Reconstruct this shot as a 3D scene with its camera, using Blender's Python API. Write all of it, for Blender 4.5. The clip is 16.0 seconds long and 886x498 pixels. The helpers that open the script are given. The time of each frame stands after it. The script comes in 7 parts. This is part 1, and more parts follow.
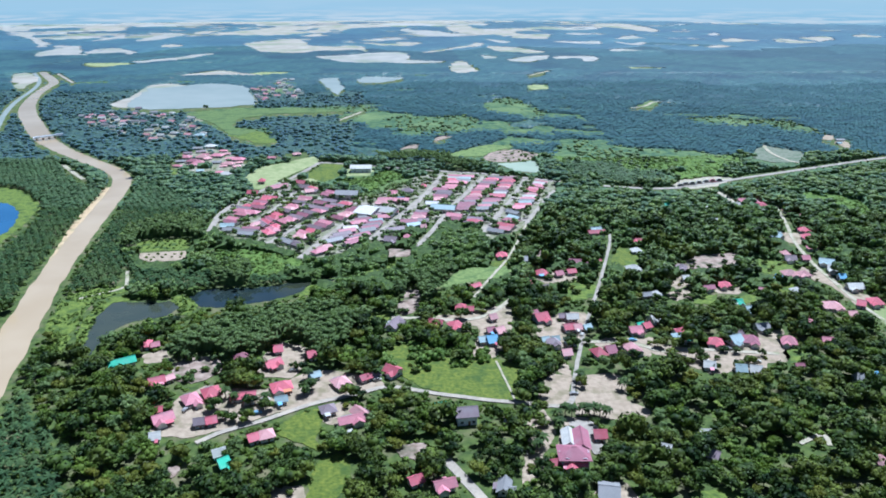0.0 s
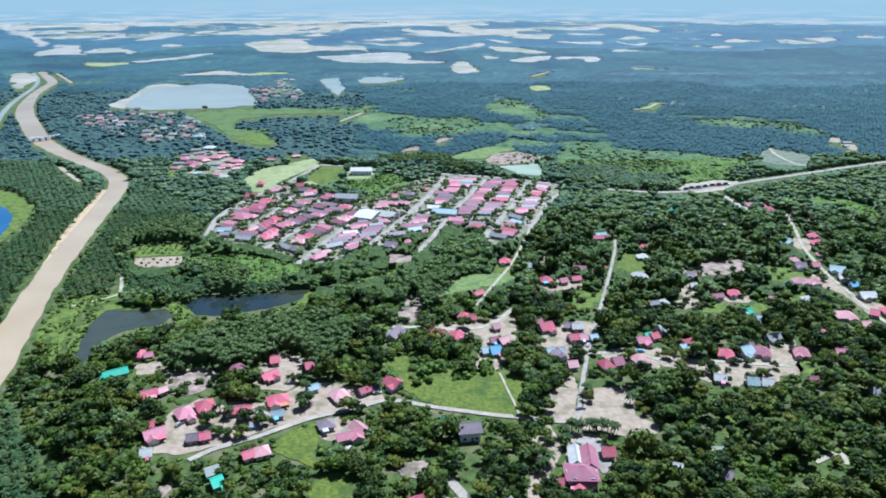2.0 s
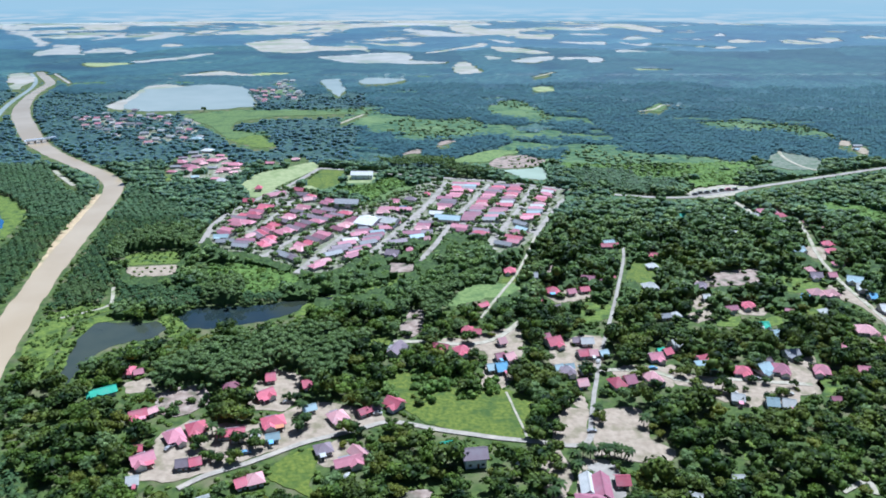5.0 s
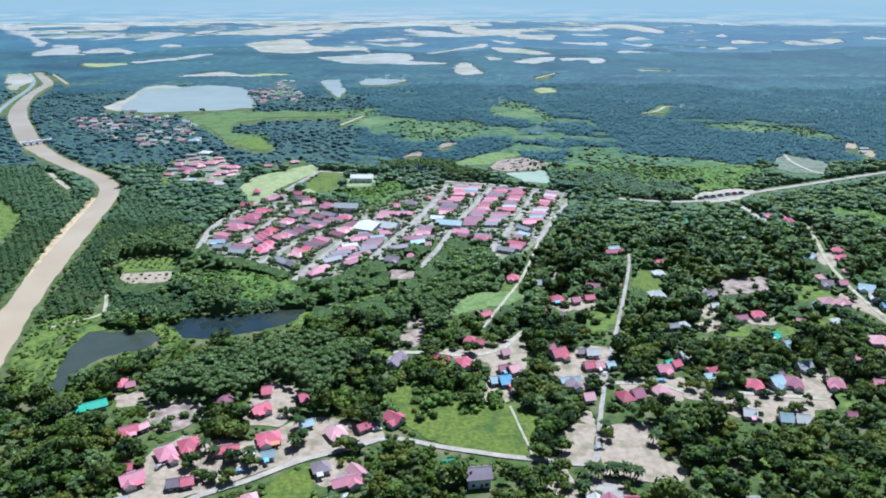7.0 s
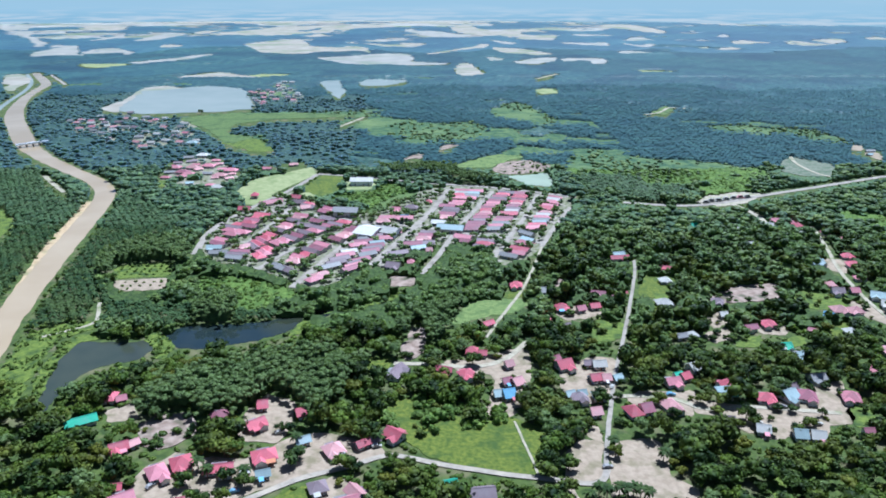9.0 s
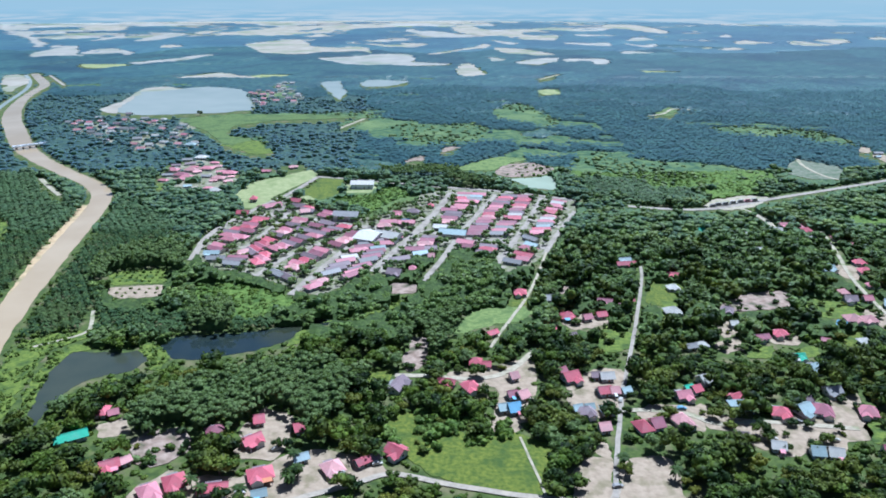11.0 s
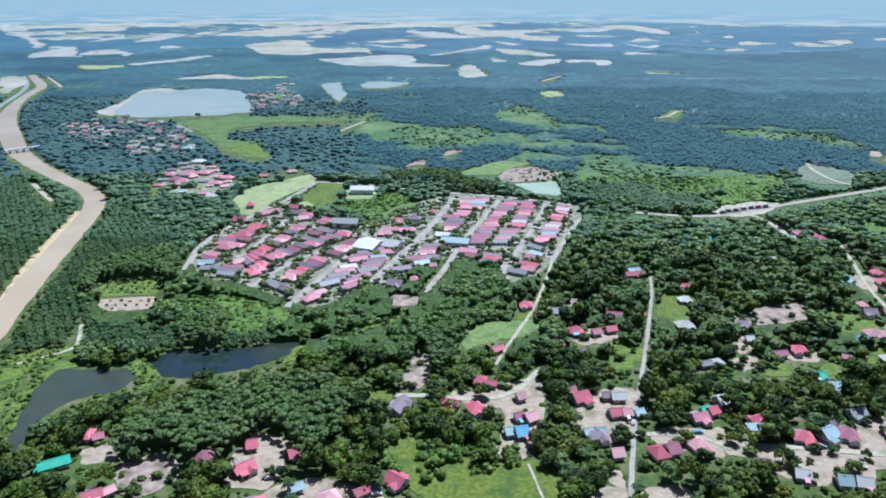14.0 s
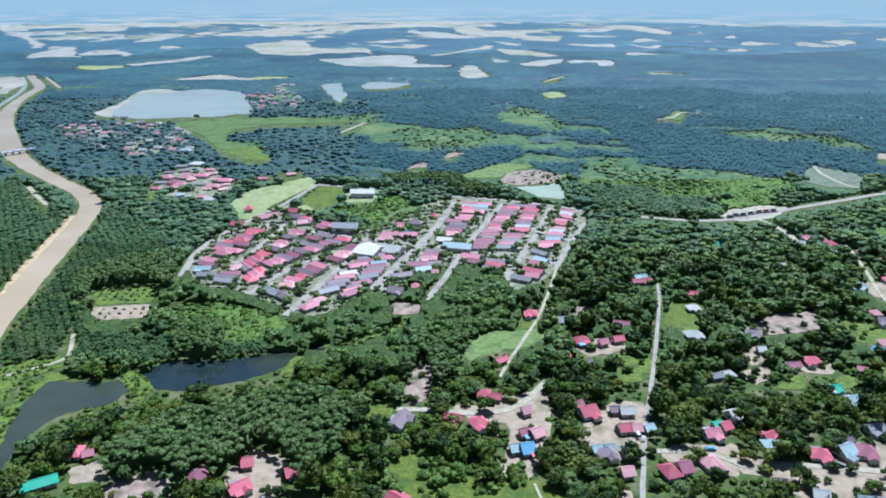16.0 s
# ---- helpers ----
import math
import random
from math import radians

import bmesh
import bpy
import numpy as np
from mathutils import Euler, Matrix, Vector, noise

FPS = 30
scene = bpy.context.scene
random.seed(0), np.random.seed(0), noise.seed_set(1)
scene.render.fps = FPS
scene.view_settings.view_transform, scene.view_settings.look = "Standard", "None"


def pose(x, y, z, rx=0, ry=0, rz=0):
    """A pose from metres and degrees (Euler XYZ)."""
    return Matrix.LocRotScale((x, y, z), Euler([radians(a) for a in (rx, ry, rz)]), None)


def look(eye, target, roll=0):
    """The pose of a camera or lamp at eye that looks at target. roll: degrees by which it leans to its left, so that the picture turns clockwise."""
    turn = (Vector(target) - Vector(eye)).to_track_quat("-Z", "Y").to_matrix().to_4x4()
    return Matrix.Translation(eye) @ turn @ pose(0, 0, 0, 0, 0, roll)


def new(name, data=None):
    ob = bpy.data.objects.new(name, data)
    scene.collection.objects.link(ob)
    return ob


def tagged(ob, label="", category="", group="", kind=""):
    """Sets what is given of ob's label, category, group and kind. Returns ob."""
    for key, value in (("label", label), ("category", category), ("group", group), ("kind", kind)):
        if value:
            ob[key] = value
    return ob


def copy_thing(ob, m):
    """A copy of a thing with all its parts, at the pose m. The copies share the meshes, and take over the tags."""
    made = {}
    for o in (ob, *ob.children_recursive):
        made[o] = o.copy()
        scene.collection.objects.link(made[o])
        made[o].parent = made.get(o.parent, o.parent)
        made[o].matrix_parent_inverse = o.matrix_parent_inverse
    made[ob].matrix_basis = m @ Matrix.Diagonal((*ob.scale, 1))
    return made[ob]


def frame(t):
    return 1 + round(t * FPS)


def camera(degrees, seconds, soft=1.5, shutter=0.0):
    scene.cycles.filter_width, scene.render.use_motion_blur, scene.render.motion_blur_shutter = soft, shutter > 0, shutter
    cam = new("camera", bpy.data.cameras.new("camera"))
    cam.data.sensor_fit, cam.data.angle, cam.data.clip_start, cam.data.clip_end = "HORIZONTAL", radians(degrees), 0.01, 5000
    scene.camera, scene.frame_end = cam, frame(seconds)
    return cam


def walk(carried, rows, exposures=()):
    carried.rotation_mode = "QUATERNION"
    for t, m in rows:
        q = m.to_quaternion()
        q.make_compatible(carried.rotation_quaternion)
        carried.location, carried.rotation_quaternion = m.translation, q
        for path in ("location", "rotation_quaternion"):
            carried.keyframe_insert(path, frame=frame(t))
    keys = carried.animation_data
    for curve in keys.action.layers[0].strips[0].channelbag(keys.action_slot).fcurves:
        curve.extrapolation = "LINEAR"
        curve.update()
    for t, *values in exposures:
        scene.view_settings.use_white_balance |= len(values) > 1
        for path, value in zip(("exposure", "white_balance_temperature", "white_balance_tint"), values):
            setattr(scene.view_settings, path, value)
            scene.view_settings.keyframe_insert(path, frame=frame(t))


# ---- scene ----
from mathutils import geometry

# ---- camera ----
cam = camera(62.2, 16.0, soft=1.8)
PATH = [
    (0, (1.899, -0.506, 180.633), (1.962, 1.38, 179.968), 0.0),
    (0.5, (1.869, 2.545, 180.641), (1.932, 4.43, 179.976), 0.0),
    (1, (1.813, 5.638, 180.674), (1.876, 7.523, 180.01), 0.0),
    (1.5, (1.701, 8.772, 180.725), (1.763, 10.657, 180.06), 0.1),
    (2, (1.565, 11.89, 180.772), (1.626, 13.775, 180.107), 0.1),
    (2.5, (1.424, 14.947, 180.814), (1.485, 16.832, 180.149), 0.1),
    (3, (1.311, 17.955, 180.854), (1.372, 19.84, 180.189), 0.1),
    (3.5, (1.197, 20.982, 180.893), (1.257, 22.868, 180.228), 0.1),
    (4, (1.083, 24.016, 180.919), (1.142, 25.901, 180.254), 0.1),
    (6.5, (0.505, 39.307, 181.023), (0.562, 41.192, 180.357), 0.2),
    (7, (0.447, 42.435, 181.038), (0.504, 44.32, 180.373), 0.2),
    (7.5, (0.386, 45.524, 181.056), (0.443, 47.409, 180.391), 0.2),
    (8, (0.312, 48.586, 181.083), (0.368, 50.471, 180.417), 0.2),
    (8.5, (0.23, 51.677, 181.103), (0.286, 53.563, 180.438), 0.2),
    (9, (0.101, 54.761, 181.122), (0.157, 56.646, 180.457), 0.2),
    (11.5, (-0.58, 70.039, 181.151), (-0.527, 71.924, 180.486), 0.2),
    (12, (-0.676, 73.183, 181.161), (-0.623, 75.068, 180.495), 0.2),
    (12.5, (-0.785, 76.315, 181.155), (-0.733, 78.2, 180.49), 0.2),
    (13, (-0.877, 79.402, 181.135), (-0.825, 81.287, 180.47), 0.2),
    (13.5, (-0.971, 82.515, 181.124), (-0.919, 84.401, 180.459), 0.2),
    (14, (-1.036, 85.632, 181.102), (-0.985, 87.518, 180.438), 0.2),
    (14.5, (-1.121, 88.751, 181.089), (-1.071, 90.637, 180.425), 0.2),
    (15, (-1.255, 91.851, 181.093), (-1.206, 93.737, 180.429), 0.2),
    (15.5, (-1.414, 94.948, 181.111), (-1.365, 96.834, 180.447), 0.2),
    (16, (-1.58, 98.017, 181.127), (-1.531, 99.903, 180.463), 0.2),
]
walk(cam, [(t, look(eye, target, roll)) for t, eye, target, roll in PATH], [(0.0, 0.64, 4780, 9), (7.0, 0.62, 4780, 9), (12.0, 0.56, 4780, 9), (16.0, 0.55, 4780, 9)])

# ---- world, sun, exposure ----
SUN_AZ, SUN_EL = 28.0, 62.0   # degrees clockwise from +y, above the horizon
world = bpy.data.worlds.new("sky")
scene.world = world
world.use_nodes = True
wt = world.node_tree
sky = wt.nodes.new("ShaderNodeTexSky")
sky.sky_type = 'NISHITA'
sky.sun_disc = False
sky.sun_elevation, sky.sun_rotation = radians(SUN_EL), radians(SUN_AZ)
wt.links.new(sky.outputs[0], wt.nodes["Background"].inputs[0])
wt.nodes["Background"].inputs[1].default_value = 0.036
sun_data = bpy.data.lights.new("sun", 'SUN')
sun_data.energy, sun_data.angle, sun_data.color = 5.0, radians(0.5), (1.0, 0.95, 0.87)
sun = new("sun", sun_data)
s_dir = Vector((math.sin(radians(SUN_AZ)) * math.cos(radians(SUN_EL)), math.cos(radians(SUN_AZ)) * math.cos(radians(SUN_EL)), math.sin(radians(SUN_EL))))
sun.matrix_world = look(s_dir * 900, (0, 0, 0))

# ---- materials ----
rng = np.random.default_rng(7)


def material(name, a, b, size, rough=0.8, c=None, size2=None, bump=0.0, metal=0.0, spread=0.0, per_piece=False, spec=0.3, through_light=0.0, bands=0.0, blocks=0.0, sheen=0.0):
    """Two colours mixed by noise of that size in metres, stained with c at size2; spread: random lightness by object or by island."""
    m = bpy.data.materials.new(name)
    m.use_nodes = True
    nt = m.node_tree
    N, L = nt.nodes, nt.links
    bsdf = N["Principled BSDF"]
    bsdf.inputs["Roughness"].default_value, bsdf.inputs["Metallic"].default_value = rough, metal
    bsdf.inputs["Specular IOR Level"].default_value = spec
    # blue-tinted sheen, strongest at grazing angles, put in to look like distance haze
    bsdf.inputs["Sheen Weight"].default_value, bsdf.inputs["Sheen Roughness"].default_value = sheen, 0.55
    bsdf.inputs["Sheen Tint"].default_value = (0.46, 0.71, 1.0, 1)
    geo = N.new("ShaderNodeNewGeometry")

    def cloud(s, detail=4.0):
        n = N.new("ShaderNodeTexNoise")
        n.inputs["Scale"].default_value, n.inputs["Detail"].default_value = 1.0 / s, detail
        L.new(geo.outputs["Position"], n.inputs["Vector"])
        return n

    def mix(fac, x, y, kind='MIX'):
        k = N.new("ShaderNodeMix")
        k.data_type, k.blend_type = 'RGBA', kind
        for value, slot in ((fac, 0), (x, 6), (y, 7)):
            if isinstance(value, (int, float)):
                k.inputs[slot].default_value = value
            elif isinstance(value, tuple):
                k.inputs[slot].default_value = (*value, 1)
            else:
                L.new(value, k.inputs[slot])
        return k.outputs[2]

    def ramp(sock, lo, hi, x=0.0, y=1.0):
        r = N.new("ShaderNodeMapRange")
        for i, v in enumerate((lo, hi, x, y)):
            r.inputs[i + 1].default_value = v
        L.new(sock, r.inputs[0])
        return r.outputs[0]
    first = cloud(size)
    col = mix(ramp(first.outputs[0], 0.36, 0.64), a, b)
    if c is not None:
        col = mix(ramp(cloud(size2 or size * 6, 3.0).outputs[0], 0.5, 0.68), col, c)
    if blocks:
        vo = N.new("ShaderNodeTexVoronoi")
        vo.inputs["Scale"].default_value = 1.0 / blocks
        L.new(geo.outputs["Position"], vo.inputs["Vector"])
        sp = N.new("ShaderNodeSeparateColor")
        L.new(vo.outputs["Color"], sp.inputs[0])
        hv = N.new("ShaderNodeHueSaturation")
        L.new(ramp(sp.outputs[0], 0.0, 1.0, 0.74, 1.28), hv.inputs["Value"])
        L.new(ramp(sp.outputs[1], 0.0, 1.0, 0.48, 0.515), hv.inputs["Hue"])
        L.new(col, hv.inputs["Color"])
        col = hv.outputs[0]
    if bands:
        wv = N.new("ShaderNodeTexWave")
        wv.inputs["Scale"].default_value, wv.inputs["Distortion"].default_value = 1.0 / bands, 0.4
        L.new(geo.outputs["Position"], wv.inputs["Vector"])
        col = mix(ramp(wv.outputs[1], 0.0, 1.0, 0.0, 0.25), col, (0.02, 0.02, 0.02))
    if spread:
        src = geo.outputs["Random Per Island"] if per_piece else N.new("ShaderNodeObjectInfo").outputs["Random"]
        hsv = N.new("ShaderNodeHueSaturation")
        L.new(ramp(src, 0.0, 1.0, 1.0 - spread, 1.0 + spread), hsv.inputs["Value"])
        L.new(col, hsv.inputs["Color"])
        col = hsv.outputs[0]
    L.new(col, bsdf.inputs["Base Color"])
    if bump:
        bp = N.new("ShaderNodeBump")
        bp.inputs["Strength"].default_value, bp.inputs["Distance"].default_value = bump, size * 0.3
        L.new(first.outputs[0], bp.inputs["Height"])
        L.new(bp.outputs[0], bsdf.inputs["Normal"])
    if through_light:
        tr = N.new("ShaderNodeBsdfTranslucent")
        L.new(mix(1.0, col, (1.0, 1.0, 0.5) if through_light < 0.4 else (1.0, 1.0, 0.9), 'MULTIPLY'), tr.inputs[0])
        ms = N.new("ShaderNodeMixShader")
        ms.inputs[0].default_value = through_light
        L.new(bsdf.outputs[0], ms.inputs[1])
        L.new(tr.outputs[0], ms.inputs[2])
        L.new(ms.outputs[0], N["Material Output"].inputs[0])
    return m


def leafy(name, a, b, c, size=9.0, spread=0.35, spec=0.15, rough=0.6, glow=0.32, sheen=0.0):
    return material(name, a, b, size, rough=rough, c=c, size2=size * 4, spread=spread, per_piece=True, through_light=glow, spec=spec, sheen=sheen)


M_ground = material("ground_soil", (0.040, 0.064, 0.014), (0.088, 0.118, 0.024), 4, 0.95, c=(0.15, 0.135, 0.065), size2=14, bump=0.3)
M_grass = material("field_grass", (0.066, 0.098, 0.010), (0.142, 0.164, 0.018), 1.8, 0.9, c=(0.050, 0.084, 0.012), size2=9, bump=0.7)
M_meadow = material("dry_meadow", (0.225, 0.250, 0.100), (0.300, 0.310, 0.140), 5, 0.9, c=(0.175, 0.210, 0.072), size2=24)
M_marsh = material("marsh_grass", (0.070, 0.112, 0.030), (0.124, 0.170, 0.044), 4, 0.9, c=(0.046, 0.080, 0.024), size2=20, bump=0.4)
M_bright = material("bank_grass", (0.076, 0.114, 0.014), (0.150, 0.190, 0.026), 2.0, 0.9, c=(0.040, 0.070, 0.013), size2=7, bump=0.6)
M_dirt = material("bare_earth", (0.285, 0.218, 0.148), (0.375, 0.292, 0.205), 3.0, 0.95, c=(0.205, 0.170, 0.098), size2=7, bump=0.3)
M_brown = material("brown_earth", (0.30, 0.22, 0.16), (0.42, 0.33, 0.25), 6, 0.95, c=(0.15, 0.15, 0.07), size2=14, bump=0.3)
M_sand = material("pale_fields", (0.27, 0.24, 0.185), (0.35, 0.315, 0.255), 40, 0.95, c=(0.18, 0.21, 0.125), size2=120)
M_road = material("worn_asphalt", (0.285, 0.242, 0.186), (0.360, 0.308, 0.242), 1.6, 0.9, c=(0.40, 0.335, 0.252), size2=7)
M_lane = material("concrete_lane", (0.275, 0.238, 0.192), (0.345, 0.300, 0.246), 2.5, 0.9, c=(0.225, 0.192, 0.152), size2=12)
M_track = material("sandy_track", (0.32, 0.275, 0.195), (0.42, 0.365, 0.265), 2.0, 0.95, c=(0.20, 0.21, 0.10), size2=7)
M_pad = material("town_plots", (0.115, 0.135, 0.048), (0.250, 0.225, 0.160), 3.0, 0.95, c=(0.345, 0.300, 0.245), size2=8)
M_river = material("silty_river", (0.40, 0.30, 0.18), (0.45, 0.345, 0.215), 40, 0.16, c=(0.38, 0.28, 0.16), size2=120, spec=0.5)
M_pond = material("dark_pond", (0.016, 0.026, 0.028), (0.022, 0.032, 0.032), 10, 0.06, c=(0.035, 0.040, 0.022), size2=45, spec=0.5)
M_murky = material("murky_pond", (0.045, 0.054, 0.038), (0.055, 0.062, 0.042), 14, 0.1, c=(0.036, 0.042, 0.034), size2=40, spec=0.4)
# pale base colour carries most of the sky's reflection; gloss is low
M_lake = material("pale_lake", (0.25, 0.275, 0.235), (0.285, 0.305, 0.26), 60, 0.25, c=(0.30, 0.315, 0.27), size2=200, spec=0.10)
M_bluelake = material("blue_lake", (0.03, 0.10, 0.20), (0.04, 0.12, 0.23), 30, 0.08, spec=0.5)
M_jade = material("jade_pond", (0.26, 0.30, 0.21), (0.30, 0.34, 0.24), 20, 0.45, spec=0.2)
M_clay = material("clay_bank", (0.40, 0.28, 0.15), (0.50, 0.37, 0.21), 4, 0.9, c=(0.20, 0.20, 0.08), size2=14, bump=0.3)
M_flood = material("flooded_paddy", (0.29, 0.275, 0.235), (0.36, 0.335, 0.28), 40, 0.5, c=(0.23, 0.245, 0.18), size2=110, spec=0.12)
M_bark = material("bark", (0.12, 0.09, 0.065), (0.20, 0.16, 0.12), 0.5, 0.9)
M_leaf = leafy("broad_leaves", (0.012, 0.029, 0.006), (0.076, 0.114, 0.016), (0.118, 0.142, 0.019), 6, glow=0.18, spread=0.45)
M_palm = leafy("coconut_fronds", (0.030, 0.054, 0.014), (0.060, 0.090, 0.022), (0.050, 0.076, 0.018), 5, spec=0.1, glow=0.2)
M_crop = material("crop_rows", (0.125, 0.180, 0.045), (0.20, 0.255, 0.070), 3, 0.9, c=(0.09, 0.14, 0.035), size2=9, bump=0.4, bands=3.0)
M_leaf2 = leafy("yellowing_leaves", (0.095, 0.118, 0.016), (0.185, 0.190, 0.026), (0.095, 0.128, 0.020))
M_light = leafy("light_green_leaves", (0.060, 0.105, 0.014), (0.160, 0.218, 0.030), (0.110, 0.165, 0.022), 8, glow=0.34)
M_fresh = leafy("fresh_green_leaves", (0.122, 0.190, 0.050), (0.240, 0.316, 0.086), (0.168, 0.240, 0.062), 9, glow=0.42)
M_rubber = leafy("rubber_leaves", (0.130, 0.190, 0.064), (0.215, 0.280, 0.098), (0.150, 0.212, 0.070), 7, spread=0.22, spec=0.15, glow=0.36)
M_frond = leafy("palm_fronds", (0.046, 0.088, 0.034), (0.090, 0.142, 0.050), (0.090, 0.132, 0.042), 8, spec=0.1, rough=0.65, glow=0.34)
M_frond2 = leafy("plantation_fronds", (0.074, 0.128, 0.054), (0.120, 0.178, 0.072), (0.095, 0.155, 0.058), 8, spec=0.15, rough=0.6, glow=0.4)
# haze painted into the horizon canopy by its colour and strong blue sheen
M_far = material("hazed_palm_canopy", (0.020, 0.056, 0.042), (0.056, 0.114, 0.078), 30, 0.5, c=(0.014, 0.042, 0.034), size2=240, bump=0.4, spec=0.2, blocks=380, sheen=0.6)
# blue sheen imitates haze; the dark mottle imitates shaded gaps between crowns
M_canopy = material("hazed_plantation_sheet", (0.013, 0.038, 0.028), (0.046, 0.096, 0.062), 14, 0.5, c=(0.011, 0.032, 0.024), size2=130, bump=0.4, spec=0.12, blocks=300, sheen=0.36)
# dark colour painted for the shade between palm crowns, with a hazy blue sheen
M_rows = material("palm_gap_shade", (0.012, 0.032, 0.022), (0.036, 0.074, 0.046), 6, 0.6, c=(0.018, 0.046, 0.030), size2=40, bump=0.3, spec=0.05, blocks=260, sheen=0.25)
# crown colour lifted and given blue sheen to imitate haze
M_starpalm = leafy("hazed_palm_crowns", (0.032, 0.084, 0.055), (0.074, 0.154, 0.092), (0.048, 0.110, 0.069), 45, spread=0.25, spec=0.08, rough=0.6, glow=0.42, sheen=0.75)
# the dark stain stands in for shade between clumps, the sheen for haze
M_woodsheet = material("woodland_sheet", (0.036, 0.074, 0.040), (0.100, 0.156, 0.068), 6, 0.6, c=(0.036, 0.070, 0.037), size2=22, bump=0.6, spec=0.15, through_light=0.3, sheen=0.35)
# lightened so that gaps between the hazy crowns don't look black
M_underleaf = material("light_understorey", (0.075, 0.128, 0.046), (0.170, 0.240, 0.082), 4, 0.7, c=(0.105, 0.165, 0.058), size2=16, bump=0.6, spec=0.1, through_light=0.3, sheen=0.2)
# full blue sheen lifts the shaded crowns as haze would
M_woods = leafy("riverside_leaves", (0.048, 0.100, 0.056), (0.150, 0.235, 0.104), (0.105, 0.178, 0.086), 14, spec=0.15, rough=0.5, glow=0.5, sheen=1.0)
M_lot = material("overgrown_lot", (0.076, 0.126, 0.024), (0.135, 0.195, 0.040), 3, 0.8, c=(0.056, 0.096, 0.022), size2=10, bump=0.5, spec=0.1)
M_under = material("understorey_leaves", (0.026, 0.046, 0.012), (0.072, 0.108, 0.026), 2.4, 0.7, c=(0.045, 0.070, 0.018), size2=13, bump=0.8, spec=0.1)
M_farfield = material("far_field_mosaic", (0.25, 0.23, 0.18), (0.32, 0.315, 0.28), 90, 0.7, c=(0.13, 0.17, 0.095), size2=260, spec=0.15, blocks=170)
M_scrubland = material("scrub_sheet", (0.062, 0.125, 0.050), (0.165, 0.240, 0.076), 10, 0.7, c=(0.215, 0.285, 0.092), size2=60, bump=0.6, spec=0.1, through_light=0.3, sheen=0.15)
M_terrace = material("terraced_earth", (0.105, 0.130, 0.078), (0.195, 0.198, 0.138), 4, 0.9, c=(0.075, 0.110, 0.055), size2=14, bump=0.4)
M_slope = material("cut_brown_slope", (0.22, 0.155, 0.115), (0.36, 0.275, 0.215), 4, 0.95, c=(0.085, 0.085, 0.045), size2=9, bump=0.5)
M_rubsheet = material("rubber_sheet", (0.022, 0.056, 0.042), (0.062, 0.115, 0.078), 6, 0.5, c=(0.036, 0.078, 0.052), size2=40, bump=0.5, spec=0.2)
M_rubsheet2 = material("rubber_canopy", (0.085, 0.136, 0.044), (0.175, 0.236, 0.076), 2.5, 0.7, c=(0.100, 0.150, 0.048), size2=12, bump=0.5, spec=0.1, through_light=0.3)
# these two leaf colours are lightened to imitate haze over the middle distance
M_second = leafy("lightened_mid_leaves", (0.070, 0.118, 0.040), (0.200, 0.275, 0.085), (0.230, 0.290, 0.082), 8, spec=0.25, rough=0.55, glow=0.36)
M_third = leafy("riverside_broad_leaves", (0.076, 0.138, 0.052), (0.240, 0.325, 0.120), (0.190, 0.265, 0.095), 12, spec=0.2, rough=0.55, glow=0.45, sheen=0.3)
M_scrub = leafy("scrub_leaves", (0.100, 0.155, 0.026), (0.165, 0.222, 0.038), (0.075, 0.118, 0.024), 8)
M_brush = leafy("young_scrub_leaves", (0.105, 0.172, 0.034), (0.205, 0.282, 0.058), (0.088, 0.144, 0.032), 8, glow=0.38)
M_wall = material("painted_plaster", (0.66, 0.63, 0.58), (0.74, 0.71, 0.66), 1.2, 0.85, c=(0.50, 0.46, 0.40), size2=3.0, spread=0.18)
M_white = material("white_plaster", (0.74, 0.75, 0.76), (0.80, 0.80, 0.80), 2.0, 0.8, c=(0.62, 0.62, 0.60), size2=5.0)
M_glass = material("dark_window_glass", (0.03, 0.04, 0.05), (0.05, 0.06, 0.07), 1.0, 0.08, spec=0.6)
M_wood = material("brown_door_wood", (0.16, 0.09, 0.05), (0.22, 0.13, 0.07), 0.4, 0.6)
M_frame = material("white_window_paint", (0.70, 0.70, 0.70), (0.76, 0.76, 0.75), 0.5, 0.6)
M_tyre = material("tyre_rubber", (0.02, 0.02, 0.02), (0.03, 0.03, 0.03), 0.3, 0.9)
M_rim = material("wheel_metal", (0.5, 0.5, 0.5), (0.6, 0.6, 0.6), 0.2, 0.4, metal=0.8)
TINTS = {"red": (0.52, 0.125, 0.155), "rose": (0.54, 0.215, 0.245), "salmon": (0.58, 0.30, 0.29), "maroon": (0.32, 0.125, 0.155), "plum": (0.235, 0.175, 0.185),
         "grey": (0.27, 0.258, 0.248), "white": (0.50, 0.475, 0.42), "teal": (0.09, 0.46, 0.28), "blue": (0.17, 0.36, 0.52), "sky": (0.34, 0.42, 0.415), "orange": (0.62, 0.25, 0.12)}
WORDS = {"red": "red", "rose": "faded red", "salmon": "salmon pink", "maroon": "weathered maroon", "plum": "dull purple-grey", "grey": "grey", "white": "whitewashed",
         "teal": "turquoise green", "blue": "blue", "sky": "pale blue", "orange": "orange"}
M_roof = {}
for key, (r, g, b) in TINTS.items():
    fade = tuple(0.84 * v + 0.16 * 0.40 for v in (r, g, b))
    M_roof[key] = material(key + "_sheet_roof", (r, g, b), tuple(min(1, v * 1.12) for v in (r, g, b)), 2.2, 0.6, c=fade, size2=4.5, spread=0.22, bands=1.6, spec=0.2)


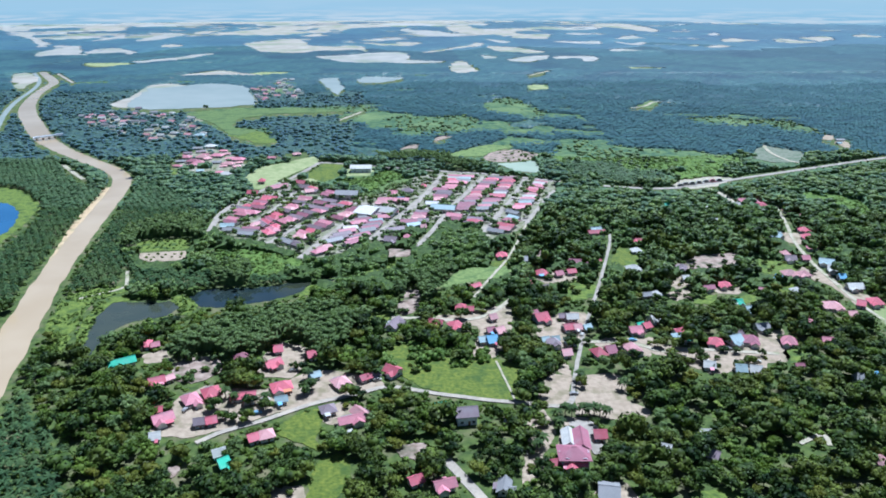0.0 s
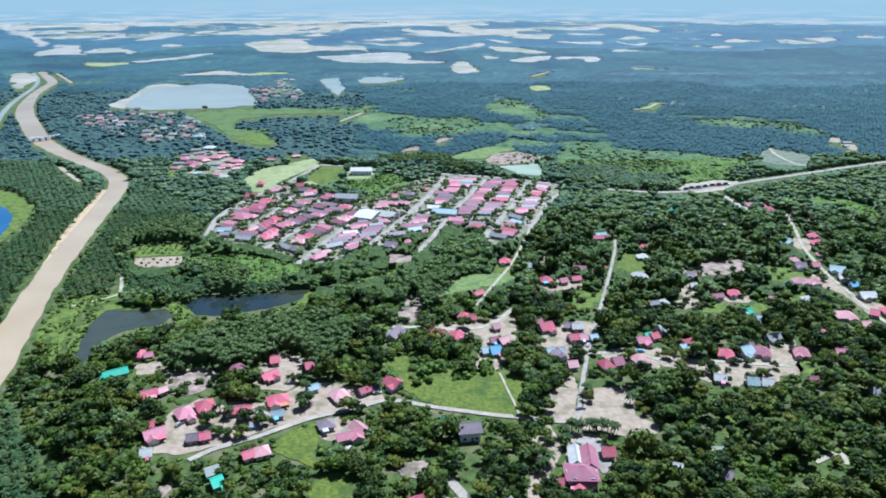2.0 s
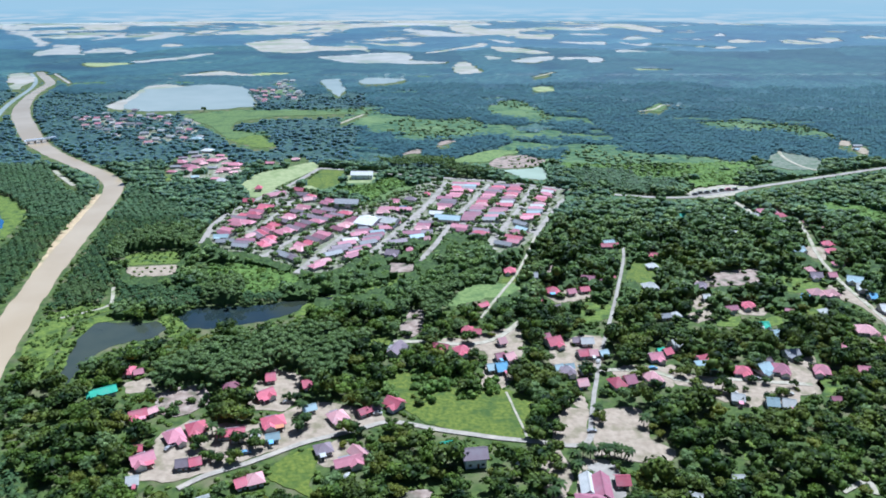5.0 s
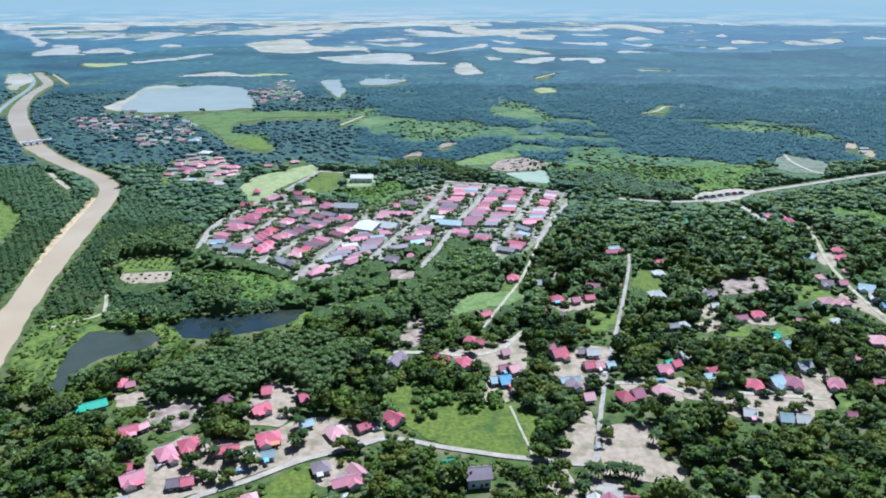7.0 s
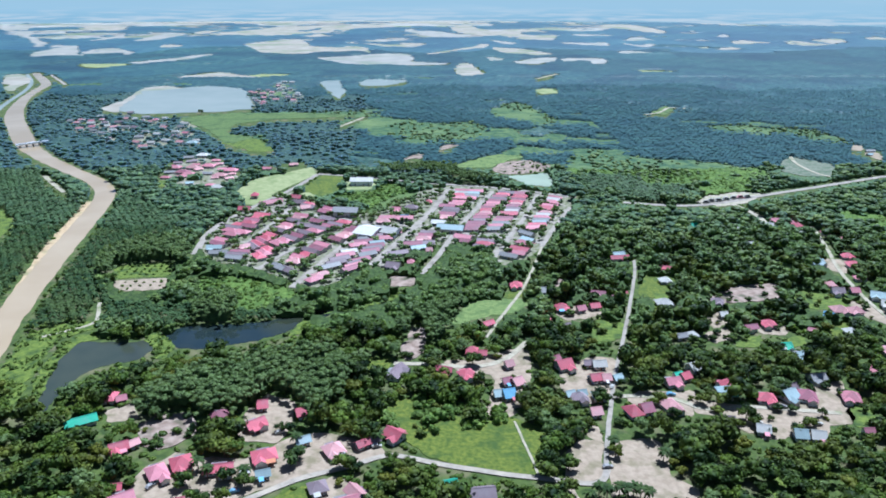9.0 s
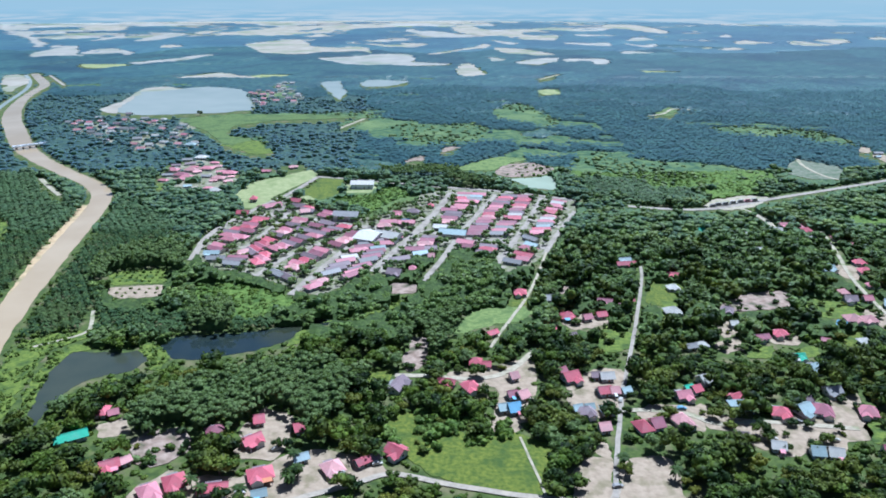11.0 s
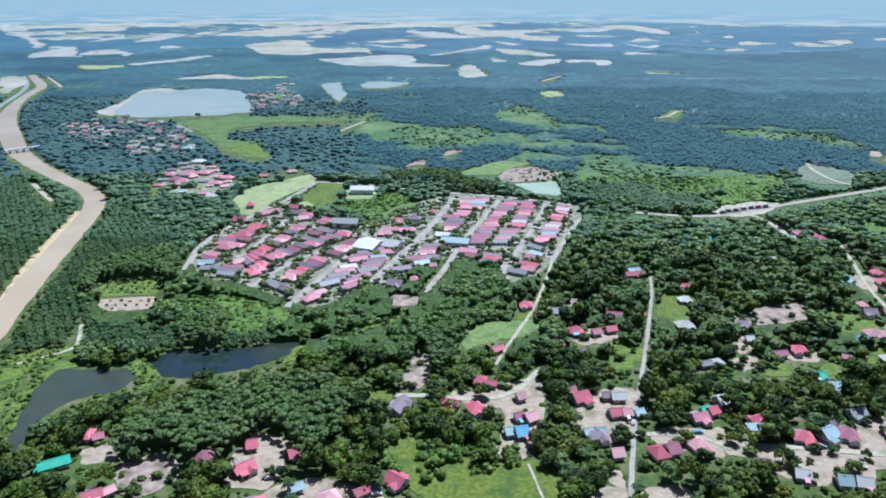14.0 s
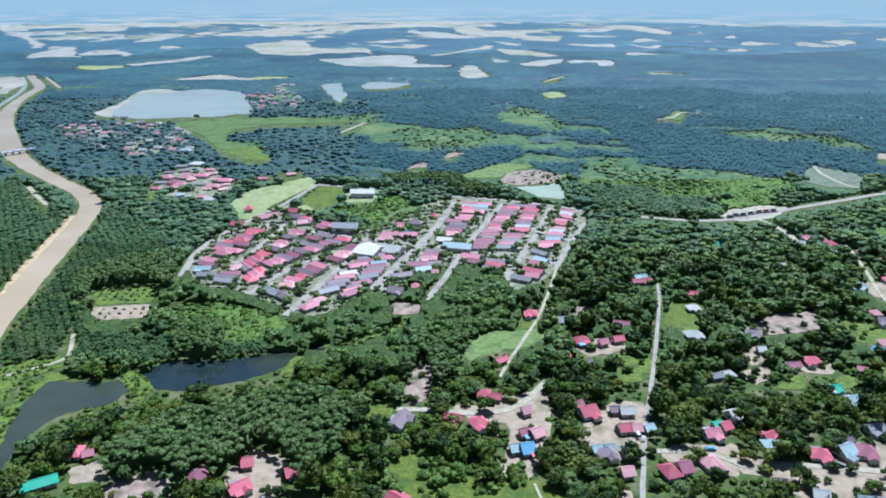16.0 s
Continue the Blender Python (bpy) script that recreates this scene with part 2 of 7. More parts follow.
# ---- mesh helpers ----
def part(name, bm, mat, parent=None, label=""):
    me = bpy.data.meshes.new(name)
    bm.to_mesh(me)
    bm.free()
    me.materials.append(mat)
    ob = new(name, me)
    ob.parent = parent
    return tagged(ob, label)


def same_part(name, me, parent, m):
    ob = new(name, me)
    ob.parent, ob.matrix_local = parent, m
    return ob


def box(bm, x0, y0, z0, x1, y1, z1, bevel=0.0):
    r = bmesh.ops.create_cube(bm, size=1, matrix=Matrix.LocRotScale(((x0 + x1) / 2, (y0 + y1) / 2, (z0 + z1) / 2), None, (x1 - x0, y1 - y0, z1 - z0)))
    if bevel:
        es = list({e for v in r["verts"] for e in v.link_edges})
        bmesh.ops.bevel(bm, geom=es, offset=bevel, segments=1, affect='EDGES')


def solid(bm, verts, faces):
    vs = [bm.verts.new(v) for v in verts]
    for f in faces:
        bm.faces.new([vs[i] for i in f])


def smooth_line(pts, times=2, closed=False):
    p = np.array(pts, float)
    for _ in range(times):
        q = np.roll(p, -1, 0) if closed else p[1:]
        a = p if closed else p[:-1]
        out = np.empty((2 * len(a), 2))
        out[0::2], out[1::2] = 0.75 * a + 0.25 * q, 0.25 * a + 0.75 * q
        p = out if closed else np.vstack([p[:1], out, p[-1:]])
    return p


def rough_edge(p, amount, size):
    out = []
    for x, y in p:
        n = noise.noise_vector(Vector((x / size, y / size, 3.1)))
        out.append((x + amount * n.x, y + amount * n.y))
    return np.array(out)


SHEETS = []


def fbm(x, y, size, seed, octaves=4):
    """Smooth noise between 0 and 1, for many points at once."""
    total, amp, norm = np.zeros(len(x)), 1.0, 0.0
    for o in range(octaves):
        g = np.random.default_rng(seed + o).random((128, 128))
        u, v = x / size * 2 ** o + 1000, y / size * 2 ** o + 1000
        i, j = np.floor(u).astype(int), np.floor(v).astype(int)
        fx, fy = u - i, v - j
        fx, fy = fx * fx * (3 - 2 * fx), fy * fy * (3 - 2 * fy)
        i, j, k, m = i % 128, j % 128, (i + 1) % 128, (j + 1) % 128
        total += amp * ((g[i, j] * (1 - fx) + g[k, j] * fx) * (1 - fy) + (g[i, m] * (1 - fx) + g[k, m] * fx) * fy)
        norm += amp
        amp *= 0.5
    return total / norm


KEEP_OUT = [np.array([(54.0, 293.0), (56.5, 311.0), (65.5, 323.0), (77.0, 325.0), (100.5, 323.0), (102.0, 308.5), (98.5, 298.5), (107.0, 287.0), (99.0, 276.5), (70.0, 282.0)])]   # outlines without trees; the open crossing first
KEEP_LINES = []  # roads and rivers: points, half width


def sheet(name, pts, mat, z, label, category, ragged=1.2, keep=True, kind="structure", thick=0.3):
    """A patch of ground with a worn outline, standing z over the ground, with skirted sides."""
    SHEETS.append(name)
    z += 0.005 * (len(SHEETS) % 37)   # no two sheets in one plane
    c = np.array(pts, float)
    d = np.roll(c, -1, 0) - c
    p = np.stack([c + 0.13 * d, c + 0.87 * d], 1).reshape(-1, 2)   # corners cut only a little
    if ragged:
        q = []
        for a, b in zip(p, np.roll(p, -1, 0)):
            n = max(1, int(np.hypot(*(b - a)) / (ragged * 1.6)))
            q += [a + (b - a) * i / n for i in range(n)]
        p = rough_edge(rough_edge(q, ragged * 2.4, ragged * 9), ragged * 0.9, ragged * 3.6)
    n = len(p)
    flat, _, tris, _, _, _ = geometry.delaunay_2d_cdt([Vector((x, y)) for x, y in p], [(k, (k + 1) % n) for k in range(n)], [], 1, 1e-4)
    bm = bmesh.new()
    top = [bm.verts.new((v.x, v.y, z)) for v in flat]
    for tri in tris:
        f = bm.faces.new([top[k] for k in tri])
        f.normal_update()
        if f.normal.z < 0:
            f.normal_flip()
    rim = [(bm.verts.new((x, y, z)), bm.verts.new((x, y, z - thick))) for x, y in p]
    for k in range(n):
        bm.faces.new((rim[k - 1][0], rim[k][0], rim[k][1], rim[k - 1][1]))
    if keep:
        KEEP_OUT.append(p)
    return tagged(part(name, bm, mat), label, category, kind=kind)


def ribbon(name, pts, width, mat, z, label, category, keep=1.0, widths=None, thick=0.25, ragged=0.25):
    SHEETS.append(name)
    z += 0.006 * (len(SHEETS) % 31)   # crossing roads lie one over the other
    p = smooth_line(pts, 3)
    d = np.gradient(p, axis=0)
    d /= np.hypot(d[:, 0], d[:, 1])[:, None]
    n = np.stack([-d[:, 1], d[:, 0]], 1)
    w = np.full(len(p), width / 2) if widths is None else np.interp(np.linspace(0, 1, len(p)), np.linspace(0, 1, len(widths)), widths) / 2
    jag = np.array([noise.noise(Vector((x / 9, y / 9, 0.7))) for x, y in p]) * ragged
    a, b = p + n * (w + jag)[:, None], p - n * (w - jag)[:, None]
    bm = bmesh.new()
    rows = [[bm.verts.new((*q, zz)) for q in line] for line, zz in ((a, z - thick), (a, z), (b, z), (b, z - thick))]
    for u, v in zip(rows, rows[1:]):
        for i in range(len(p) - 1):
            bm.faces.new((u[i], v[i], v[i + 1], u[i + 1]))
    if keep:
        KEEP_LINES.append((p, w + keep))
    return tagged(part(name, bm, mat), label, category, kind="structure")


def inside(poly, x, y):
    r = np.zeros(len(x), bool)
    lo, hi = poly.min(0), poly.max(0)
    k = np.where((x >= lo[0]) & (x <= hi[0]) & (y >= lo[1]) & (y <= hi[1]))[0]
    if not len(k):
        return r
    xs, ys = x[k], y[k]
    c = np.zeros(len(k), bool)
    for (x0, y0), (x1, y1) in zip(poly, np.roll(poly, -1, 0)):
        if y0 != y1:
            c ^= ((y0 > ys) != (y1 > ys)) & (xs < (x1 - x0) * (ys - y0) / (y1 - y0) + x0)
    r[k] = c
    return r


def off_line(p, r, x, y):
    """True where a point is farther from the line p than r, which is given point by point."""
    ok = np.ones(len(x), bool)
    lo, hi = p.min(0) - r.max(), p.max(0) + r.max()
    k = np.where((x >= lo[0]) & (x <= hi[0]) & (y >= lo[1]) & (y <= hi[1]))[0]
    if len(k):
        d = np.full(len(k), 1e9)
        for a, b, ra, rb in zip(p[:-1], p[1:], r[:-1], r[1:]):
            ab = b - a
            u = np.clip(((x[k] - a[0]) * ab[0] + (y[k] - a[1]) * ab[1]) / max(ab @ ab, 1e-6), 0, 1)
            d = np.minimum(d, np.hypot(x[k] - a[0] - u * ab[0], y[k] - a[1] - u * ab[1]) - ra - u * (rb - ra))
        ok[k] = d > 0
    return ok


# ---- ground, water, roads ----
bm = bmesh.new()
bmesh.ops.create_grid(bm, x_segments=24, y_segments=24, size=1, matrix=Matrix.LocRotScale((0, 2400, 0), None, (5200, 3400, 1)))
tagged(part("ground", bm, M_ground), "green and brown lowland ground under trees", "ground", kind="structure")

WATER = 0.10
ribbon("river", [(-194.1, 254.1), (-203.3, 293.8), (-214.3, 338.9), (-223.5, 378.4), (-234.6, 422.1), (-246.7, 475.4), (-258.4, 535.2), (-270.7, 601.8), (-283.6, 678.8), (-296, 734), (-325, 780), (-375, 829), (-431, 890), (-479, 952), (-549, 1068), (-626, 1202), (-694, 1371), (-730, 1496), (-747, 1571), (-803, 1666), (-875, 1786)], 19, M_river, WATER,
       "broad silty brown river winding between plantations", "river", keep=3.0, widths=[22, 22, 21, 19, 18, 18, 18, 18, 17, 20, 26, 26, 16, 18, 20, 15], ragged=1.5)
ribbon("riverbank", [(-193.3, 265.5), (-207.1, 316.3), (-220.8, 357.8), (-229.3, 387.3), (-239.3, 424.0), (-250.4, 467.1), (-263.3, 522.5), (-277.5, 575.4), (-287.1, 634.9), (-301, 703)], 7, M_clay, WATER - 0.04, "bare clay bank along the brown river", "bank", keep=0, ragged=1.5)
ribbon("drainage_canal", [(-568, 1003), (-644, 1174), (-695, 1313), (-749, 1496), (-802, 1623), (-883, 1762)], 8, M_lake, WATER, "pale drainage canal beside the river", "canal", keep=4)
sheet("pond_west", [(-176.3, 349.7), (-185.0, 375.5), (-188.4, 400.2), (-187.6, 421.4), (-172.6, 419.3), (-158.4, 419.1), (-152.4, 421.9), (-142.9, 411.3), (-147.5, 398.3), (-161.4, 393.4), (-170.1, 383.7), (-172.3, 367.5), (-171.6, 349.6)], M_murky, WATER, "dark still pond with grassy banks", "pond", 0.6)
sheet("pond_east", [(-142.8, 424.7), (-138.9, 437.1), (-121.9, 440.0), (-101.2, 440.9), (-78.7, 449.1), (-68.4, 448.3), (-74.0, 431.3), (-92.9, 417.8), (-118.8, 409.7), (-133.7, 412.8)], M_pond, WATER, "dark still pond beside a rubber plantation", "pond", 0.6)
sheet("pond_inlet", [(-67.5, 452.4), (-61.4, 457.9), (-52.0, 457.7), (-57.2, 449.4)], M_pond, WATER, "dark narrow pond inlet among reeds", "pond", 0.4)
for pts in ([(-176.3, 349.7), (-184.1, 362.2), (-192.5, 387.5), (-195.2, 411.2), (-192.4, 428.7), (-179.4, 428.5), (-176.7, 422.4), (-186.8, 419.6), (-187.4, 399.1), (-183.0, 373.1)], [(-152.4, 421.9), (-150.8, 437.3), (-143.9, 427.8), (-132.3, 412.8), (-133.9, 399.1), (-138.5, 399.2), (-145.4, 413.0)], [(-74.0, 431.3), (-68.4, 448.3), (-64.3, 445.5), (-68.8, 426.3), (-74.0, 423.3)], [(-60.8, 453.6), (-46.0, 460.5), (-30.8, 470.6), (-11.7, 487.5), (-9.6, 484.2), (-24.2, 468.2), (-42.4, 456.1)], [(-211.9, 385.5), (-220.0, 429.3), (-208.9, 441.7), (-190.3, 446.6), (-181.3, 439.8), (-199.6, 422.8), (-196.5, 395.2), (-186.8, 349.9)]):
    sheet("pond_bank", pts, M_bright, 0.22, "bright green grass bank of a pond", "bank", 0.8)
sheet("far_lake", [(-477, 1227), (-524, 1471), (-488, 1487), (-451, 1532), (-416, 1550), (-336, 1500), (-267, 1252), (-313, 1222), (-356, 1211), (-421, 1190)], M_lake, 0.3, "large pale lake, the sky's reflection mostly put into its colour", "lake", 3.5)
sheet("lake_shore", [(-514, 1247), (-513, 1350), (-539, 1516), (-508, 1553), (-451, 1513), (-474, 1444), (-500, 1420), (-479, 1279), (-471, 1209)], M_sand, 0.2, "bare sandy lake shore", "shore", 1.5)
sheet("far_lake", [(-215, 1625), (-171, 1645), (-148, 1476), (-141, 1353), (-172, 1459)], M_lake, 0.3, "small pale lake in the plantations", "lake", 4.0)
sheet("far_lake", [(-133, 1601), (-110, 1665), (-20, 1640), (-57, 1558), (-108, 1540)], M_lake, 0.3, "small pale lake in the plantations", "lake", 4.0)
sheet("reed_bank", [(-429, 711), (-379.8, 698.7), (-332.4, 638.2), (-322.2, 587.6), (-315.5, 543.8), (-319.1, 512.0)], M_bright, 0.12, "bright green reed bank round a blue pond", "bank", 1.0)
sheet("blue_pond", [(-400.5, 659.1), (-362.8, 644.7), (-338.7, 612.3), (-324.3, 565.1), (-329.7, 531.1)], M_bluelake, 0.25, "deep blue pond beyond the river", "pond", 0.8)
sheet("jade_pond", [(59, 817), (76, 809), (95, 778), (103, 756), (127, 748), (133, 776), (131, 807), (115, 798), (86, 792), (70, 807)], M_jade, 0.25, "pale jade pond below a bare slope", "pond", 0.8)
sheet("bare_slope", [(72, 827), (93, 860), (120, 870), (142, 836), (122, 807), (86, 799)], M_slope, 0.2, "bare brown cleared slope", "slope", 2.0)
sheet("young_orchard", [(30, 836), (63, 875), (91, 900), (122, 887), (93, 860), (72, 827)], M_crop, 0.2, "light green slope planted in young rows", "field", 1.5)
sheet("bare_slope", [(-23, 871), (-6, 905), (4, 898), (1, 878)], M_slope, 0.2, "bare brown cleared strip", "slope", 1.5)
sheet("bare_slope", [(18, 935), (35, 961), (47, 954), (27, 922)], M_slope, 0.2, "bare brown cleared strip", "slope", 1.5)
sheet("terraced_slope", [(403, 852), (426, 880), (437, 870), (454, 842), (450, 823), (423, 785), (395, 788), (381, 813)], M_terrace, 0.2, "pale newly terraced plantation slope", "slope", 1.2)
sheet("hill_clearing", [(518, 918), (541, 949), (546, 939), (529, 912)], M_dirt, 0.2, "bare pinkish clearing on the hill", "clearing", 1.2)
sheet("hill_clearing", [(521, 893), (543, 922), (538, 886), (526, 862), (519, 868)], M_dirt, 0.2, "bare pinkish clearing on the hill", "clearing", 1.2)
ribbon("layby_spur", [(278.9, 683.9), (284.0, 666.8), (286.8, 643.6), (282.3, 622.0)], 5, M_track, 0.3, "sandy spur road down from the lay-by", "track")
ribbon("slope_track", [(430, 888), (419, 860), (414, 825), (416, 794), (426, 780), (429, 770)], 4, M_track, 0.4, "sandy track over a cleared slope", "track", keep=0)

# fields
sheet("village_green", [(-19.7, 344.7), (-11.8, 356.1), (1.9, 355.6), (10.7, 343.6), (23.3, 331.0), (36.4, 341.5), (46.8, 335.0), (55.5, 329.9), (47.0, 296.5), (24.1, 300.3), (5.7, 308.1), (-7.5, 321.6)], M_grass, 0.12, "open grassy village field with a worn path", "field", 0.9)
ribbon("footpath", [(40.6, 336.4), (42.8, 319.9), (44.5, 307.9), (45.5, 296.6)], 1.1, M_track, 0.25, "worn sandy footpath over the field", "path")
sheet("town_field", [(-177, 729), (-170, 785), (-141, 813), (-119, 838), (-106, 812), (-130, 750), (-141, 724), (-160, 718)], M_meadow, 0.12, "pale mown sports field beside the town", "field", 0.5)
sheet("rough_meadow", [(-116, 740), (-101, 806), (-76, 796), (-82, 764), (-78, 742), (-94, 716)], M_grass, 0.168, "rough green meadow beside the sports field road", "field", 0.8)
sheet("lakeside_meadow", [(-362, 1160), (-301, 1203), (-162, 1203), (-91, 1180), (-157, 1158), (-223, 1148), (-269, 1100), (-257, 1030), (-215, 1014), (-240, 960), (-293, 1065)], M_marsh, 0.16, "open rough green meadow below the lake", "field", 2.0)
sheet("town_field", [(-78, 770), (-51, 800), (-43, 777), (-50, 739), (-73, 740)], M_meadow, 0.12, "pale mown ground round the assembly hall", "field", 0.6)
sheet("town_field", [(-116, 726), (-100, 741), (-97.0, 694.0), (-103.9, 682.5)], M_meadow, 0.12, "small pale lawn by the school", "field", 0.6)
sheet("scrub_ground", [(-101, 745), (-61, 769), (-28, 775), (-4, 754), (-4, 716), (-30.0, 681.4), (-43.0, 660.9), (-75.0, 658.3), (-93.2, 674.2)], M_marsh, 0.1, "overgrown green lot beside the town", "field", 1.0, keep=False)
sheet("roadside_lawn", [(-61.9, 275.6), (-55.7, 288.9), (-45.0, 294.7), (-41.2, 286.1), (-43.2, 270.7), (-40.8, 260.4), (-48.4, 264.7)], M_grass, 0.12, "grassy plot beside the village road", "field", 0.7)
sheet("garden_grass", [(-41.2, 254.6), (-31.3, 258.9), (-25.8, 248.5), (-29.5, 229.6), (-42.0, 228.4), (-42.8, 241.9)], M_grass, 0.12, "grassy clearing among trees", "field", 0.7)
sheet("crop_field", [(9.8, 436.2), (19.9, 451.5), (31.1, 472.1), (61.7, 474.2), (65.5, 465.2), (53.9, 452.5), (40.6, 449.3), (33.9, 445.9), (24.0, 439.1)], M_crop, 0.12, "light green vegetable field in rows", "field", 0.7)
sheet("crop_verge", [(53.0, 486.4), (65.8, 491.1), (62.6, 475.8), (50.0, 475.5)], M_grass, 0.12, "grassy plot beside the vegetable field", "field", 0.7)
sheet("house_lawn", [(-31.4, 396.0), (-24.9, 400.1), (-15.8, 397.8), (-17.5, 385.4), (-24.9, 378.7), (-29.2, 384.7)], M_grass, 0.12, "bright green lawn beside a house", "field", 0.7)
sheet("school_verge", [(-176, 747), (-150, 746), (-136, 719), (-144.7, 685.3), (-160.1, 694.2)], M_meadow, 0.14, "pale worn lawn beside the school", "field", 0.6)
sheet("school_court", [(-131.9, 668.5), (-129.3, 691.1), (-122, 705), (-111.3, 684.2), (-117.4, 665.1)], M_lane, 0.2, "pale paved school courtyard", "pavement", 0.3)
sheet("paddock", [(147.0, 511.3), (173.1, 510.4), (163.9, 493.4), (149.9, 473.1), (135.9, 475.8)], M_grass, 0.12, "green paddock by the lane", "field", 0.7)
sheet("bright_garden", [(234.4, 479.3), (278.1, 489.6), (271.8, 469.0), (243.2, 459.1), (232.6, 461.6)], M_bright, 0.12, "bright green vegetable gardens", "field", 0.7, keep=False)
for pts in ([(193.5, 342.9), (205.0, 347.9), (204.6, 335.1), (190.1, 325.8)], [(200.3, 415.7), (212.1, 419.9), (209.1, 408.2), (197.6, 404.2)]):
    sheet("garden_grass", pts, M_bright, 0.12, "bright green grassy garden by the houses", "field", 0.7)
sheet("dry_field", [(271.5, 394.2), (298.7, 404.3), (285.8, 354.3), (264.1, 355.0)], M_meadow, 0.12, "pale dry field by the houses", "field", 0.7)
sheet("forest_glade", [(136.8, 297.0), (145.8, 299.3), (135.9, 277.9), (131.3, 280.3)], M_bright, 0.12, "bright green glade among trees", "field", 0.7)
sheet("forest_glade", [(174.6, 415.4), (190.5, 421.2), (182.0, 406.5), (172.8, 405.0)], M_bright, 0.12, "bright green glade among trees", "field", 0.7)
sheet("forest_glade", [(102.5, 229.5), (121.6, 230.9), (124.7, 222.8), (100.9, 222.0)], M_bright, 0.12, "bright green glade among trees", "field", 0.7)
sheet("orchard", [(-214.4, 536.4), (-174.5, 546.0), (-167.0, 516.7), (-204.0, 513.0)], M_bright, 0.12, "light green young orchard in rows", "field", 0.6)
sheet("nursery_soil", [(-205.2, 508.2), (-168.8, 514.3), (-163.6, 493.8), (-192.4, 491.3)], M_dirt, 0.12, "bare sandy nursery plot", "field", 0.6)
sheet("marsh_field", [(-268, 1030), (-232, 1010), (-198, 983), (-176, 921), (-197, 915), (-241, 962)], M_bright, 0.15, "bright yellow-green marsh between the woods", "field", 3.0)
sheet("hamlet_lawn", [(-261, 757), (-261, 780), (-253, 779), (-250, 753)], M_bright, 0.15, "bright green lawn beside the hamlet", "field", 1.0)
ribbon("levee_road", [(-824, 1749), (-769, 1662), (-708, 1564)], 6, M_lane, 0.4, "pale road on a river levee", "road", keep=3)
ribbon("plantation_track", [(-386, 800), (-366, 772), (-337, 735)], 4.5, M_track, 0.3, "sandy track in the riverside plantation", "track", keep=2)
sheet("marsh_field", [(231, 1509), (266, 1508), (248, 1437), (210, 1438)], M_marsh, 0.15, "light green marshy meadow between plantations", "field", 4.0)
for pts in ([(-258, 767), (-271, 849), (-246, 891), (-200, 838), (-176, 770), (-194, 735), (-232, 737)], [(-475, 1057), (-458, 1135), (-390, 1149), (-342, 1148), (-271, 972), (-281, 920), (-386, 938)], [(-302, 1343), (-285, 1596), (-214, 1647), (-202, 1386), (-217, 1257), (-265, 1258)]):
    sheet("hamlet_ground", pts, M_pad, 0.07, "sandy lanes and gardens of a hamlet", "ground", 4.0, keep=False)
# pale paddies and pans of the far plain
PALE = []


def paddy(pts, mat):
    PALE.append(pts)
    sheet("far_paddy", pts, mat, 0.5, "pale flooded paddies and sandy clearings on the far plain", "field", 6.0, keep=False)


paddy([(-1124, 2236), (-1064, 2161), (-968, 2225), (-971, 2281), (-1112, 2570), (-1172, 2675), (-1273, 2709), (-1178, 2482), (-1168, 2374)], M_flood)
paddy([(-2188, 4108), (-2050, 4094), (-1787, 3643), (-1541, 3129), (-1388, 2888), (-1297, 2738), (-1235, 2579), (-1264, 2534), (-1385, 2800), (-1571, 3132), (-1708, 3292), (-1757, 3296)], M_flood)
paddy([(-985, 2301), (-1040, 2472), (-1004, 2562), (-939, 2510), (-848, 2331), (-853, 2235), (-916, 2336)], M_flood)
paddy([(-1229, 2876), (-1243, 3176), (-1226, 3250), (-1160, 3063), (-1182, 2813)], M_flood)
paddy([(-1696, 3943), (-1729, 4122), (-1493, 4038), (-1345, 3602), (-1471, 3567), (-1566, 3670)], M_sand)
paddy([(-1061, 2892), (-1087, 3023), (-1088, 3399), (-988, 3348), (-976, 2980), (-1028, 2830)], M_flood)
paddy([(-901, 2680), (-876, 2732), (-801, 2646), (-817, 2548), (-859, 2575)], M_sand)
paddy([(-766, 2044), (-721, 2105), (-681, 2170), (-647, 2297), (-590, 2353), (-618, 2165), (-662, 2084), (-727, 1996)], M_flood)
paddy([(-863, 1990), (-836, 2018), (-740, 2012), (-734, 1939), (-788, 1902), (-835, 1932)], M_meadow)
paddy([(-619, 2740), (-548, 2528), (-487, 2325), (-411, 2320), (-346, 2336), (-253, 2414), (-186, 2454), (-155, 2262), (-170, 2548), (-229, 2655), (-270, 2580), (-349, 2612), (-393, 2722), (-434, 2936), (-526, 2976), (-601, 2825)], M_sand)
paddy([(-284, 2713), (-244, 2952), (-158, 2945), (-89, 2784), (17, 2867), (2, 2691), (-82, 2566), (-163, 2677), (-269, 2769)], M_sand)
paddy([(-307, 2179), (-232, 2210), (-158, 2302), (-32, 2334), (-22, 2160), (-33, 2075), (69, 2051), (67, 1989), (-63, 1967), (-135, 1972), (-212, 2023), (-248, 2073)], M_flood)
paddy([(2, 2331), (82, 2434), (165, 2624), (216, 2789), (242, 2728), (211, 2594), (138, 2476), (98, 2388), (18, 2289)], M_sand)
paddy([(-120, 3788), (46, 3883), (138, 3374), (231, 3281), (103, 3061), (3, 3301)], M_flood)
paddy([(135, 3993), (236, 4241), (284, 4039), (331, 3588), (495, 3838), (580, 3666), (574, 3250), (511, 2956), (387, 3001), (318, 3192), (254, 3278), (167, 3461)], M_sand)
paddy([(259, 3047), (362, 2807), (321, 2722), (265, 2878)], M_flood)
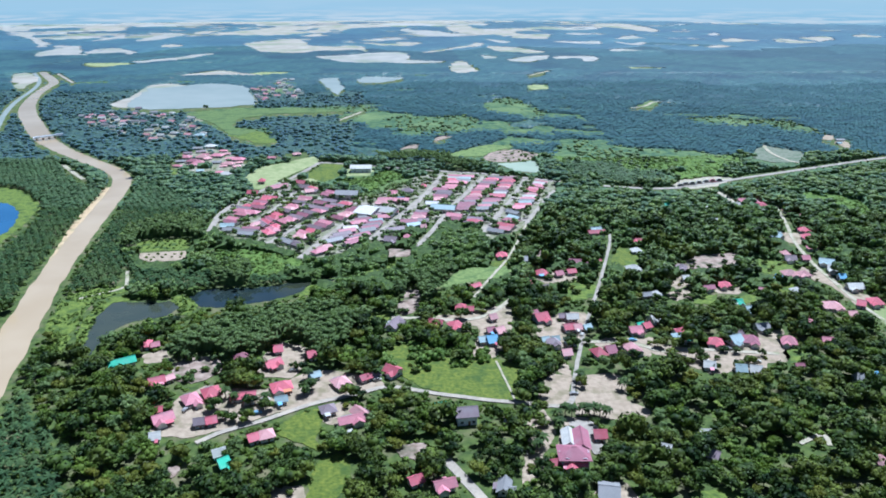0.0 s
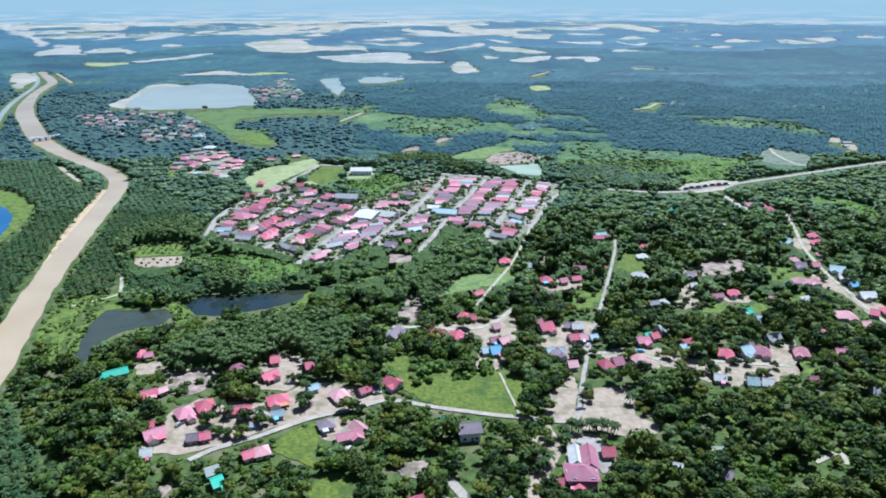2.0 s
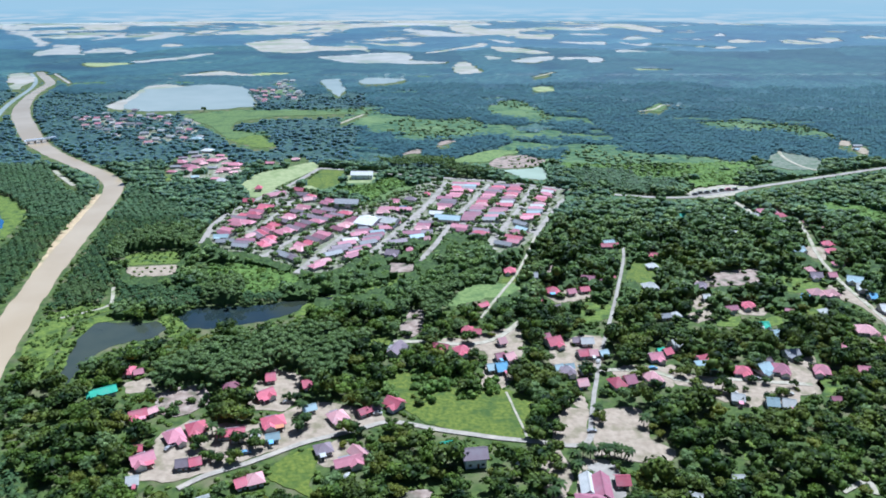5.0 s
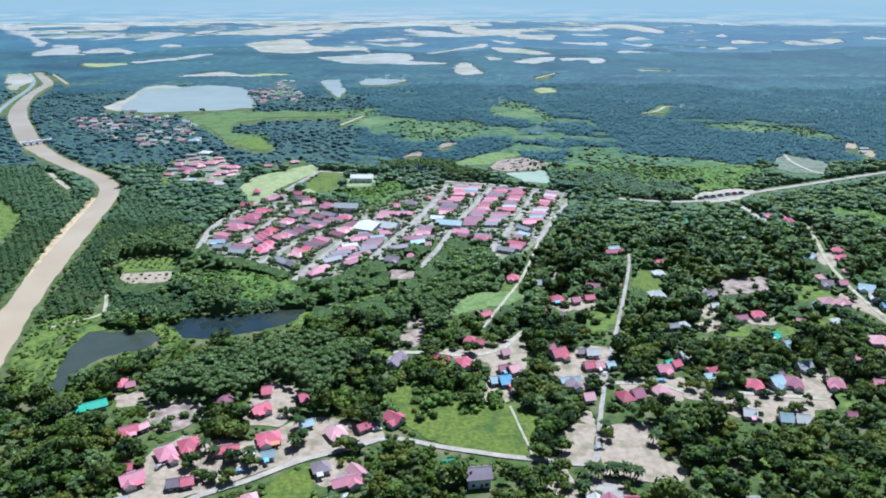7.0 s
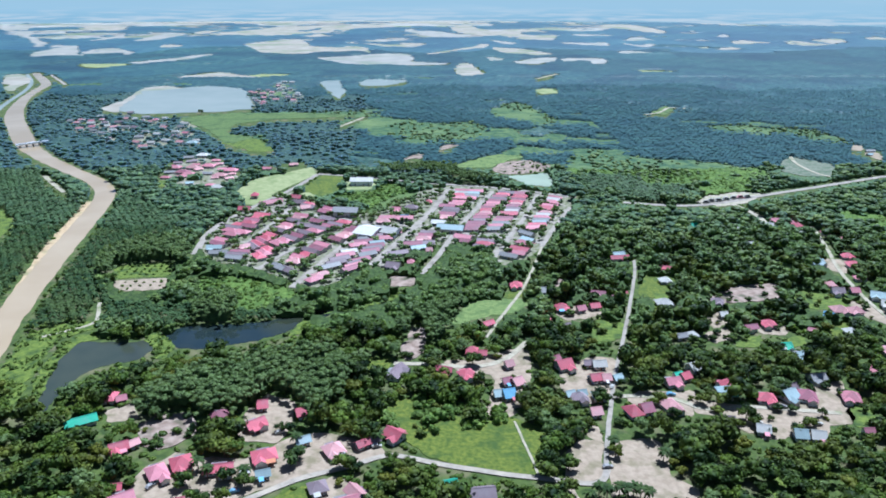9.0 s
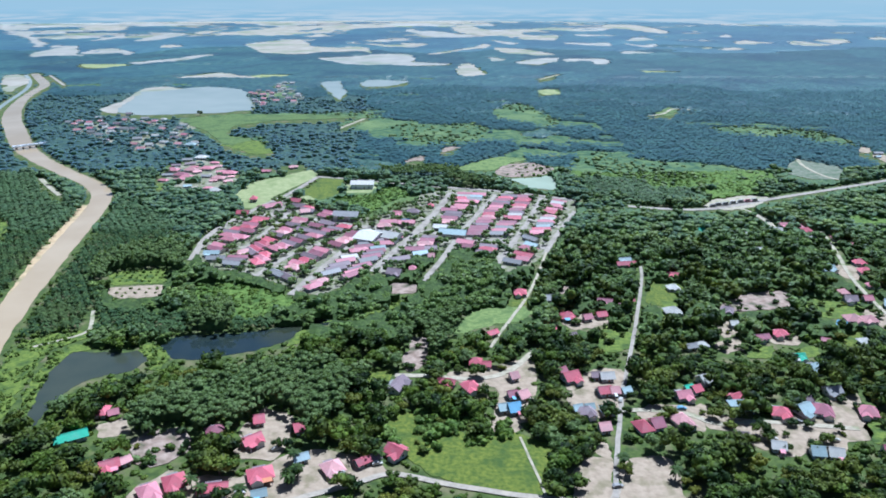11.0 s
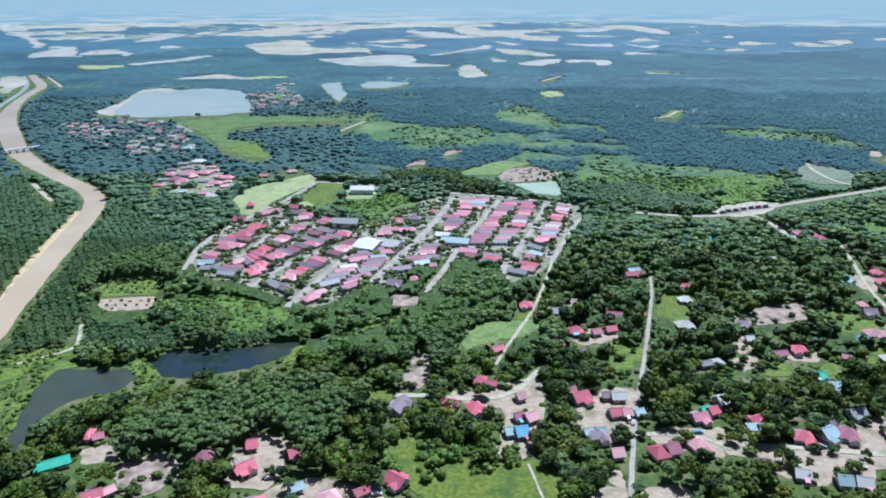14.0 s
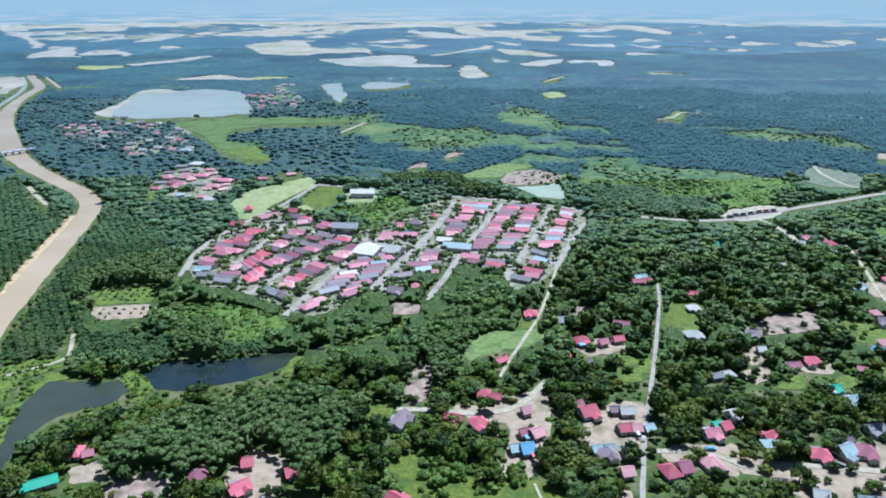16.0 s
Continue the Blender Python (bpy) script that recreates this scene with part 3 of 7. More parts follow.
paddy([(228, 2619), (342, 2509), (399, 2302), (359, 2265), (264, 2312), (219, 2470)], M_sand)
paddy([(182, 2238), (239, 2159), (208, 2092), (176, 2111)], M_flood)
paddy([(244, 2072), (331, 2190), (390, 2204), (363, 2098), (303, 2004), (261, 2022)], M_flood)
paddy([(391, 2185), (529, 2176), (492, 2023), (445, 2010), (447, 2092), (376, 2080)], M_flood)
paddy([(88, 2034), (129, 2047), (133, 1897), (150, 1766), (115, 1733), (83, 1723), (73, 1796), (82, 1900)], M_sand)
paddy([(490, 2891), (626, 2786), (691, 2842), (643, 2668), (523, 2678)], M_flood)
paddy([(666, 3414), (829, 3311), (787, 3190), (633, 3244)], M_flood)
paddy([(736, 2937), (913, 3219), (895, 2924), (778, 2603), (728, 2634)], M_flood)
paddy([(997, 4300), (1190, 4428), (1180, 3769), (1083, 3375), (1036, 3472), (1017, 3785), (907, 3913)], M_sand)
paddy([(910, 2540), (976, 2670), (967, 2561), (920, 2489)], M_sand)
paddy([(974, 2535), (1074, 2690), (1067, 2554), (1009, 2458), (956, 2462)], M_sand)
paddy([(1260, 3314), (1360, 3442), (1283, 3186), (1204, 3153)], M_flood)
paddy([(1143, 2837), (1267, 3033), (1273, 2892), (1320, 2854), (1215, 2738), (1136, 2744)], M_sand)
paddy([(1337, 2821), (1480, 3051), (1571, 3006), (1704, 3148), (1659, 2962), (1519, 2806), (1388, 2637), (1310, 2700)], M_sand)
paddy([(1816, 3138), (2010, 3289), (1984, 3123), (1824, 2984), (1774, 3025)], M_sand)
paddy([(603, 2441), (689, 2458), (731, 2386), (610, 2329)], M_flood)
paddy([(511, 1845), (608, 1826), (584, 1776), (506, 1781)], M_meadow)
paddy([(-935, 3659), (-873, 3976), (-600, 4068), (-435, 4178), (-167, 4285), (-127, 4020), (-342, 3810), (-359, 3213), (-459, 3109), (-611, 3196), (-770, 3288), (-869, 3219), (-1039, 3482)], M_sand)
paddy([(-528, 1617), (-546, 1708), (-500, 1760), (-451, 1816), (-401, 1766), (-349, 1697), (-418, 1680), (-493, 1654)], M_sand)
paddy([(-401, 1766), (-281, 1759), (-273, 1725), (-347, 1686)], M_meadow)
paddy([(-86, 1366), (-47, 1378), (-8, 1335), (-45, 1311), (-74, 1325)], M_meadow)
paddy([(81, 1555), (101, 1518), (109, 1476), (83, 1486)], M_brown)
paddy([(207, 1487), (253, 1501), (262, 1436), (219, 1423)], M_meadow)
ribbon("plantation_track", [(-115, 1083), (-86, 1166)], 5, M_track, 0.4, "sandy track between plantations", "track", keep=2)
ribbon("plantation_track", [(252, 1672), (311, 1770)], 7, M_track, 0.4, "sandy track between plantations", "track", keep=4)
sheet("palm_clearing", [(361, 1207), (405, 1275), (413, 1244), (374, 1179)], M_marsh, 0.4, "small pale clearing in the palm plantation", "clearing", 2.0)
ribbon("plantation_track", [(346, 1186), (378, 1206), (405, 1263), (436, 1243)], 5, M_track, 0.6, "sandy track across the palm hill", "track", keep=2)
sheet("river_island", [(-924, 1741), (-898, 1773), (-812, 1633), (-762, 1476), (-775, 1461)], M_sand, 0.3, "bare sandy ground between river and canal", "field", 5.0)
# more fields, scattered over the far plain
sheet("far_plain", [(-3600, 4480), (-1500, 4400), (0, 4460), (1500, 4420), (3600, 4500), (3700, 5000), (-3700, 5000)], M_sand, 0.3, "pale open plain at the horizon", "field", 30.0, keep=False)
sheet("far_fields", [(-3600, 2150), (0, 2100), (900, 2150), (3600, 2200), (3700, 4900), (-3700, 4900)], M_farfield, 0.1, "mosaic of pale paddies and clearings on the far plain", "field", 20.0, keep=False)

# bare yards
def yard(*pts):
    sheet("yard", pts, M_dirt, 0.06, "bare sandy yard round village houses", "yard", 1.0)


yard((55.4, 294.3), (58.0, 309.8), (66.0, 321.6), (74.5, 321.4), (74.0, 309.3), (70.4, 295.5), (61.8, 291.5))
yard((70.1, 284.5), (74.6, 300.2), (78.9, 317.3), (85.6, 321.0), (99.4, 321.5), (101.0, 308.4), (97.2, 297.2), (102.1, 292.7), (106.1, 286.3), (98.9, 277.6), (83.8, 281.0), (77.2, 285.3))
yard((-117.0, 275.3), (-111.8, 307.9), (-101.0, 317.0), (-92.0, 313.5), (-70.1, 311.7), (-58.6, 325.0), (-42.4, 330.2), (-24.8, 322.2), (-13.4, 314.1), (-36.8, 302.3), (-51.9, 297.4), (-79.1, 280.6), (-98.5, 271.3))
yard((-83.7, 331.6), (-73.8, 364.9), (-58.4, 353.7), (-58.3, 323.3), (-75.1, 323.9))
yard((-146.5, 350.2), (-133.8, 356.2), (-127.2, 342.0), (-139.0, 339.4))
yard((141.3, 340.5), (171.9, 352.6), (188.2, 344.1), (173.5, 324.8), (146.9, 319.9))
yard((64.0, 372.4), (98.6, 384.0), (91.9, 359.4), (67.8, 356.1))
yard((24.3, 348.3), (40.7, 355.7), (42.8, 341.3), (27.3, 338.1))
yard((110.0, 356.7), (131.8, 360.8), (122.8, 338.6), (108.4, 341.6))
yard((49.6, 283.0), (58.6, 291.2), (60.2, 271.5), (45.5, 238.9), (40.6, 235.6))
yard((-54.7, 238.1), (-44.6, 239.1), (-39.7, 226.7), (-57.5, 227.3))
yard((65.5, 228.1), (73.2, 238.7), (81.7, 237.0), (84.2, 222.6), (63.2, 223.3))
yard((41.1, 401.9), (56.7, 403.8), (51.7, 376.5), (40.8, 369.5))
yard((10.4, 393.2), (30.6, 396.5), (46.5, 388.0), (42.2, 378.3), (19.7, 379.0))
yard((70.1, 326.5), (76.1, 335.2), (77.8, 326.2), (75.2, 318.8))
yard((-45.5, 288.5), (-33.8, 299.2), (-25.5, 292.6), (-29.3, 276.7), (-38.2, 279.2))
yard((57.7, 257.1), (66.5, 284.8), (80.7, 279.7), (72.9, 256.6))
yard((188.2, 347.4), (204.9, 348.8), (199.9, 331.1), (188.3, 331.5))
yard((167.9, 332.2), (181.4, 337.9), (177.5, 322.9), (164.8, 318.1))
yard((263.1, 469.3), (278.9, 452.6), (274.0, 423.1), (284.8, 413.6), (266.1, 396.8), (268.2, 432.8), (257.3, 448.1))
yard((78.8, 389.6), (87.4, 397.3), (101.8, 394.3), (93.6, 369.7), (79.3, 348.3), (71.6, 356.8))
yard((95.5, 354.2), (105.5, 362.6), (124.7, 360.0), (122.3, 347.4), (104.3, 343.7))
yard((128.0, 355.6), (137.5, 349.1), (153.4, 346.7), (171.5, 344.3), (173.0, 338.3), (153.4, 336.8), (142.6, 324.2), (134.8, 337.2), (124.7, 341.3))
yard((148.7, 336.9), (169.4, 340.4), (157.5, 320.4), (142.8, 320.0))
yard((188.0, 365.4), (208.5, 369.7), (191.7, 330.4), (173.4, 330.7))
yard((28.3, 395.8), (58.0, 411.8), (52.9, 370.5), (43.0, 345.0), (28.9, 345.3), (36.9, 375.6))
yard((71.8, 394.9), (78.6, 394.8), (73.0, 374.8), (67.0, 377.3))
yard((156.7, 421.8), (172.5, 431.0), (171.7, 415.5), (157.7, 409.9))
yard((77.7, 456.7), (105.7, 467.2), (107.6, 449.0), (83.6, 439.3))
for pts in ([(-124.5, 340.7), (-106.5, 348.8), (-96.3, 329.1), (-109.0, 318.4), (-119.0, 320.9)], [(-13.3, 410.4), (-0.2, 435.0), (3.2, 405.6), (-8.8, 392.2)], [(178.2, 474.4), (204.7, 492.1), (233.2, 496.0), (226.3, 472.8), (186.9, 463.1)], [(84.1, 491.6), (90.8, 508.9), (104.0, 504.2)], [(-22.5, 493.7), (-19.9, 514.4), (-4.2, 509.8), (-5.8, 495.0)], [(-10.7, 409.0), (-6.9, 434.4), (1.8, 431.2), (0.2, 408.8)], [(-105.4, 249.3), (-95.2, 252.7), (-95.3, 245.4), (-102.4, 243.9)], [(-9.2, 263.4), (5.5, 265.3), (0.7, 252.8), (-7.1, 254.6)]):
    sheet("rough_clearing", pts, M_slope, 0.2, "rough brown clearing with cut scrub", "clearing", 1.0)
sheet("garden_grass", [(96.7, 438.1), (103.4, 445.7), (116.3, 437.4), (113.0, 419.1), (98.9, 412.7), (92.9, 416.4)], M_bright, 0.13, "bright green grassy garden by the houses", "field", 0.7)
sheet("garden_grass", [(171.5, 414.9), (186.3, 416.4), (182.8, 404.9), (169.1, 405.4)], M_bright, 0.13, "bright green grassy garden by the houses", "field", 0.7)
sheet("garden_grass", [(231.3, 429.3), (246.7, 436.3), (241.6, 421.5), (225.2, 414.9)], M_grass, 0.13, "grassy garden below the hill road", "field", 0.7)
sheet("garden_grass", [(146.4, 482.7), (159.2, 477.6), (152.1, 456.0), (140.2, 456.5)], M_bright, 0.13, "bright green grassy garden by the houses", "field", 0.7)
sheet("hill_yard", [(163.0, 443.4), (184.3, 454.8), (182.8, 442.7), (165.5, 428.0)], M_dirt, 0.13, "bare sandy yard among trees", "yard", 0.7)
sheet("hill_yard", [(283.9, 543.9), (304.2, 539.5), (290.8, 512.0), (280.3, 517.8)], M_dirt, 0.13, "bare sandy yard beside the hill road", "yard", 0.7)
sheet("garden_grass", [(232.0, 474.8), (244.5, 485.5), (267.4, 473.4), (257.8, 456.2), (235.2, 452.9)], M_bright, 0.13, "bright green vegetable garden", "field", 0.7)
sheet("hill_yard", [(195.4, 440.6), (210.4, 430.0), (203.6, 419.3), (188.8, 422.0)], M_dirt, 0.13, "bare sandy yard round a house", "yard", 0.7)
sheet("town_plots", [(-171.1, 592.3), (-170.1, 619.1), (-151.3, 679.5), (-126, 735), (-102, 717), (-97.9, 678.7), (-52.2, 658.4), (-44.4, 678.0), (-27, 716), (24, 752), (55, 756), (141, 713), (129.2, 667.7), (99.5, 593.9), (89.4, 571.2), (75.7, 545.3), (53.5, 531.2), (49.4, 583.0), (17.2, 577.9), (-4.5, 578.3), (-24.0, 527.9), (-42.9, 542.4), (-48.1, 519.3), (-65.1, 490.5), (-113.2, 529.4), (-145.7, 544.1), (-158.2, 559.3)], M_pad, 0.1,
      "paved and sandy plots between the town's houses", "pavement", 0.8)

# roads
ribbon("village_road", [(-93.5, 268.0), (-86.3, 275.1), (-76.6, 280.5), (-67.5, 284.7), (-51.7, 296.4), (-36.8, 302.8), (-26.5, 306.6), (-15.5, 313.1), (-6.5, 310.6), (5.7, 306.0), (29.4, 299.1), (52.5, 294.4), (63.8, 291.5), (70.1, 292.8), (74.0, 301.7)], 2.9, M_road, 0.28, "pale worn asphalt village road", "road")
ribbon("village_lane", [(71.7, 295.7), (80.7, 329.1), (89.6, 357.4)] + [(92.9, 369.7), (102.3, 394.3), (115.9, 432.1), (131.9, 478.4), (145.6, 519.9), (150.5, 541.6)], 2.1, M_lane, 0.34, "narrow pale lane between trees and houses", "road")
ribbon("side_road", [(11.7, 252.9), (16.0, 245.3), (19.9, 237.0), (25.2, 226.8), (32.2, 210.7)], 4.2, M_road, 0.28, "worn grey side road among trees", "road")
ribbon("yard_track", [(88.3, 356.5), (103.7, 357.0), (119.8, 353.7), (127.9, 343.2), (148.6, 346.8), (168.5, 343.2), (190.3, 339.5)], 3.0, M_track, 0.32, "sandy track between yards", "track")
ribbon("yard_track", [(-15.0, 391.5), (3.7, 390.1), (19.6, 386.7), (33.0, 387.9), (44.6, 395.5), (58.9, 417.7)], 3.5, M_track, 0.32, "sandy track between village houses", "track")
ribbon("highway", [(182.1, 691.9), (203.5, 683.8), (242.9, 677.4), (285.8, 694.0), (321, 714), (392, 745), (494, 792), (553, 815)], 6.0, M_lane, 0.3, "pale highway through the plantations", "road", keep=4)
sheet("truck_park", [(247.9, 688.8), (266, 713), (304, 727), (323, 720), (299.0, 689.9), (263.8, 675.2)], M_track, 0.26, "sandy truck lay-by beside the highway", "yard", 0.8)
ribbon("hill_road", [(317.5, 616.5), (303.6, 566.7), (287.3, 523.7), (275.7, 468.9), (273.4, 435.5), (269.6, 407.8), (270.2, 375.2), (273.4, 354.7)], 2.7, M_track, 0.3, "narrow pale road through the hill village", "road", keep=2)
ribbon("town_access", [(89.4, 571.2), (80.8, 540.3), (65.8, 492.1), (51.6, 459.1), (41.4, 436.6), (35.4, 420.2)], 1.9, M_track, 0.3, "pale lane from the town to the village", "road")
ribbon("pond_track", [(-209.7, 426.0), (-201.2, 432.0), (-187.0, 442.5), (-190.8, 454.7), (-197.2, 472.9)], 2.2, M_track, 0.35, "sandy track along the pond", "track")


def street(width, *pts):
    ribbon("town_street", pts, width * 0.85, M_lane, 0.3, "pale concrete town street", "road", keep=0.5)


street(6, (-165.0, 559.4), (-167.3, 589.9), (-168.7, 620.4), (-151.3, 679.5), (-126, 735), (-108, 804))
street(7, (-149.5, 671.8), (-116.4, 665.3), (-73.6, 648.6), (-50.3, 634.4), (-28.1, 624.7), (-6.8, 627.0), (30.6, 603.5), (66.8, 594.4), (92.8, 578.9))
street(5, (-134.9, 571.6), (-127.0, 609.6), (-114.6, 668.2))
street(5, (-112.8, 527.6), (-98.6, 566.7), (-79.2, 593.2), (-45.2, 625.0))
street(6, (-84.0, 494.7), (-72.8, 533.4), (-59.4, 576.9), (-41.3, 630.2))
street(7, (-35.8, 534.6), (-22.0, 573.0), (-4.6, 624.3), (11.5, 677.2), (26, 741))
street(5, (-0.7, 516.7), (12.7, 556.5), (24.3, 601.1), (43.1, 661.4), (68, 732))
street(5, (51.8, 548.7), (69.3, 598.0), (86.6, 646.2), (109, 721))
street(4.5, (89.4, 571.2), (101.7, 606.1), (130.8, 675.5))
street(7, (-108, 804), (-68, 794), (3, 764), (60, 750), (99, 732), (143, 710))

ribbon("forest_track", [(161.1, 259.3), (166.5, 261.9), (173.3, 265.7), (175.3, 263.6), (173.1, 257.3)], 2.2, M_track, 0.3, "pale sandy track among trees", "track")

# ---- buildings ----
HOUSES = []   # x, y, radius: ground kept free of trees


def pane_mesh(w, h):
    bm = bmesh.new()
    box(bm, -w / 2, -0.03, 0, w / 2, 0.03, h)
    me = bpy.data.meshes.new("pane")
    bm.to_mesh(me)
    bm.free()
    me.materials.append(M_glass)
    return me


def frame_mesh(w, h):
    bm = bmesh.new()
    t = 0.12
    box(bm, -w / 2 - t, -0.06, -t, w / 2 + t, 0.06, 0)
    box(bm, -w / 2 - t, -0.06, h, w / 2 + t, 0.06, h + t)
    box(bm, -w / 2 - t, -0.06, 0, -w / 2, 0.06, h)
    box(bm, w / 2, -0.06, 0, w / 2 + t, 0.06, h)
    me = bpy.data.meshes.new("window")
    bm.to_mesh(me)
    bm.free()
    me.materials.append(M_frame)
    return me


PANE, FRAME = pane_mesh(1.3, 1.2), frame_mesh(1.3, 1.2)


def roof_gable(bm, w, d, eave, rise, over=0.7, thick=0.14):
    hw, hd = w / 2 + over, d / 2 + over
    drop = rise * over / (d / 2)
    for s in (-1, 1):
        lo, hi = (s * hd, eave - drop), (0.0, eave + rise)
        v = [(x, y, z + k) for k in (0, thick) for x in (-hw, hw) for y, z in (lo, hi)]
        solid(bm, v, [(0, 1, 3, 2), (4, 6, 7, 5), (0, 2, 6, 4), (1, 5, 7, 3), (0, 4, 5, 1), (2, 3, 7, 6)])


def roof_hip(bm, w, d, eave, rise, over=0.7, thick=0.14):
    hw, hd = w / 2 + over, d / 2 + over
    r = max(0.3, hw - hd)
    lo, e = eave - rise * over / (d / 2), []
    for k in (0, thick):
        e += [(-hw, -hd, lo + k), (hw, -hd, lo + k), (hw, hd, lo + k), (-hw, hd, lo + k), (-r, 0, eave + rise + k), (r, 0, eave + rise + k)]
    f = [(0, 1, 5, 4), (1, 2, 5), (2, 3, 4, 5), (3, 0, 4)]
    solid(bm, e, [tuple(reversed(q)) for q in f] + [tuple(i + 6 for i in q) for q in f] + [(i, (i + 1) % 4, (i + 1) % 4 + 6, i + 6) for i in range(4)])


def walls(bm, w, d, h, rise=0.0, t=0.18):
    """Four walls round a hollow room; gable ends where rise is given."""
    box(bm, -w / 2, -d / 2, 0, w / 2, -d / 2 + t, h)
    box(bm, -w / 2, d / 2 - t, 0, w / 2, d / 2, h)
    for s in (-1, 1):
        x0, x1 = sorted((s * w / 2, s * (w / 2 - t)))
        y0, y1 = -d / 2 + t, d / 2 - t
        v = [(x, y, z) for x in (x0, x1) for y, z in ((y0, 0), (y1, 0), (y1, h), (0, h + rise * 0.92), (y0, h))]
        solid(bm, v, [(4, 3, 2, 1, 0), (5, 6, 7, 8, 9)] + [(i, (i + 1) % 5, (i + 1) % 5 + 5, i + 5) for i in range(5)])


def house(x, y, w, d, rot, form, tint, h=2.7, label="", porch=None, category="house", group="", wall=None, full=True, steep=0.30):
    root = new("house")
    ell_here = w >= 6.0 and h < 4.4 and category == "house" and not group
    if ell_here:   # moved back so that roof and ell together fit the camera's view
        x, y = x - 1.5 * math.sin(radians(rot)), y + 1.5 * math.cos(radians(rot))
    root.matrix_basis = pose(x, y, 0, 0, 0, rot)
    rise = min(2.4, steep * d + 0.2)
    bm = bmesh.new()
    walls(bm, w, d, h, rise if form == "gable" else 0.0)
    part("wall", bm, wall or M_wall, root)
    bm = bmesh.new()
    (roof_gable if form == "gable" else roof_hip)(bm, w, d, h, rise, over=0.9)
    roof = part("roof", bm, M_roof[tint], root, WORDS[tint] + " corrugated metal roof")
    bm = bmesh.new()
    r = w / 2 + 0.9 if form == "gable" else max(0.3, w / 2 - d / 2)
    solid(bm, [(s * r, a, h + rise + b) for s in (-1, 1) for a, b in ((-0.35, -0.02), (0, 0.26), (0.35, -0.02))], [(0, 1, 4, 3), (1, 2, 5, 4), (0, 2, 1), (3, 4, 5), (0, 3, 5, 2)])
    part("ridge_cap", bm, M_roof[tint], roof)
    bm = bmesh.new()
    box(bm, -0.5, -0.04, 0, 0.5, 0.04, 2.05)
    door = part("door", bm, M_wood, root, "brown wooden door")
    door.matrix_local = pose(w * 0.1, -d / 2 - 0.02, 0.02)
    spots = [(-w * 0.28, -d / 2 - 0.03, 0), (w * 0.33, -d / 2 - 0.03, 0)]
    if full:
        spots += [(-w / 2 - 0.03, 0, 90), (w / 2 + 0.03, 0, 90), (0, d / 2 + 0.03, 0)]
    for a, b, turn in spots:
        win = same_part("window", FRAME, root, pose(a, b, 1.0, 0, 0, turn))
        same_part("pane", PANE, win, Matrix())
        if h > 4.5:
            win = same_part("window", FRAME, root, pose(a, b, 3.7, 0, 0, turn))
            same_part("pane", PANE, win, Matrix())
    if ell_here:   # an ell with its own lower roof
        side = 1 if int(x * 7 + y * 3) % 2 else -1
        ww, wd, wh = min(0.5 * w, 4.6), 2.4 + (int(x * 5) % 3) * 0.5, h - 0.35
        bm = bmesh.new()
        walls(bm, wd, ww, wh, 0.24 * ww + 0.2)
        ell = part("ell_wall", bm, wall or M_wall, root)
        bm = bmesh.new()
        roof_gable(bm, wd, ww, wh, 0.24 * ww + 0.2, over=0.55)
        ell_roof = part("ell_roof", bm, M_roof[tint], root, WORDS[tint] + " roof of the ell")
        place = pose(side * (w / 2 - ww / 2 - 0.2), -d / 2 - wd / 2 + 0.25, 0, 0, 0, 90)
        ell.matrix_local, ell_roof.matrix_local = place, place
        HOUSES.append((x + (side * w * 0.25) * math.cos(radians(rot)) + d * 0.7 * math.sin(radians(rot)), y + (side * w * 0.25) * math.sin(radians(rot)) - d * 0.7 * math.cos(radians(rot)), 3.0))
        bm = bmesh.new()   # lean-to behind
        bw = w * 0.6
        solid(bm, [(a, b, c + k) for k in (0, 0.1) for a in (-bw / 2, bw / 2) for b, c in ((d / 2 + 2.4, 1.85), (d / 2 + 0.85, 2.2))], [(0, 2, 3, 1), (4, 5, 7, 6), (0, 4, 6, 2), (1, 3, 7, 5), (0, 1, 5, 4), (2, 6, 7, 3)])
        part("lean_to_roof", bm, M_roof[("grey", "plum", tint)[int(x * 11) % 3]], root, "sheet lean-to at the back")
        for a in (-bw / 2 + 0.2, bw / 2 - 0.2):
            bm = bmesh.new()
            box(bm, a - 0.08, d / 2 + 2.1, 0, a + 0.08, d / 2 + 2.26, 2.02)
            part("post", bm, M_frame, root)
    if porch:
        bm = bmesh.new()
        pw, pd = w * 0.45, 3.2
        solid(bm, [(a, b, c + k) for k in (0, 0.1) for a in (-pw / 2, pw / 2) for b, c in ((-d / 2 - pd, 2.3), (-d / 2 - 0.75, 2.62))], [(0, 1, 3, 2), (4, 6, 7, 5), (0, 2, 6, 4), (1, 5, 7, 3), (0, 4, 5, 1), (2, 3, 7, 6)])
        awning = part("porch_roof", bm, M_roof[porch], root, WORDS[porch] + " sheet awning")
        shift = -w * 0.22 if int(x * 7 + y * 3) % 2 else w * 0.22
        awning.matrix_local = pose(shift, 0, 0)
        bm = bmesh.new()
        box(bm, -0.08, -0.08, 0, 0.08, 0.08, 2.32)
        post = part("post", bm, M_frame, root)
        post.matrix_local = pose(shift - pw / 2 + 0.2, -d / 2 - pd + 0.2, 0)
        same_part("post", post.data, root, pose(shift + pw / 2 - 0.2, -d / 2 - pd + 0.2, 0))
    HOUSES.append((x, y, 0.45 * math.hypot(w, d) + 0.6))
    form_word = "gable" if form == "gable" else "hipped"
    return tagged(root, label or f"plastered village house with a {WORDS[tint]} {form_word} metal roof", category, group)


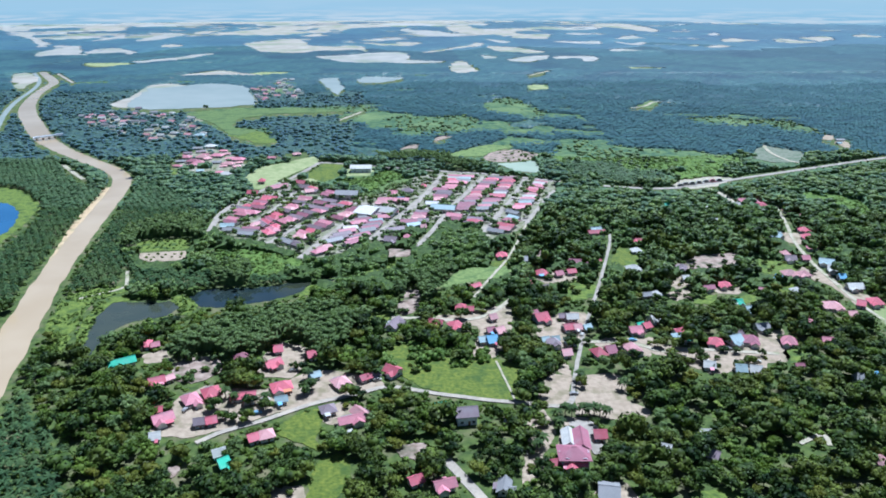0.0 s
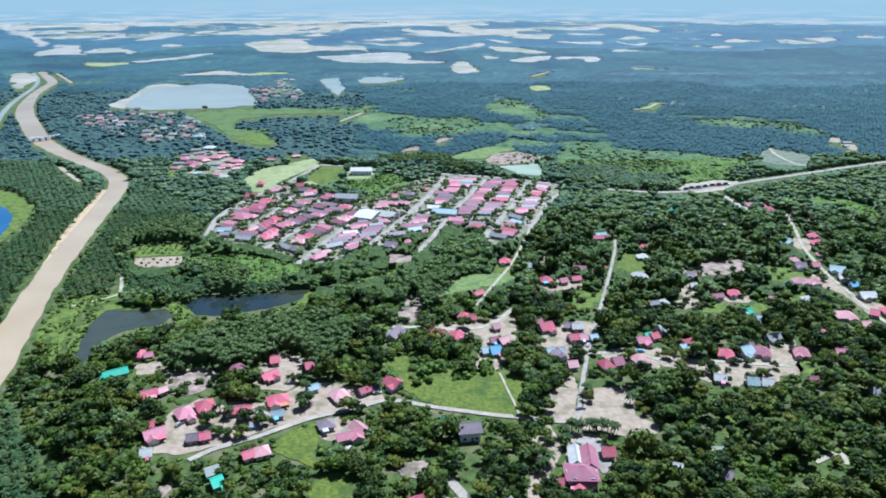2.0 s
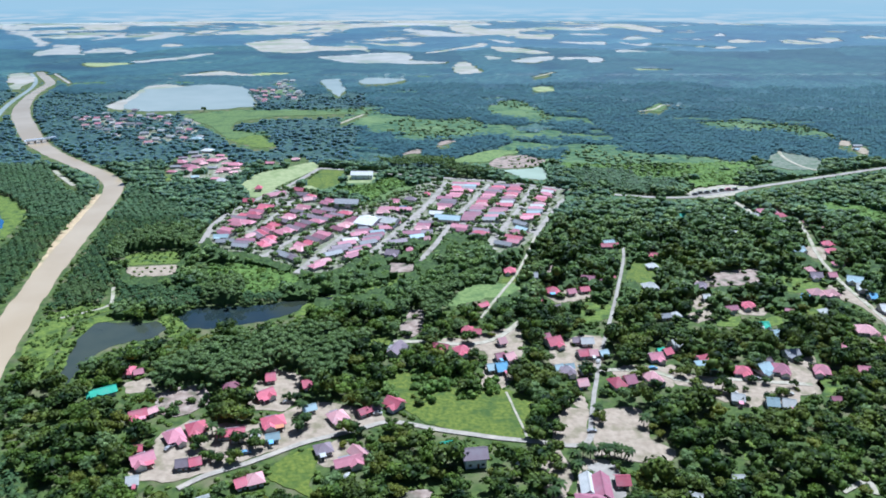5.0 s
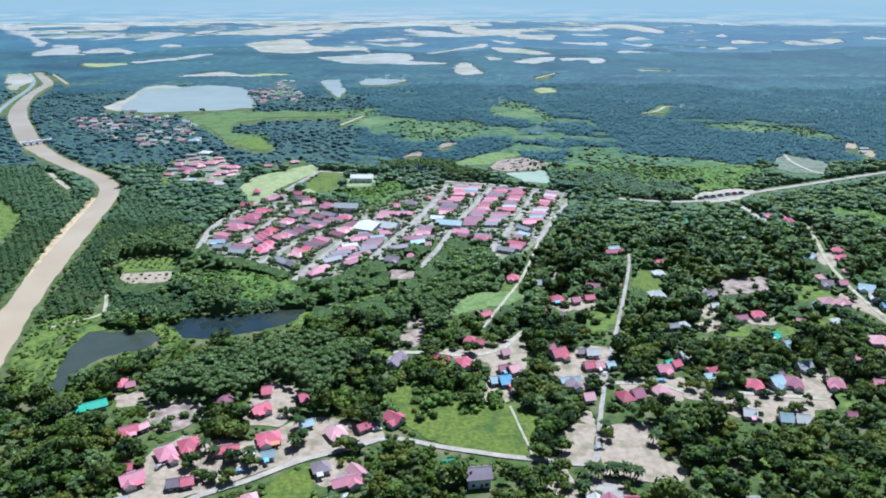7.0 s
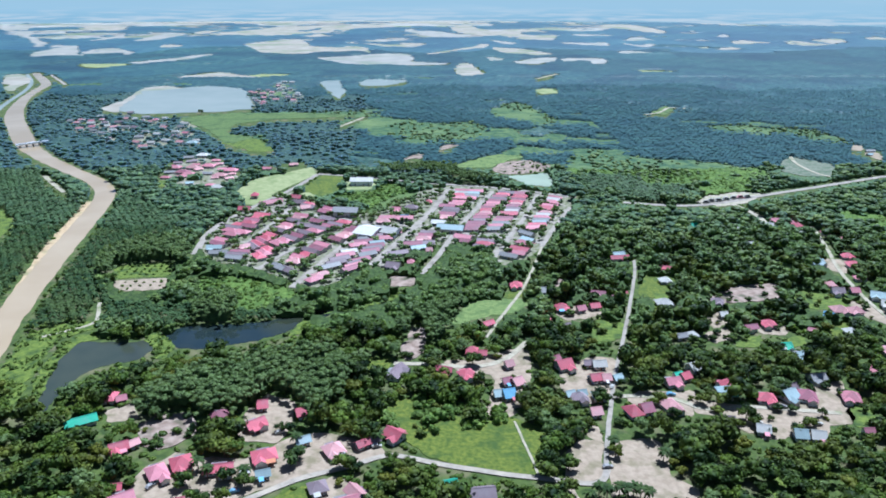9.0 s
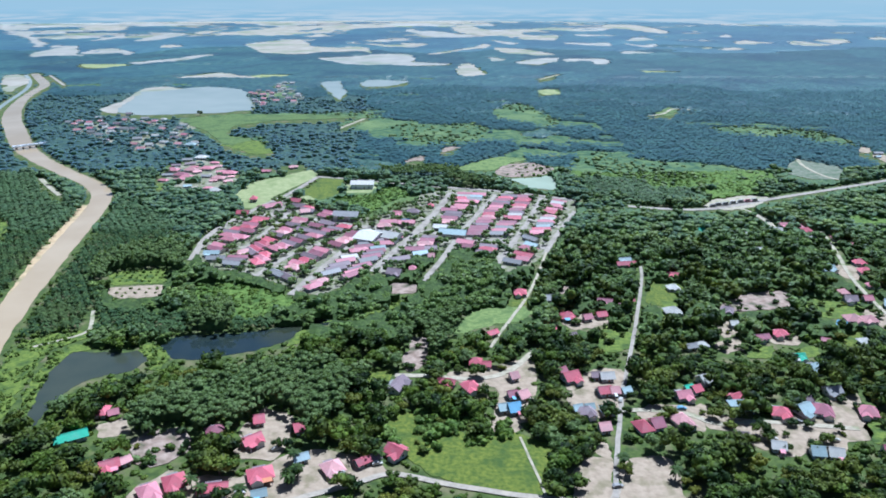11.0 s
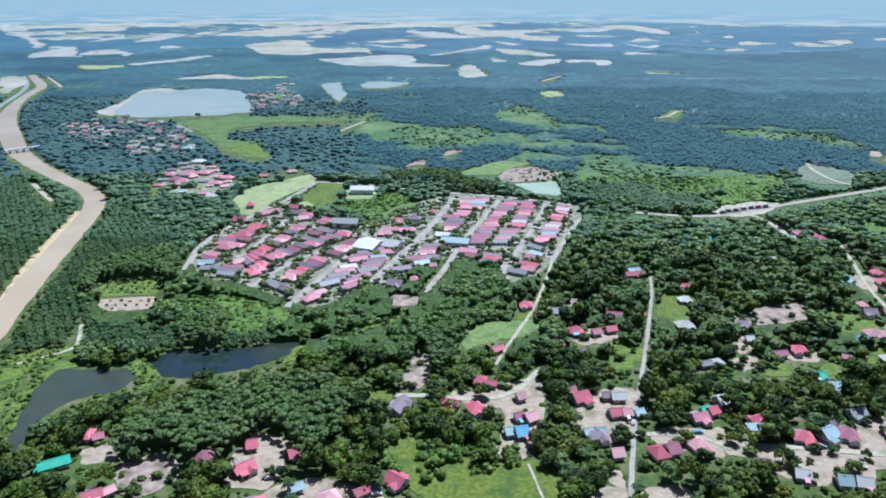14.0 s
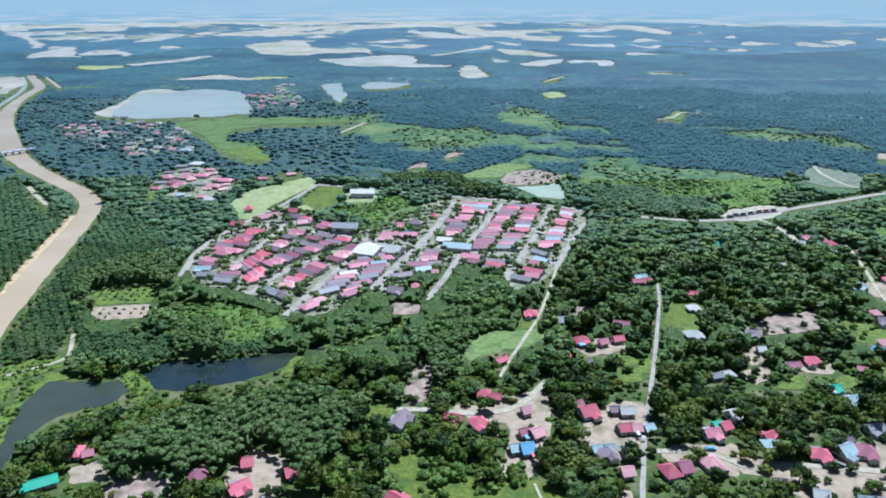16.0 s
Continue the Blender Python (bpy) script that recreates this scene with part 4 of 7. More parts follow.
# trees kept off here so that the camera sees the two-storey building
HOUSES.append((21.0, 274.0, 5.5))
HOUSES.append((20.0, 266.0, 5.0))

# houses of the near village: x, y, width, depth, turn, form, roof, and the porch roof's colour
house(-146.1, 358.4, 5.5, 6.8, 3, "hip", "red")
house(-139.8, 356.9, 3.2, 3.2, 25, "gable", "rose")
house(-150.3, 338.0, 11.8, 4.8, 30, "gable", "teal", label="long shed with a turquoise green sheet roof", category="shed")
house(-125.6, 316.9, 6.2, 4.8, 27, "gable", "red", porch="rose")
house(-121.2, 321.0, 3.2, 3.2, 44, "gable", "salmon")
house(-103.9, 299.6, 6.2, 8.3, 33, "hip", "rose")
house(-96.2, 305.4, 7.0, 8.3, 27, "hip", "red")
house(-81.0, 301.2, 10.4, 4.4, 10, "gable", "red")
house(-95.5, 281.5, 3.7, 4.4, 13, "gable", "plum")
house(-90.7, 282.4, 3.3, 4.4, 20, "gable", "red")
house(-117.2, 291.8, 3.2, 3.2, 12, "gable", "red")
house(-111.8, 283.6, 7.7, 5.8, 33, "gable", "rose", porch="red")
house(-111.2, 270.8, 3.2, 4.8, 15, "gable", "white", porch="red")
house(-89.8, 340.0, 6.2, 6.3, 26, "hip", "maroon", porch="salmon")
house(-73.4, 349.9, 3.5, 5.8, 13, "gable", "red")
house(-72.4, 333.0, 7.4, 5.3, 39, "gable", "red", porch="red")
house(-64.4, 309.6, 8.6, 6.8, 19, "hip", "red", porch="orange")
house(-63.0, 298.9, 4.4, 3.8, 18, "gable", "sky", porch="blue")
house(-55.0, 342.8, 3.2, 5.3, 23, "gable", "red")
house(-50.8, 321.3, 5.0, 3.8, 24, "gable", "sky")
house(-36.3, 313.1, 6.7, 7.3, 29, "hip", "salmon", porch="white")
house(-25.5, 318.3, 4.9, 3.4, 35, "gable", "red")
house(-20.6, 321.4, 3.3, 3.3, 18, "gable", "plum")
house(-13.1, 323.6, 7.3, 5.8, -41, "gable", "red")
house(-40.4, 290.1, 5.8, 5.8, 20, "hip", "plum", porch="white")
house(-28.9, 279.7, 10.3, 4.4, 22, "gable", "rose")
house(-26.8, 285.4, 7.1, 4.8, -54, "gable", "salmon")
house(-69.7, 268.4, 3.2, 4.4, 31, "gable", "red")
house(-64.5, 270.8, 5.4, 5.8, 22, "hip", "salmon")
house(-81.3, 258.1, 4.0, 4.4, 28, "gable", "white")
house(-77.8, 251.2, 3.3, 5.8, 35, "gable", "teal", porch="teal")
house(-0.9, 237.7, 4.5, 4.2, 28, "gable", "red")
house(10.8, 233.3, 7.3, 4.8, 18, "gable", "rose")
house(10.4, 290.5, 3.6, 4.8, 14, "gable", "teal")
house(54.5, 246.8, 3.5, 3.2, 15, "gable", "red")
house(21.6, 281.5, 8.6, 7.2, 6, "gable", "plum", h=5.0, wall=M_white, label="two-storey white building with a dull purple-grey roof", category="building")
house(63.2, 250.2, 11.5, 9.5, -3, "hip", "maroon", h=4.6, label="large hall with a weathered maroon hipped roof", category="building", porch="rose")
house(68.2, 259.6, 12.5, 5.6, 84, "gable", "maroon", h=4.4, label="long maroon-roofed wing behind the hall", category="building")
house(63.6, 262.2, 10.5, 4.6, 84, "gable", "white", h=3.6, wall=M_white, label="white-roofed annexe beside the hall", category="building")
sheet("hall_court", [(64.0, 268.5), (68.0, 280.0), (79.5, 278.5), (77.5, 256.0), (72.5, 254.0), (71.5, 266.5)], M_lane, 0.3, "pale concrete court behind the hall", "pavement", 0.4)
house(63.3, 245.7, 8.0, 4.5, -8, "gable", "red")
house(77.6, 266.0, 4.2, 5.5, 0, "gable", "red")
house(34.6, 232.4, 7.2, 4.0, 78, "gable", "grey")
house(72.1, 227.8, 6.5, 10.8, -12, "gable", "grey", label="open-sided barn with a dark corrugated roof", category="barn")
house(102.1, 254.4, 3.5, 6.3, -20, "gable", "white")
house(120.8, 249.9, 3.5, 5.4, -40, "gable", "plum")
house(122.6, 265.3, 3.5, 4.5, 0, "gable", "white")
house(25.9, 401.0, 5.3, 5.8, -2, "hip", "red")
house(31.2, 398.0, 3.3, 3.8, -7, "gable", "red")
house(22.4, 375.2, 6.4, 6.8, 25, "hip", "red")
house(10.1, 379.7, 7.3, 3.2, -20, "gable", "red")
house(-11.7, 378.4, 11.6, 5.2, 69, "gable", "plum")
house(37.2, 434.1, 5.9, 3.2, 34, "gable", "red")
house(43.5, 386.0, 3.2, 4.8, 22, "gable", "salmon")
house(40.7, 368.9, 3.5, 4.2, 19, "gable", "maroon", porch="blue")
house(45.5, 368.1, 4.2, 5.8, 31, "gable", "salmon")
house(35.3, 357.2, 3.3, 4.8, 13, "gable", "sky")
house(40.2, 356.9, 4.4, 6.8, 14, "gable", "blue", porch="red")
house(71.9, 383.4, 7.0, 7.4, 22, "gable", "red")
house(68.3, 391.1, 3.2, 3.8, 28, "gable", "maroon")
house(89.5, 384.8, 5.6, 5.2, 2, "gable", "white")
house(84.1, 386.0, 3.3, 3.8, 4, "gable", "plum")
house(85.0, 371.2, 5.2, 5.2, 10, "gable", "red")
house(89.8, 371.0, 3.2, 4.8, 5, "gable", "salmon", porch="white")
house(95.1, 370.9, 3.6, 3.8, 23, "gable", "sky")
house(69.1, 356.1, 3.2, 3.8, 17, "gable", "sky")
house(72.8, 352.3, 6.6, 5.2, 10, "hip", "plum")
house(74.7, 357.0, 3.2, 3.2, 9, "gable", "sky")
house(82.8, 354.6, 5.7, 5.2, 1, "hip", "sky")
house(77.7, 340.6, 3.9, 5.2, 10, "gable", "salmon")
house(94.8, 340.6, 5.4, 7.8, 16, "hip", "red")
house(101.2, 343.0, 4.2, 6.8, 14, "gable", "maroon")
house(113.7, 344.3, 6.5, 7.8, 18, "hip", "salmon")
house(121.5, 365.2, 6.3, 5.2, 14, "gable", "rose")
house(125.6, 372.5, 3.2, 3.8, 22, "gable", "teal")
house(128.8, 371.6, 3.8, 4.8, 24, "gable", "red")
house(135.9, 380.4, 4.0, 6.8, 23, "gable", "white")
house(146.0, 362.8, 6.5, 3.8, 27, "gable", "red")
house(144.8, 356.1, 8.9, 5.8, 1, "hip", "sky", porch="teal")
house(159.9, 349.4, 7.3, 6.2, -10, "hip", "red")
house(172.1, 351.7, 6.0, 7.8, 21, "gable", "sky")
house(179.9, 351.0, 7.1, 7.8, -16, "hip", "maroon")
house(176.9, 360.9, 4.1, 3.2, 12, "gable", "plum")
house(147.3, 325.1, 4.5, 5.2, -15, "gable", "white", porch="rose")
house(135.2, 332.6, 3.9, 3.8, -9, "gable", "plum")
house(192.8, 401.5, 8.1, 3.6, 8, "gable", "teal", porch="white")
house(197.9, 390.5, 6.8, 5.8, 16, "gable", "sky")
house(197.2, 429.4, 6.9, 5.2, -6, "hip", "red")
house(185.2, 424.4, 6.7, 3.8, 11, "gable", "maroon")
house(148.8, 417.4, 4.5, 5.2, 15, "hip", "white")
house(142.2, 415.9, 5.0, 3.2, 14, "gable", "grey")
house(176.2, 443.4, 3.4, 3.8, 6, "gable", "white")
house(147.0, 460.8, 8.4, 6.2, 2, "hip", "white")
house(159.2, 496.6, 6.3, 5.2, 4, "hip", "white")
house(166.0, 517.8, 7.1, 3.8, -14, "gable", "red")
house(140.2, 539.5, 12.1, 3.8, 6, "gable", "red")
house(141.6, 547.6, 7.6, 3.2, 12, "gable", "sky")
house(112.1, 474.8, 12.6, 3.2, -14, "gable", "maroon")
house(125.4, 475.5, 4.0, 3.2, 6, "gable", "red")
house(83.4, 454.6, 7.4, 6.2, 12, "hip", "red", porch="blue")
house(94.4, 453.6, 4.3, 4.2, 19, "gable", "rose")
house(103.4, 457.0, 4.9, 4.2, 11, "gable", "red")
house(64.0, 439.5, 5.8, 4.2, 14, "gable", "red")
house(70.5, 437.6, 4.5, 4.2, 23, "gable", "red")
house(81.2, 430.2, 3.2, 3.2, 21, "gable", "plum")
house(217.4, 420.0, 3.4, 4.2, -30, "gable", "rose")
house(238.2, 441.4, 4.2, 4.2, -39, "gable", "blue")
house(179.6, 461.4, 6.2, 5.2, -24, "hip", "plum")
house(275.1, 526.5, 11.4, 5.2, 20, "gable", "sky")
house(193.8, 367.2, 6.8, 4.8, 13, "gable", "grey")
house(199.9, 349.2, 6.6, 7.4, -20, "hip", "rose")
house(168.6, 319.5, 4.5, 5.9, -15, "gable", "white", porch="rose")
house(191.7, 321.7, 3.2, 4.4, 0, "gable", "maroon")
house(257.6, 446.1, 7.1, 6.6, -4, "hip", "salmon")
house(238.6, 419.3, 4.9, 5.9, 0, "hip", "white")
house(226.3, 376.6, 4.4, 5.2, -5, "hip", "rose")
house(248.5, 394.3, 10.2, 8.9, -5, "hip", "salmon")
house(267.8, 397.9, 3.5, 5.9, -30, "gable", "red")
house(278.0, 399.3, 7.0, 7.4, -10, "hip", "red")
house(253.3, 382.7, 3.9, 5.2, 0, "gable", "salmon")
house(220.9, 349.2, 5.0, 5.9, -10, "gable", "rose")
house(283.8, 467.9, 8.2, 6.6, -25, "gable", "sky")
house(282.6, 454.8, 8.0, 6.6, -20, "gable", "white")
house(279.7, 441.3, 3.4, 5.2, 0, "gable", "blue")
house(278.5, 422.7, 8.6, 6.6, 0, "gable", "white")
house(273.5, 477.5, 4.4, 5.2, 0, "gable", "rose")
house(264.6, 488.5, 4.1, 5.2, 0, "hip", "salmon")
house(299.4, 523.4, 7.8, 5.9, -10, "hip", "red")
house(304.8, 540.2, 7.3, 5.9, -5, "hip", "red")
house(276.2, 531.2, 4.2, 5.9, 0, "gable", "sky")
house(303.6, 611.6, 7.6, 6.6, 0, "hip", "red")
house(302.4, 622.7, 6.0, 5.9, 0, "hip", "rose")
house(291.6, 625.0, 6.9, 5.9, 0, "gable", "rose")
house(317.3, 595.3, 4.9, 5.2, 0, "hip", "rose")
house(325.8, 598.5, 4.9, 5.2, 0, "hip", "white")
house(322.1, 578.3, 4.7, 5.2, 0, "hip", "rose")
house(60.2, 490.5, 6.5, 5.9, -4, "hip", "red")
house(78.0, 481.7, 5.0, 5.9, 0, "gable", "grey")
house(215.3, 311.1, 3.9, 5.9, -25, "gable", "grey")
house(223.3, 310.3, 3.2, 5.9, 30, "gable", "blue")
house(186.1, 243.5, 3.7, 6.6, 10, "hip", "salmon")
house(-153.7, 712.8, 5.3, 6.3, 0, "hip", "red", h=3.5)
house(-134.6, 689.9, 19.8, 5.4, 36, "gable", "rose", label="long red-roofed school wing beside the sports field", category="school")
house(-153.3, 669.5, 9.0, 5.4, -5, "gable", "red", label="low red-roofed school block", category="school")
house(-114.8, 706.4, 9.7, 5.4, -18, "gable", "red", label="low red-roofed school block", category="school")
house(-109.2, 689.5, 11.3, 5.4, -12, "gable", "plum", label="low dull-roofed school block", category="school")
house(-101.5, 673.4, 7.3, 5.4, 20, "gable", "salmon", label="low pink-roofed school block", category="school")
house(-9.3, 665.7, 9.9, 5.9, -8, "hip", "plum", h=4.5, label="large dark-roofed house on a bare plot", category="house")
house(-22.5, 663.1, 6.2, 6.3, -8, "gable", "rose")
house(-14.8, 642.4, 5.0, 4.4, -8, "gable", "blue")
house(6.1, 689.6, 4.7, 4.4, 0, "hip", "red")
house(5.1, 559.9, 3.4, 4.4, 0, "gable", "salmon")
house(-7.9, 534.9, 3.8, 5.2, 0, "hip", "rose")
house(-20.3, 526.6, 8.7, 7.2, -20, "gable", "plum")
house(161.5, 320.7, 4.2, 5.9, -10, "gable", "sky")
house(248.5, 447.4, 8.3, 7.4, -5, "hip", "salmon")
house(245.1, 568.3, 4.2, 4.4, 0, "gable", "white")
house(247.2, 604.7, 7.6, 5.2, -20, "gable", "white")
house(219.9, 614.7, 3.9, 4.4, 0, "gable", "teal")
house(280.5, 613.6, 6.2, 4.4, -8, "gable", "white")
house(296.7, 593.1, 4.5, 4.4, 0, "gable", "white")
house(289.8, 498.0, 6.1, 4.4, -5, "hip", "rose")
house(262.5, 475.8, 6.4, 5.9, -8, "gable", "plum")
# the school hall and the market halls
house(*[(-59, 760)][0], 21, 11, -2, "gable", "white", h=5.0, wall=M_white, label="large white assembly hall with a pale gable roof", category="hall")
house(*[(-41.4, 599.7)][0], 16, 22, -25, "gable", "white", h=5.0, wall=M_white, label="white-roofed market hall in the town", category="hall")
house(*[(-27.2, 601.9)][0], 18, 14, -25, "gable", "white", h=4.5, wall=M_white, label="pale-roofed market hall in the town", category="hall")
house(*[(-64.5, 655.7)][0], 20, 12, -8, "gable", "grey", h=5.0, label="long grey-roofed workshop in the town", category="hall")
house(*[(22.5, 608.5)][0], 20, 9, -14, "gable", "sky", h=4.0, label="shop row with a pale blue roof", category="shop")

# the town: one house of each sort, then copies along the streets
SORTS = []
for tint, form, w, d in (("red", "hip", 11.5, 6.2), ("rose", "gable", 12.5, 5.8), ("plum", "gable", 13.5, 5.6), ("salmon", "hip", 10.5, 6.2), ("maroon", "gable", 12.5, 5.8), ("red", "gable", 13, 5.6), ("grey", "gable", 12.5, 5.6), ("white", "gable", 10.5, 5.6), ("rose", "hip", 12.5, 6.2), ("sky", "gable", 10, 5.4)):
    SORTS.append([tint, form, w, d, None])
PICK = [0, 1, 2, 3, 4, 2, 8, 6, 1, 2, 3, 6, 8, 7, 4, 5, 2, 4, 6, 0, 9, 4]


def settle(sort, x, y, rot, group, size=1.0):
    """A house of the sort, built the first time and copied after that."""
    s = SORTS[sort]
    if s[4] is None:
        s[4] = house(x, y, s[2], s[3], rot, s[1], s[0], label=f"town terrace house with a {WORDS[s[0]]} metal roof", porch=s[0] if sort % 2 else None, group=group, full=False, h=2.6, steep=0.2)
        return
    copy_thing(s[4], pose(x, y, 0, 0, 0, rot) @ Matrix.Diagonal((size, size, size, 1)))["group"] = group
    HOUSES.append((x, y, 7.0))


def along(line, u):
    p = np.array(line, float)
    s = np.r_[0, np.cumsum(np.hypot(*np.diff(p, axis=0).T))]
    return np.array([np.interp(u * s[-1], s, p[:, 0]), np.interp(u * s[-1], s, p[:, 1])])


TOWN = []   # x, y, turn of the houses along the streets


def block(west, east, pitch=7.6, gaps=0.14, west_row=True, east_row=True):
    """Houses back to back between two streets, gable to gable."""
    n = int(max(np.hypot(*(along(west, 1) - along(west, 0))), np.hypot(*(along(east, 1) - along(east, 0)))) / pitch)
    for i in range(n):
        u = (i + 0.5) / n
        a, b = along(west, u), along(east, u)
        gap = np.hypot(*(b - a))
        rot = math.degrees(math.atan2(b[1] - a[1], b[0] - a[0])) + rng.uniform(-3, 3)
        cols = 2 if gap > 31 else 1
        if gap > 50:
            cols = 3
        for k in range(cols):
            if rng.random() < gaps:
                continue
            f = (0.5,) if cols == 1 else ((10.6 / gap, 1 - 10.6 / gap) if cols == 2 else (10.6 / gap, 0.5, 1 - 10.6 / gap))
            p = a + (b - a) * f[k] + rng.uniform(-0.8, 0.8, 2)
            settle(PICK[int(rng.integers(len(PICK)))], *p, rot, "houses of the town")
            TOWN.append((*p, rot))


block([(-164.5, 589.9), (-158.2, 626.7), (-143.3, 664.2)], [(-138.8, 574.9), (-128.3, 615.9), (-117.5, 659.4)])
block([(-147.0, 549.0), (-137.5, 569.5)], [(-118.9, 538.9), (-122.6, 580.2)])
block([(-131.7, 569.4), (-124.4, 607.1), (-109.4, 656.3)], [(-113.0, 536.9), (-99.9, 574.3), (-81.8, 596.8), (-51.9, 627.7)])
block([(-108.6, 524.8), (-95.7, 561.4), (-76.6, 588.5), (-48.7, 614.7)], [(-85.4, 502.9), (-74.9, 535.3), (-61.4, 576.9), (-46.6, 614.7)], gaps=0.2)
block([(-79.0, 494.7), (-70.4, 528.7), (-56.4, 574.7), (-47.2, 596.2)], [(-41.8, 528.2), (-25.9, 573.1), (-16.8, 599.3)], gaps=0.15)
block([(-43.5, 630.2), (-38.9, 648.1)], [(-7.6, 624.4), (-1.6, 646.1)], gaps=0.1)
block([(-30.6, 532.7), (-19.9, 569.7), (-2.5, 614.0)], [(-4.4, 556.8), (13.3, 578.0), (20.7, 603.6)], gaps=0.55)
block([(-1.6, 620.4), (13.7, 672.5), (29, 733)], [(21.9, 613.6), (40.1, 664.5), (63, 727)], gaps=0.18)
block([(27.5, 607.2), (45.4, 661.4), (69, 725)], [(67.5, 606.6), (84.1, 650.6), (105, 718)], gaps=0.06)
block([(56.3, 555.8), (70.1, 588.5), (74.2, 594.3)], [(77.5, 545.3), (85.8, 565.8), (90.4, 576.7)], gaps=0.1)
block([(72.5, 600.4), (90.2, 646.2), (111, 714)], [(98.8, 606.1), (112.1, 638.8), (135.1, 696.4)], gaps=0.1)
block([(23.2, 577.8), (31.9, 591.4)], [(52.5, 555.8), (62.8, 588.6)], gaps=0.5)
block([(-108.3, 671.2), (-107.4, 694.8)], [(-74.1, 652.9), (-70.7, 663.1)], gaps=0.1)


# back rows: the plots left over between the streets
fx, fy = np.meshgrid(np.arange(-230, 150, 2.5), np.arange(480, 720, 2.5))
fx, fy = fx.ravel() + rng.uniform(-1, 1, fx.size), fy.ravel() + rng.uniform(-1, 1, fx.size)
k = inside(np.array([(-164.5, 589.9), (-154.2, 636.0), (-116.1, 663.8), (-73.1, 644.4), (-41.1, 627.5), (-4.6, 620.4), (16.4, 685.0), (38, 733), (133.4, 699.8), (120.8, 660.3), (95.2, 588.1), (77.2, 555.4), (58.9, 545.6), (51.7, 566.4), (23.4, 583.5), (-6.4, 578.3), (-24.4, 537.3), (-37.4, 542.3), (-48.5, 523.8), (-66.2, 498.4), (-110.6, 534.0), (-143.3, 549.0)], float), fx, fy)
for p, r in KEEP_LINES:
    k &= off_line(p, r + 5.6, fx, fy)
town = np.array(TOWN)
for a, b in list(zip(fx[k], fy[k]))[::3]:
    near = np.argmin((town[:, 0] - a) ** 2 + (town[:, 1] - b) ** 2)
    turn = town[near, 2]
    c, s = math.cos(radians(turn)), math.sin(radians(turn))
    du, dv = (town[:, 0] - a) * c + (town[:, 1] - b) * s, (town[:, 1] - b) * c - (town[:, 0] - a) * s
    if np.all((np.abs(du) > 13.0) | (np.abs(dv) > 7.4)) and rng.random() < 0.6:
        settle(PICK[int(rng.integers(len(PICK)))], a, b, turn + rng.uniform(-3, 3), "houses of the town")
        town = np.vstack([town, (a, b, turn)])


def spots_in(outline, count, seed, apart):
    """Places inside an outline, kept apart."""
    r = np.random.default_rng(seed)
    p = np.array(outline, float)
    done = []
    for _ in range(count * 30):
        q = r.uniform(p.min(0), p.max(0))
        if len(done) < count and inside(p, q[:1], q[1:])[0] and all(np.hypot(*((q - o) * (1, 0.7))) > apart for o in done):
            done.append(q)
    return done, r


def hamlet(outline, count, group, seed):
    """A loose cluster of small houses inside an outline."""
    done, r = spots_in(outline, count, seed, 13.5)
    for q in done:
        settle(int(r.choice([7, 1, 2, 6, 3, 9, 8, 2, 6, 3])), *q, r.uniform(-25, 25), group, r.uniform(0.6, 0.85))
        HOUSES[-1] = (*q, r.uniform(8.5, 15.0))


def far_hamlet(outline, count, label, seed):
    """Houses too far to tell apart one by one: walls and roofs in one mesh."""
    done, r = spots_in(outline, count, seed, 12.5)
    tints = ["white", "grey", "rose", "salmon", "white", "plum", "white", "grey"]
    bm = bmesh.new()
    for q in done:
        w, d, turn = r.uniform(6, 11), r.uniform(4.5, 7), r.uniform(-25, 25)
        tone = 1 + int(r.integers(len(tints)))
        before = set(bm.verts)
        walls(bm, w, d, 2.8, 1.4)
        bm.faces.ensure_lookup_table()
        split = len(bm.faces)
        (roof_gable if r.random() < 0.6 else roof_hip)(bm, w, d, 2.8, 1.6)
        bm.faces.ensure_lookup_table()
        for f in bm.faces[split:]:
            f.material_index = tone
        bmesh.ops.transform(bm, matrix=pose(*q, 0, 0, 0, turn), verts=[v for v in bm.verts if v not in before])
        HOUSES.append((*q, r.uniform(6.0, 10.5)))
    ob = part("hamlet_houses", bm, M_white)
    for t in tints:
        ob.data.materials.append(M_roof[t])
    tagged(ob, label, "houses", kind="stuff")


for tint, (a, b) in zip(("rose", "salmon", "rose", "white", "rose", "salmon", "white", "rose", "maroon", "sky"), [(-263, 829), (-244, 829), (-229, 836), (-250, 890), (-239, 798), (-206, 793), (-196, 745), (-200, 815), (-248, 808), (-284, 963)]):
    house(a, b, 13, 8, -8, "hip", tint, h=2.8, full=False, steep=0.22, group="houses of the riverside hamlet")
hamlet([(-258, 750), (-270, 829), (-267, 896), (-244, 903), (-215, 839), (-183, 806), (-191, 768), (-220, 738)], 18, "houses of the riverside hamlet", 3)
far_hamlet([(-487, 1059), (-508, 1138), (-473, 1170), (-450, 1220), (-423, 1193), (-333, 1116), (-300, 1031), (-275, 968), (-316, 928), (-382, 947), (-447, 1019)], 44, "small pale and pink-roofed houses of the lakeside hamlet", 4)
hamlet([(-165, 825), (-138, 854), (-134, 829), (-156, 807)], 4, "houses by the sports field", 6)
far_hamlet([(-316, 1436), (-308, 1605), (-250, 1601), (-208, 1430), (-211, 1294), (-270, 1267)], 26, "small pale-roofed houses beyond the lake", 8)
hamlet([(524, 896), (543, 918), (536, 883), (525, 865)], 2, "houses on the hill", 9)


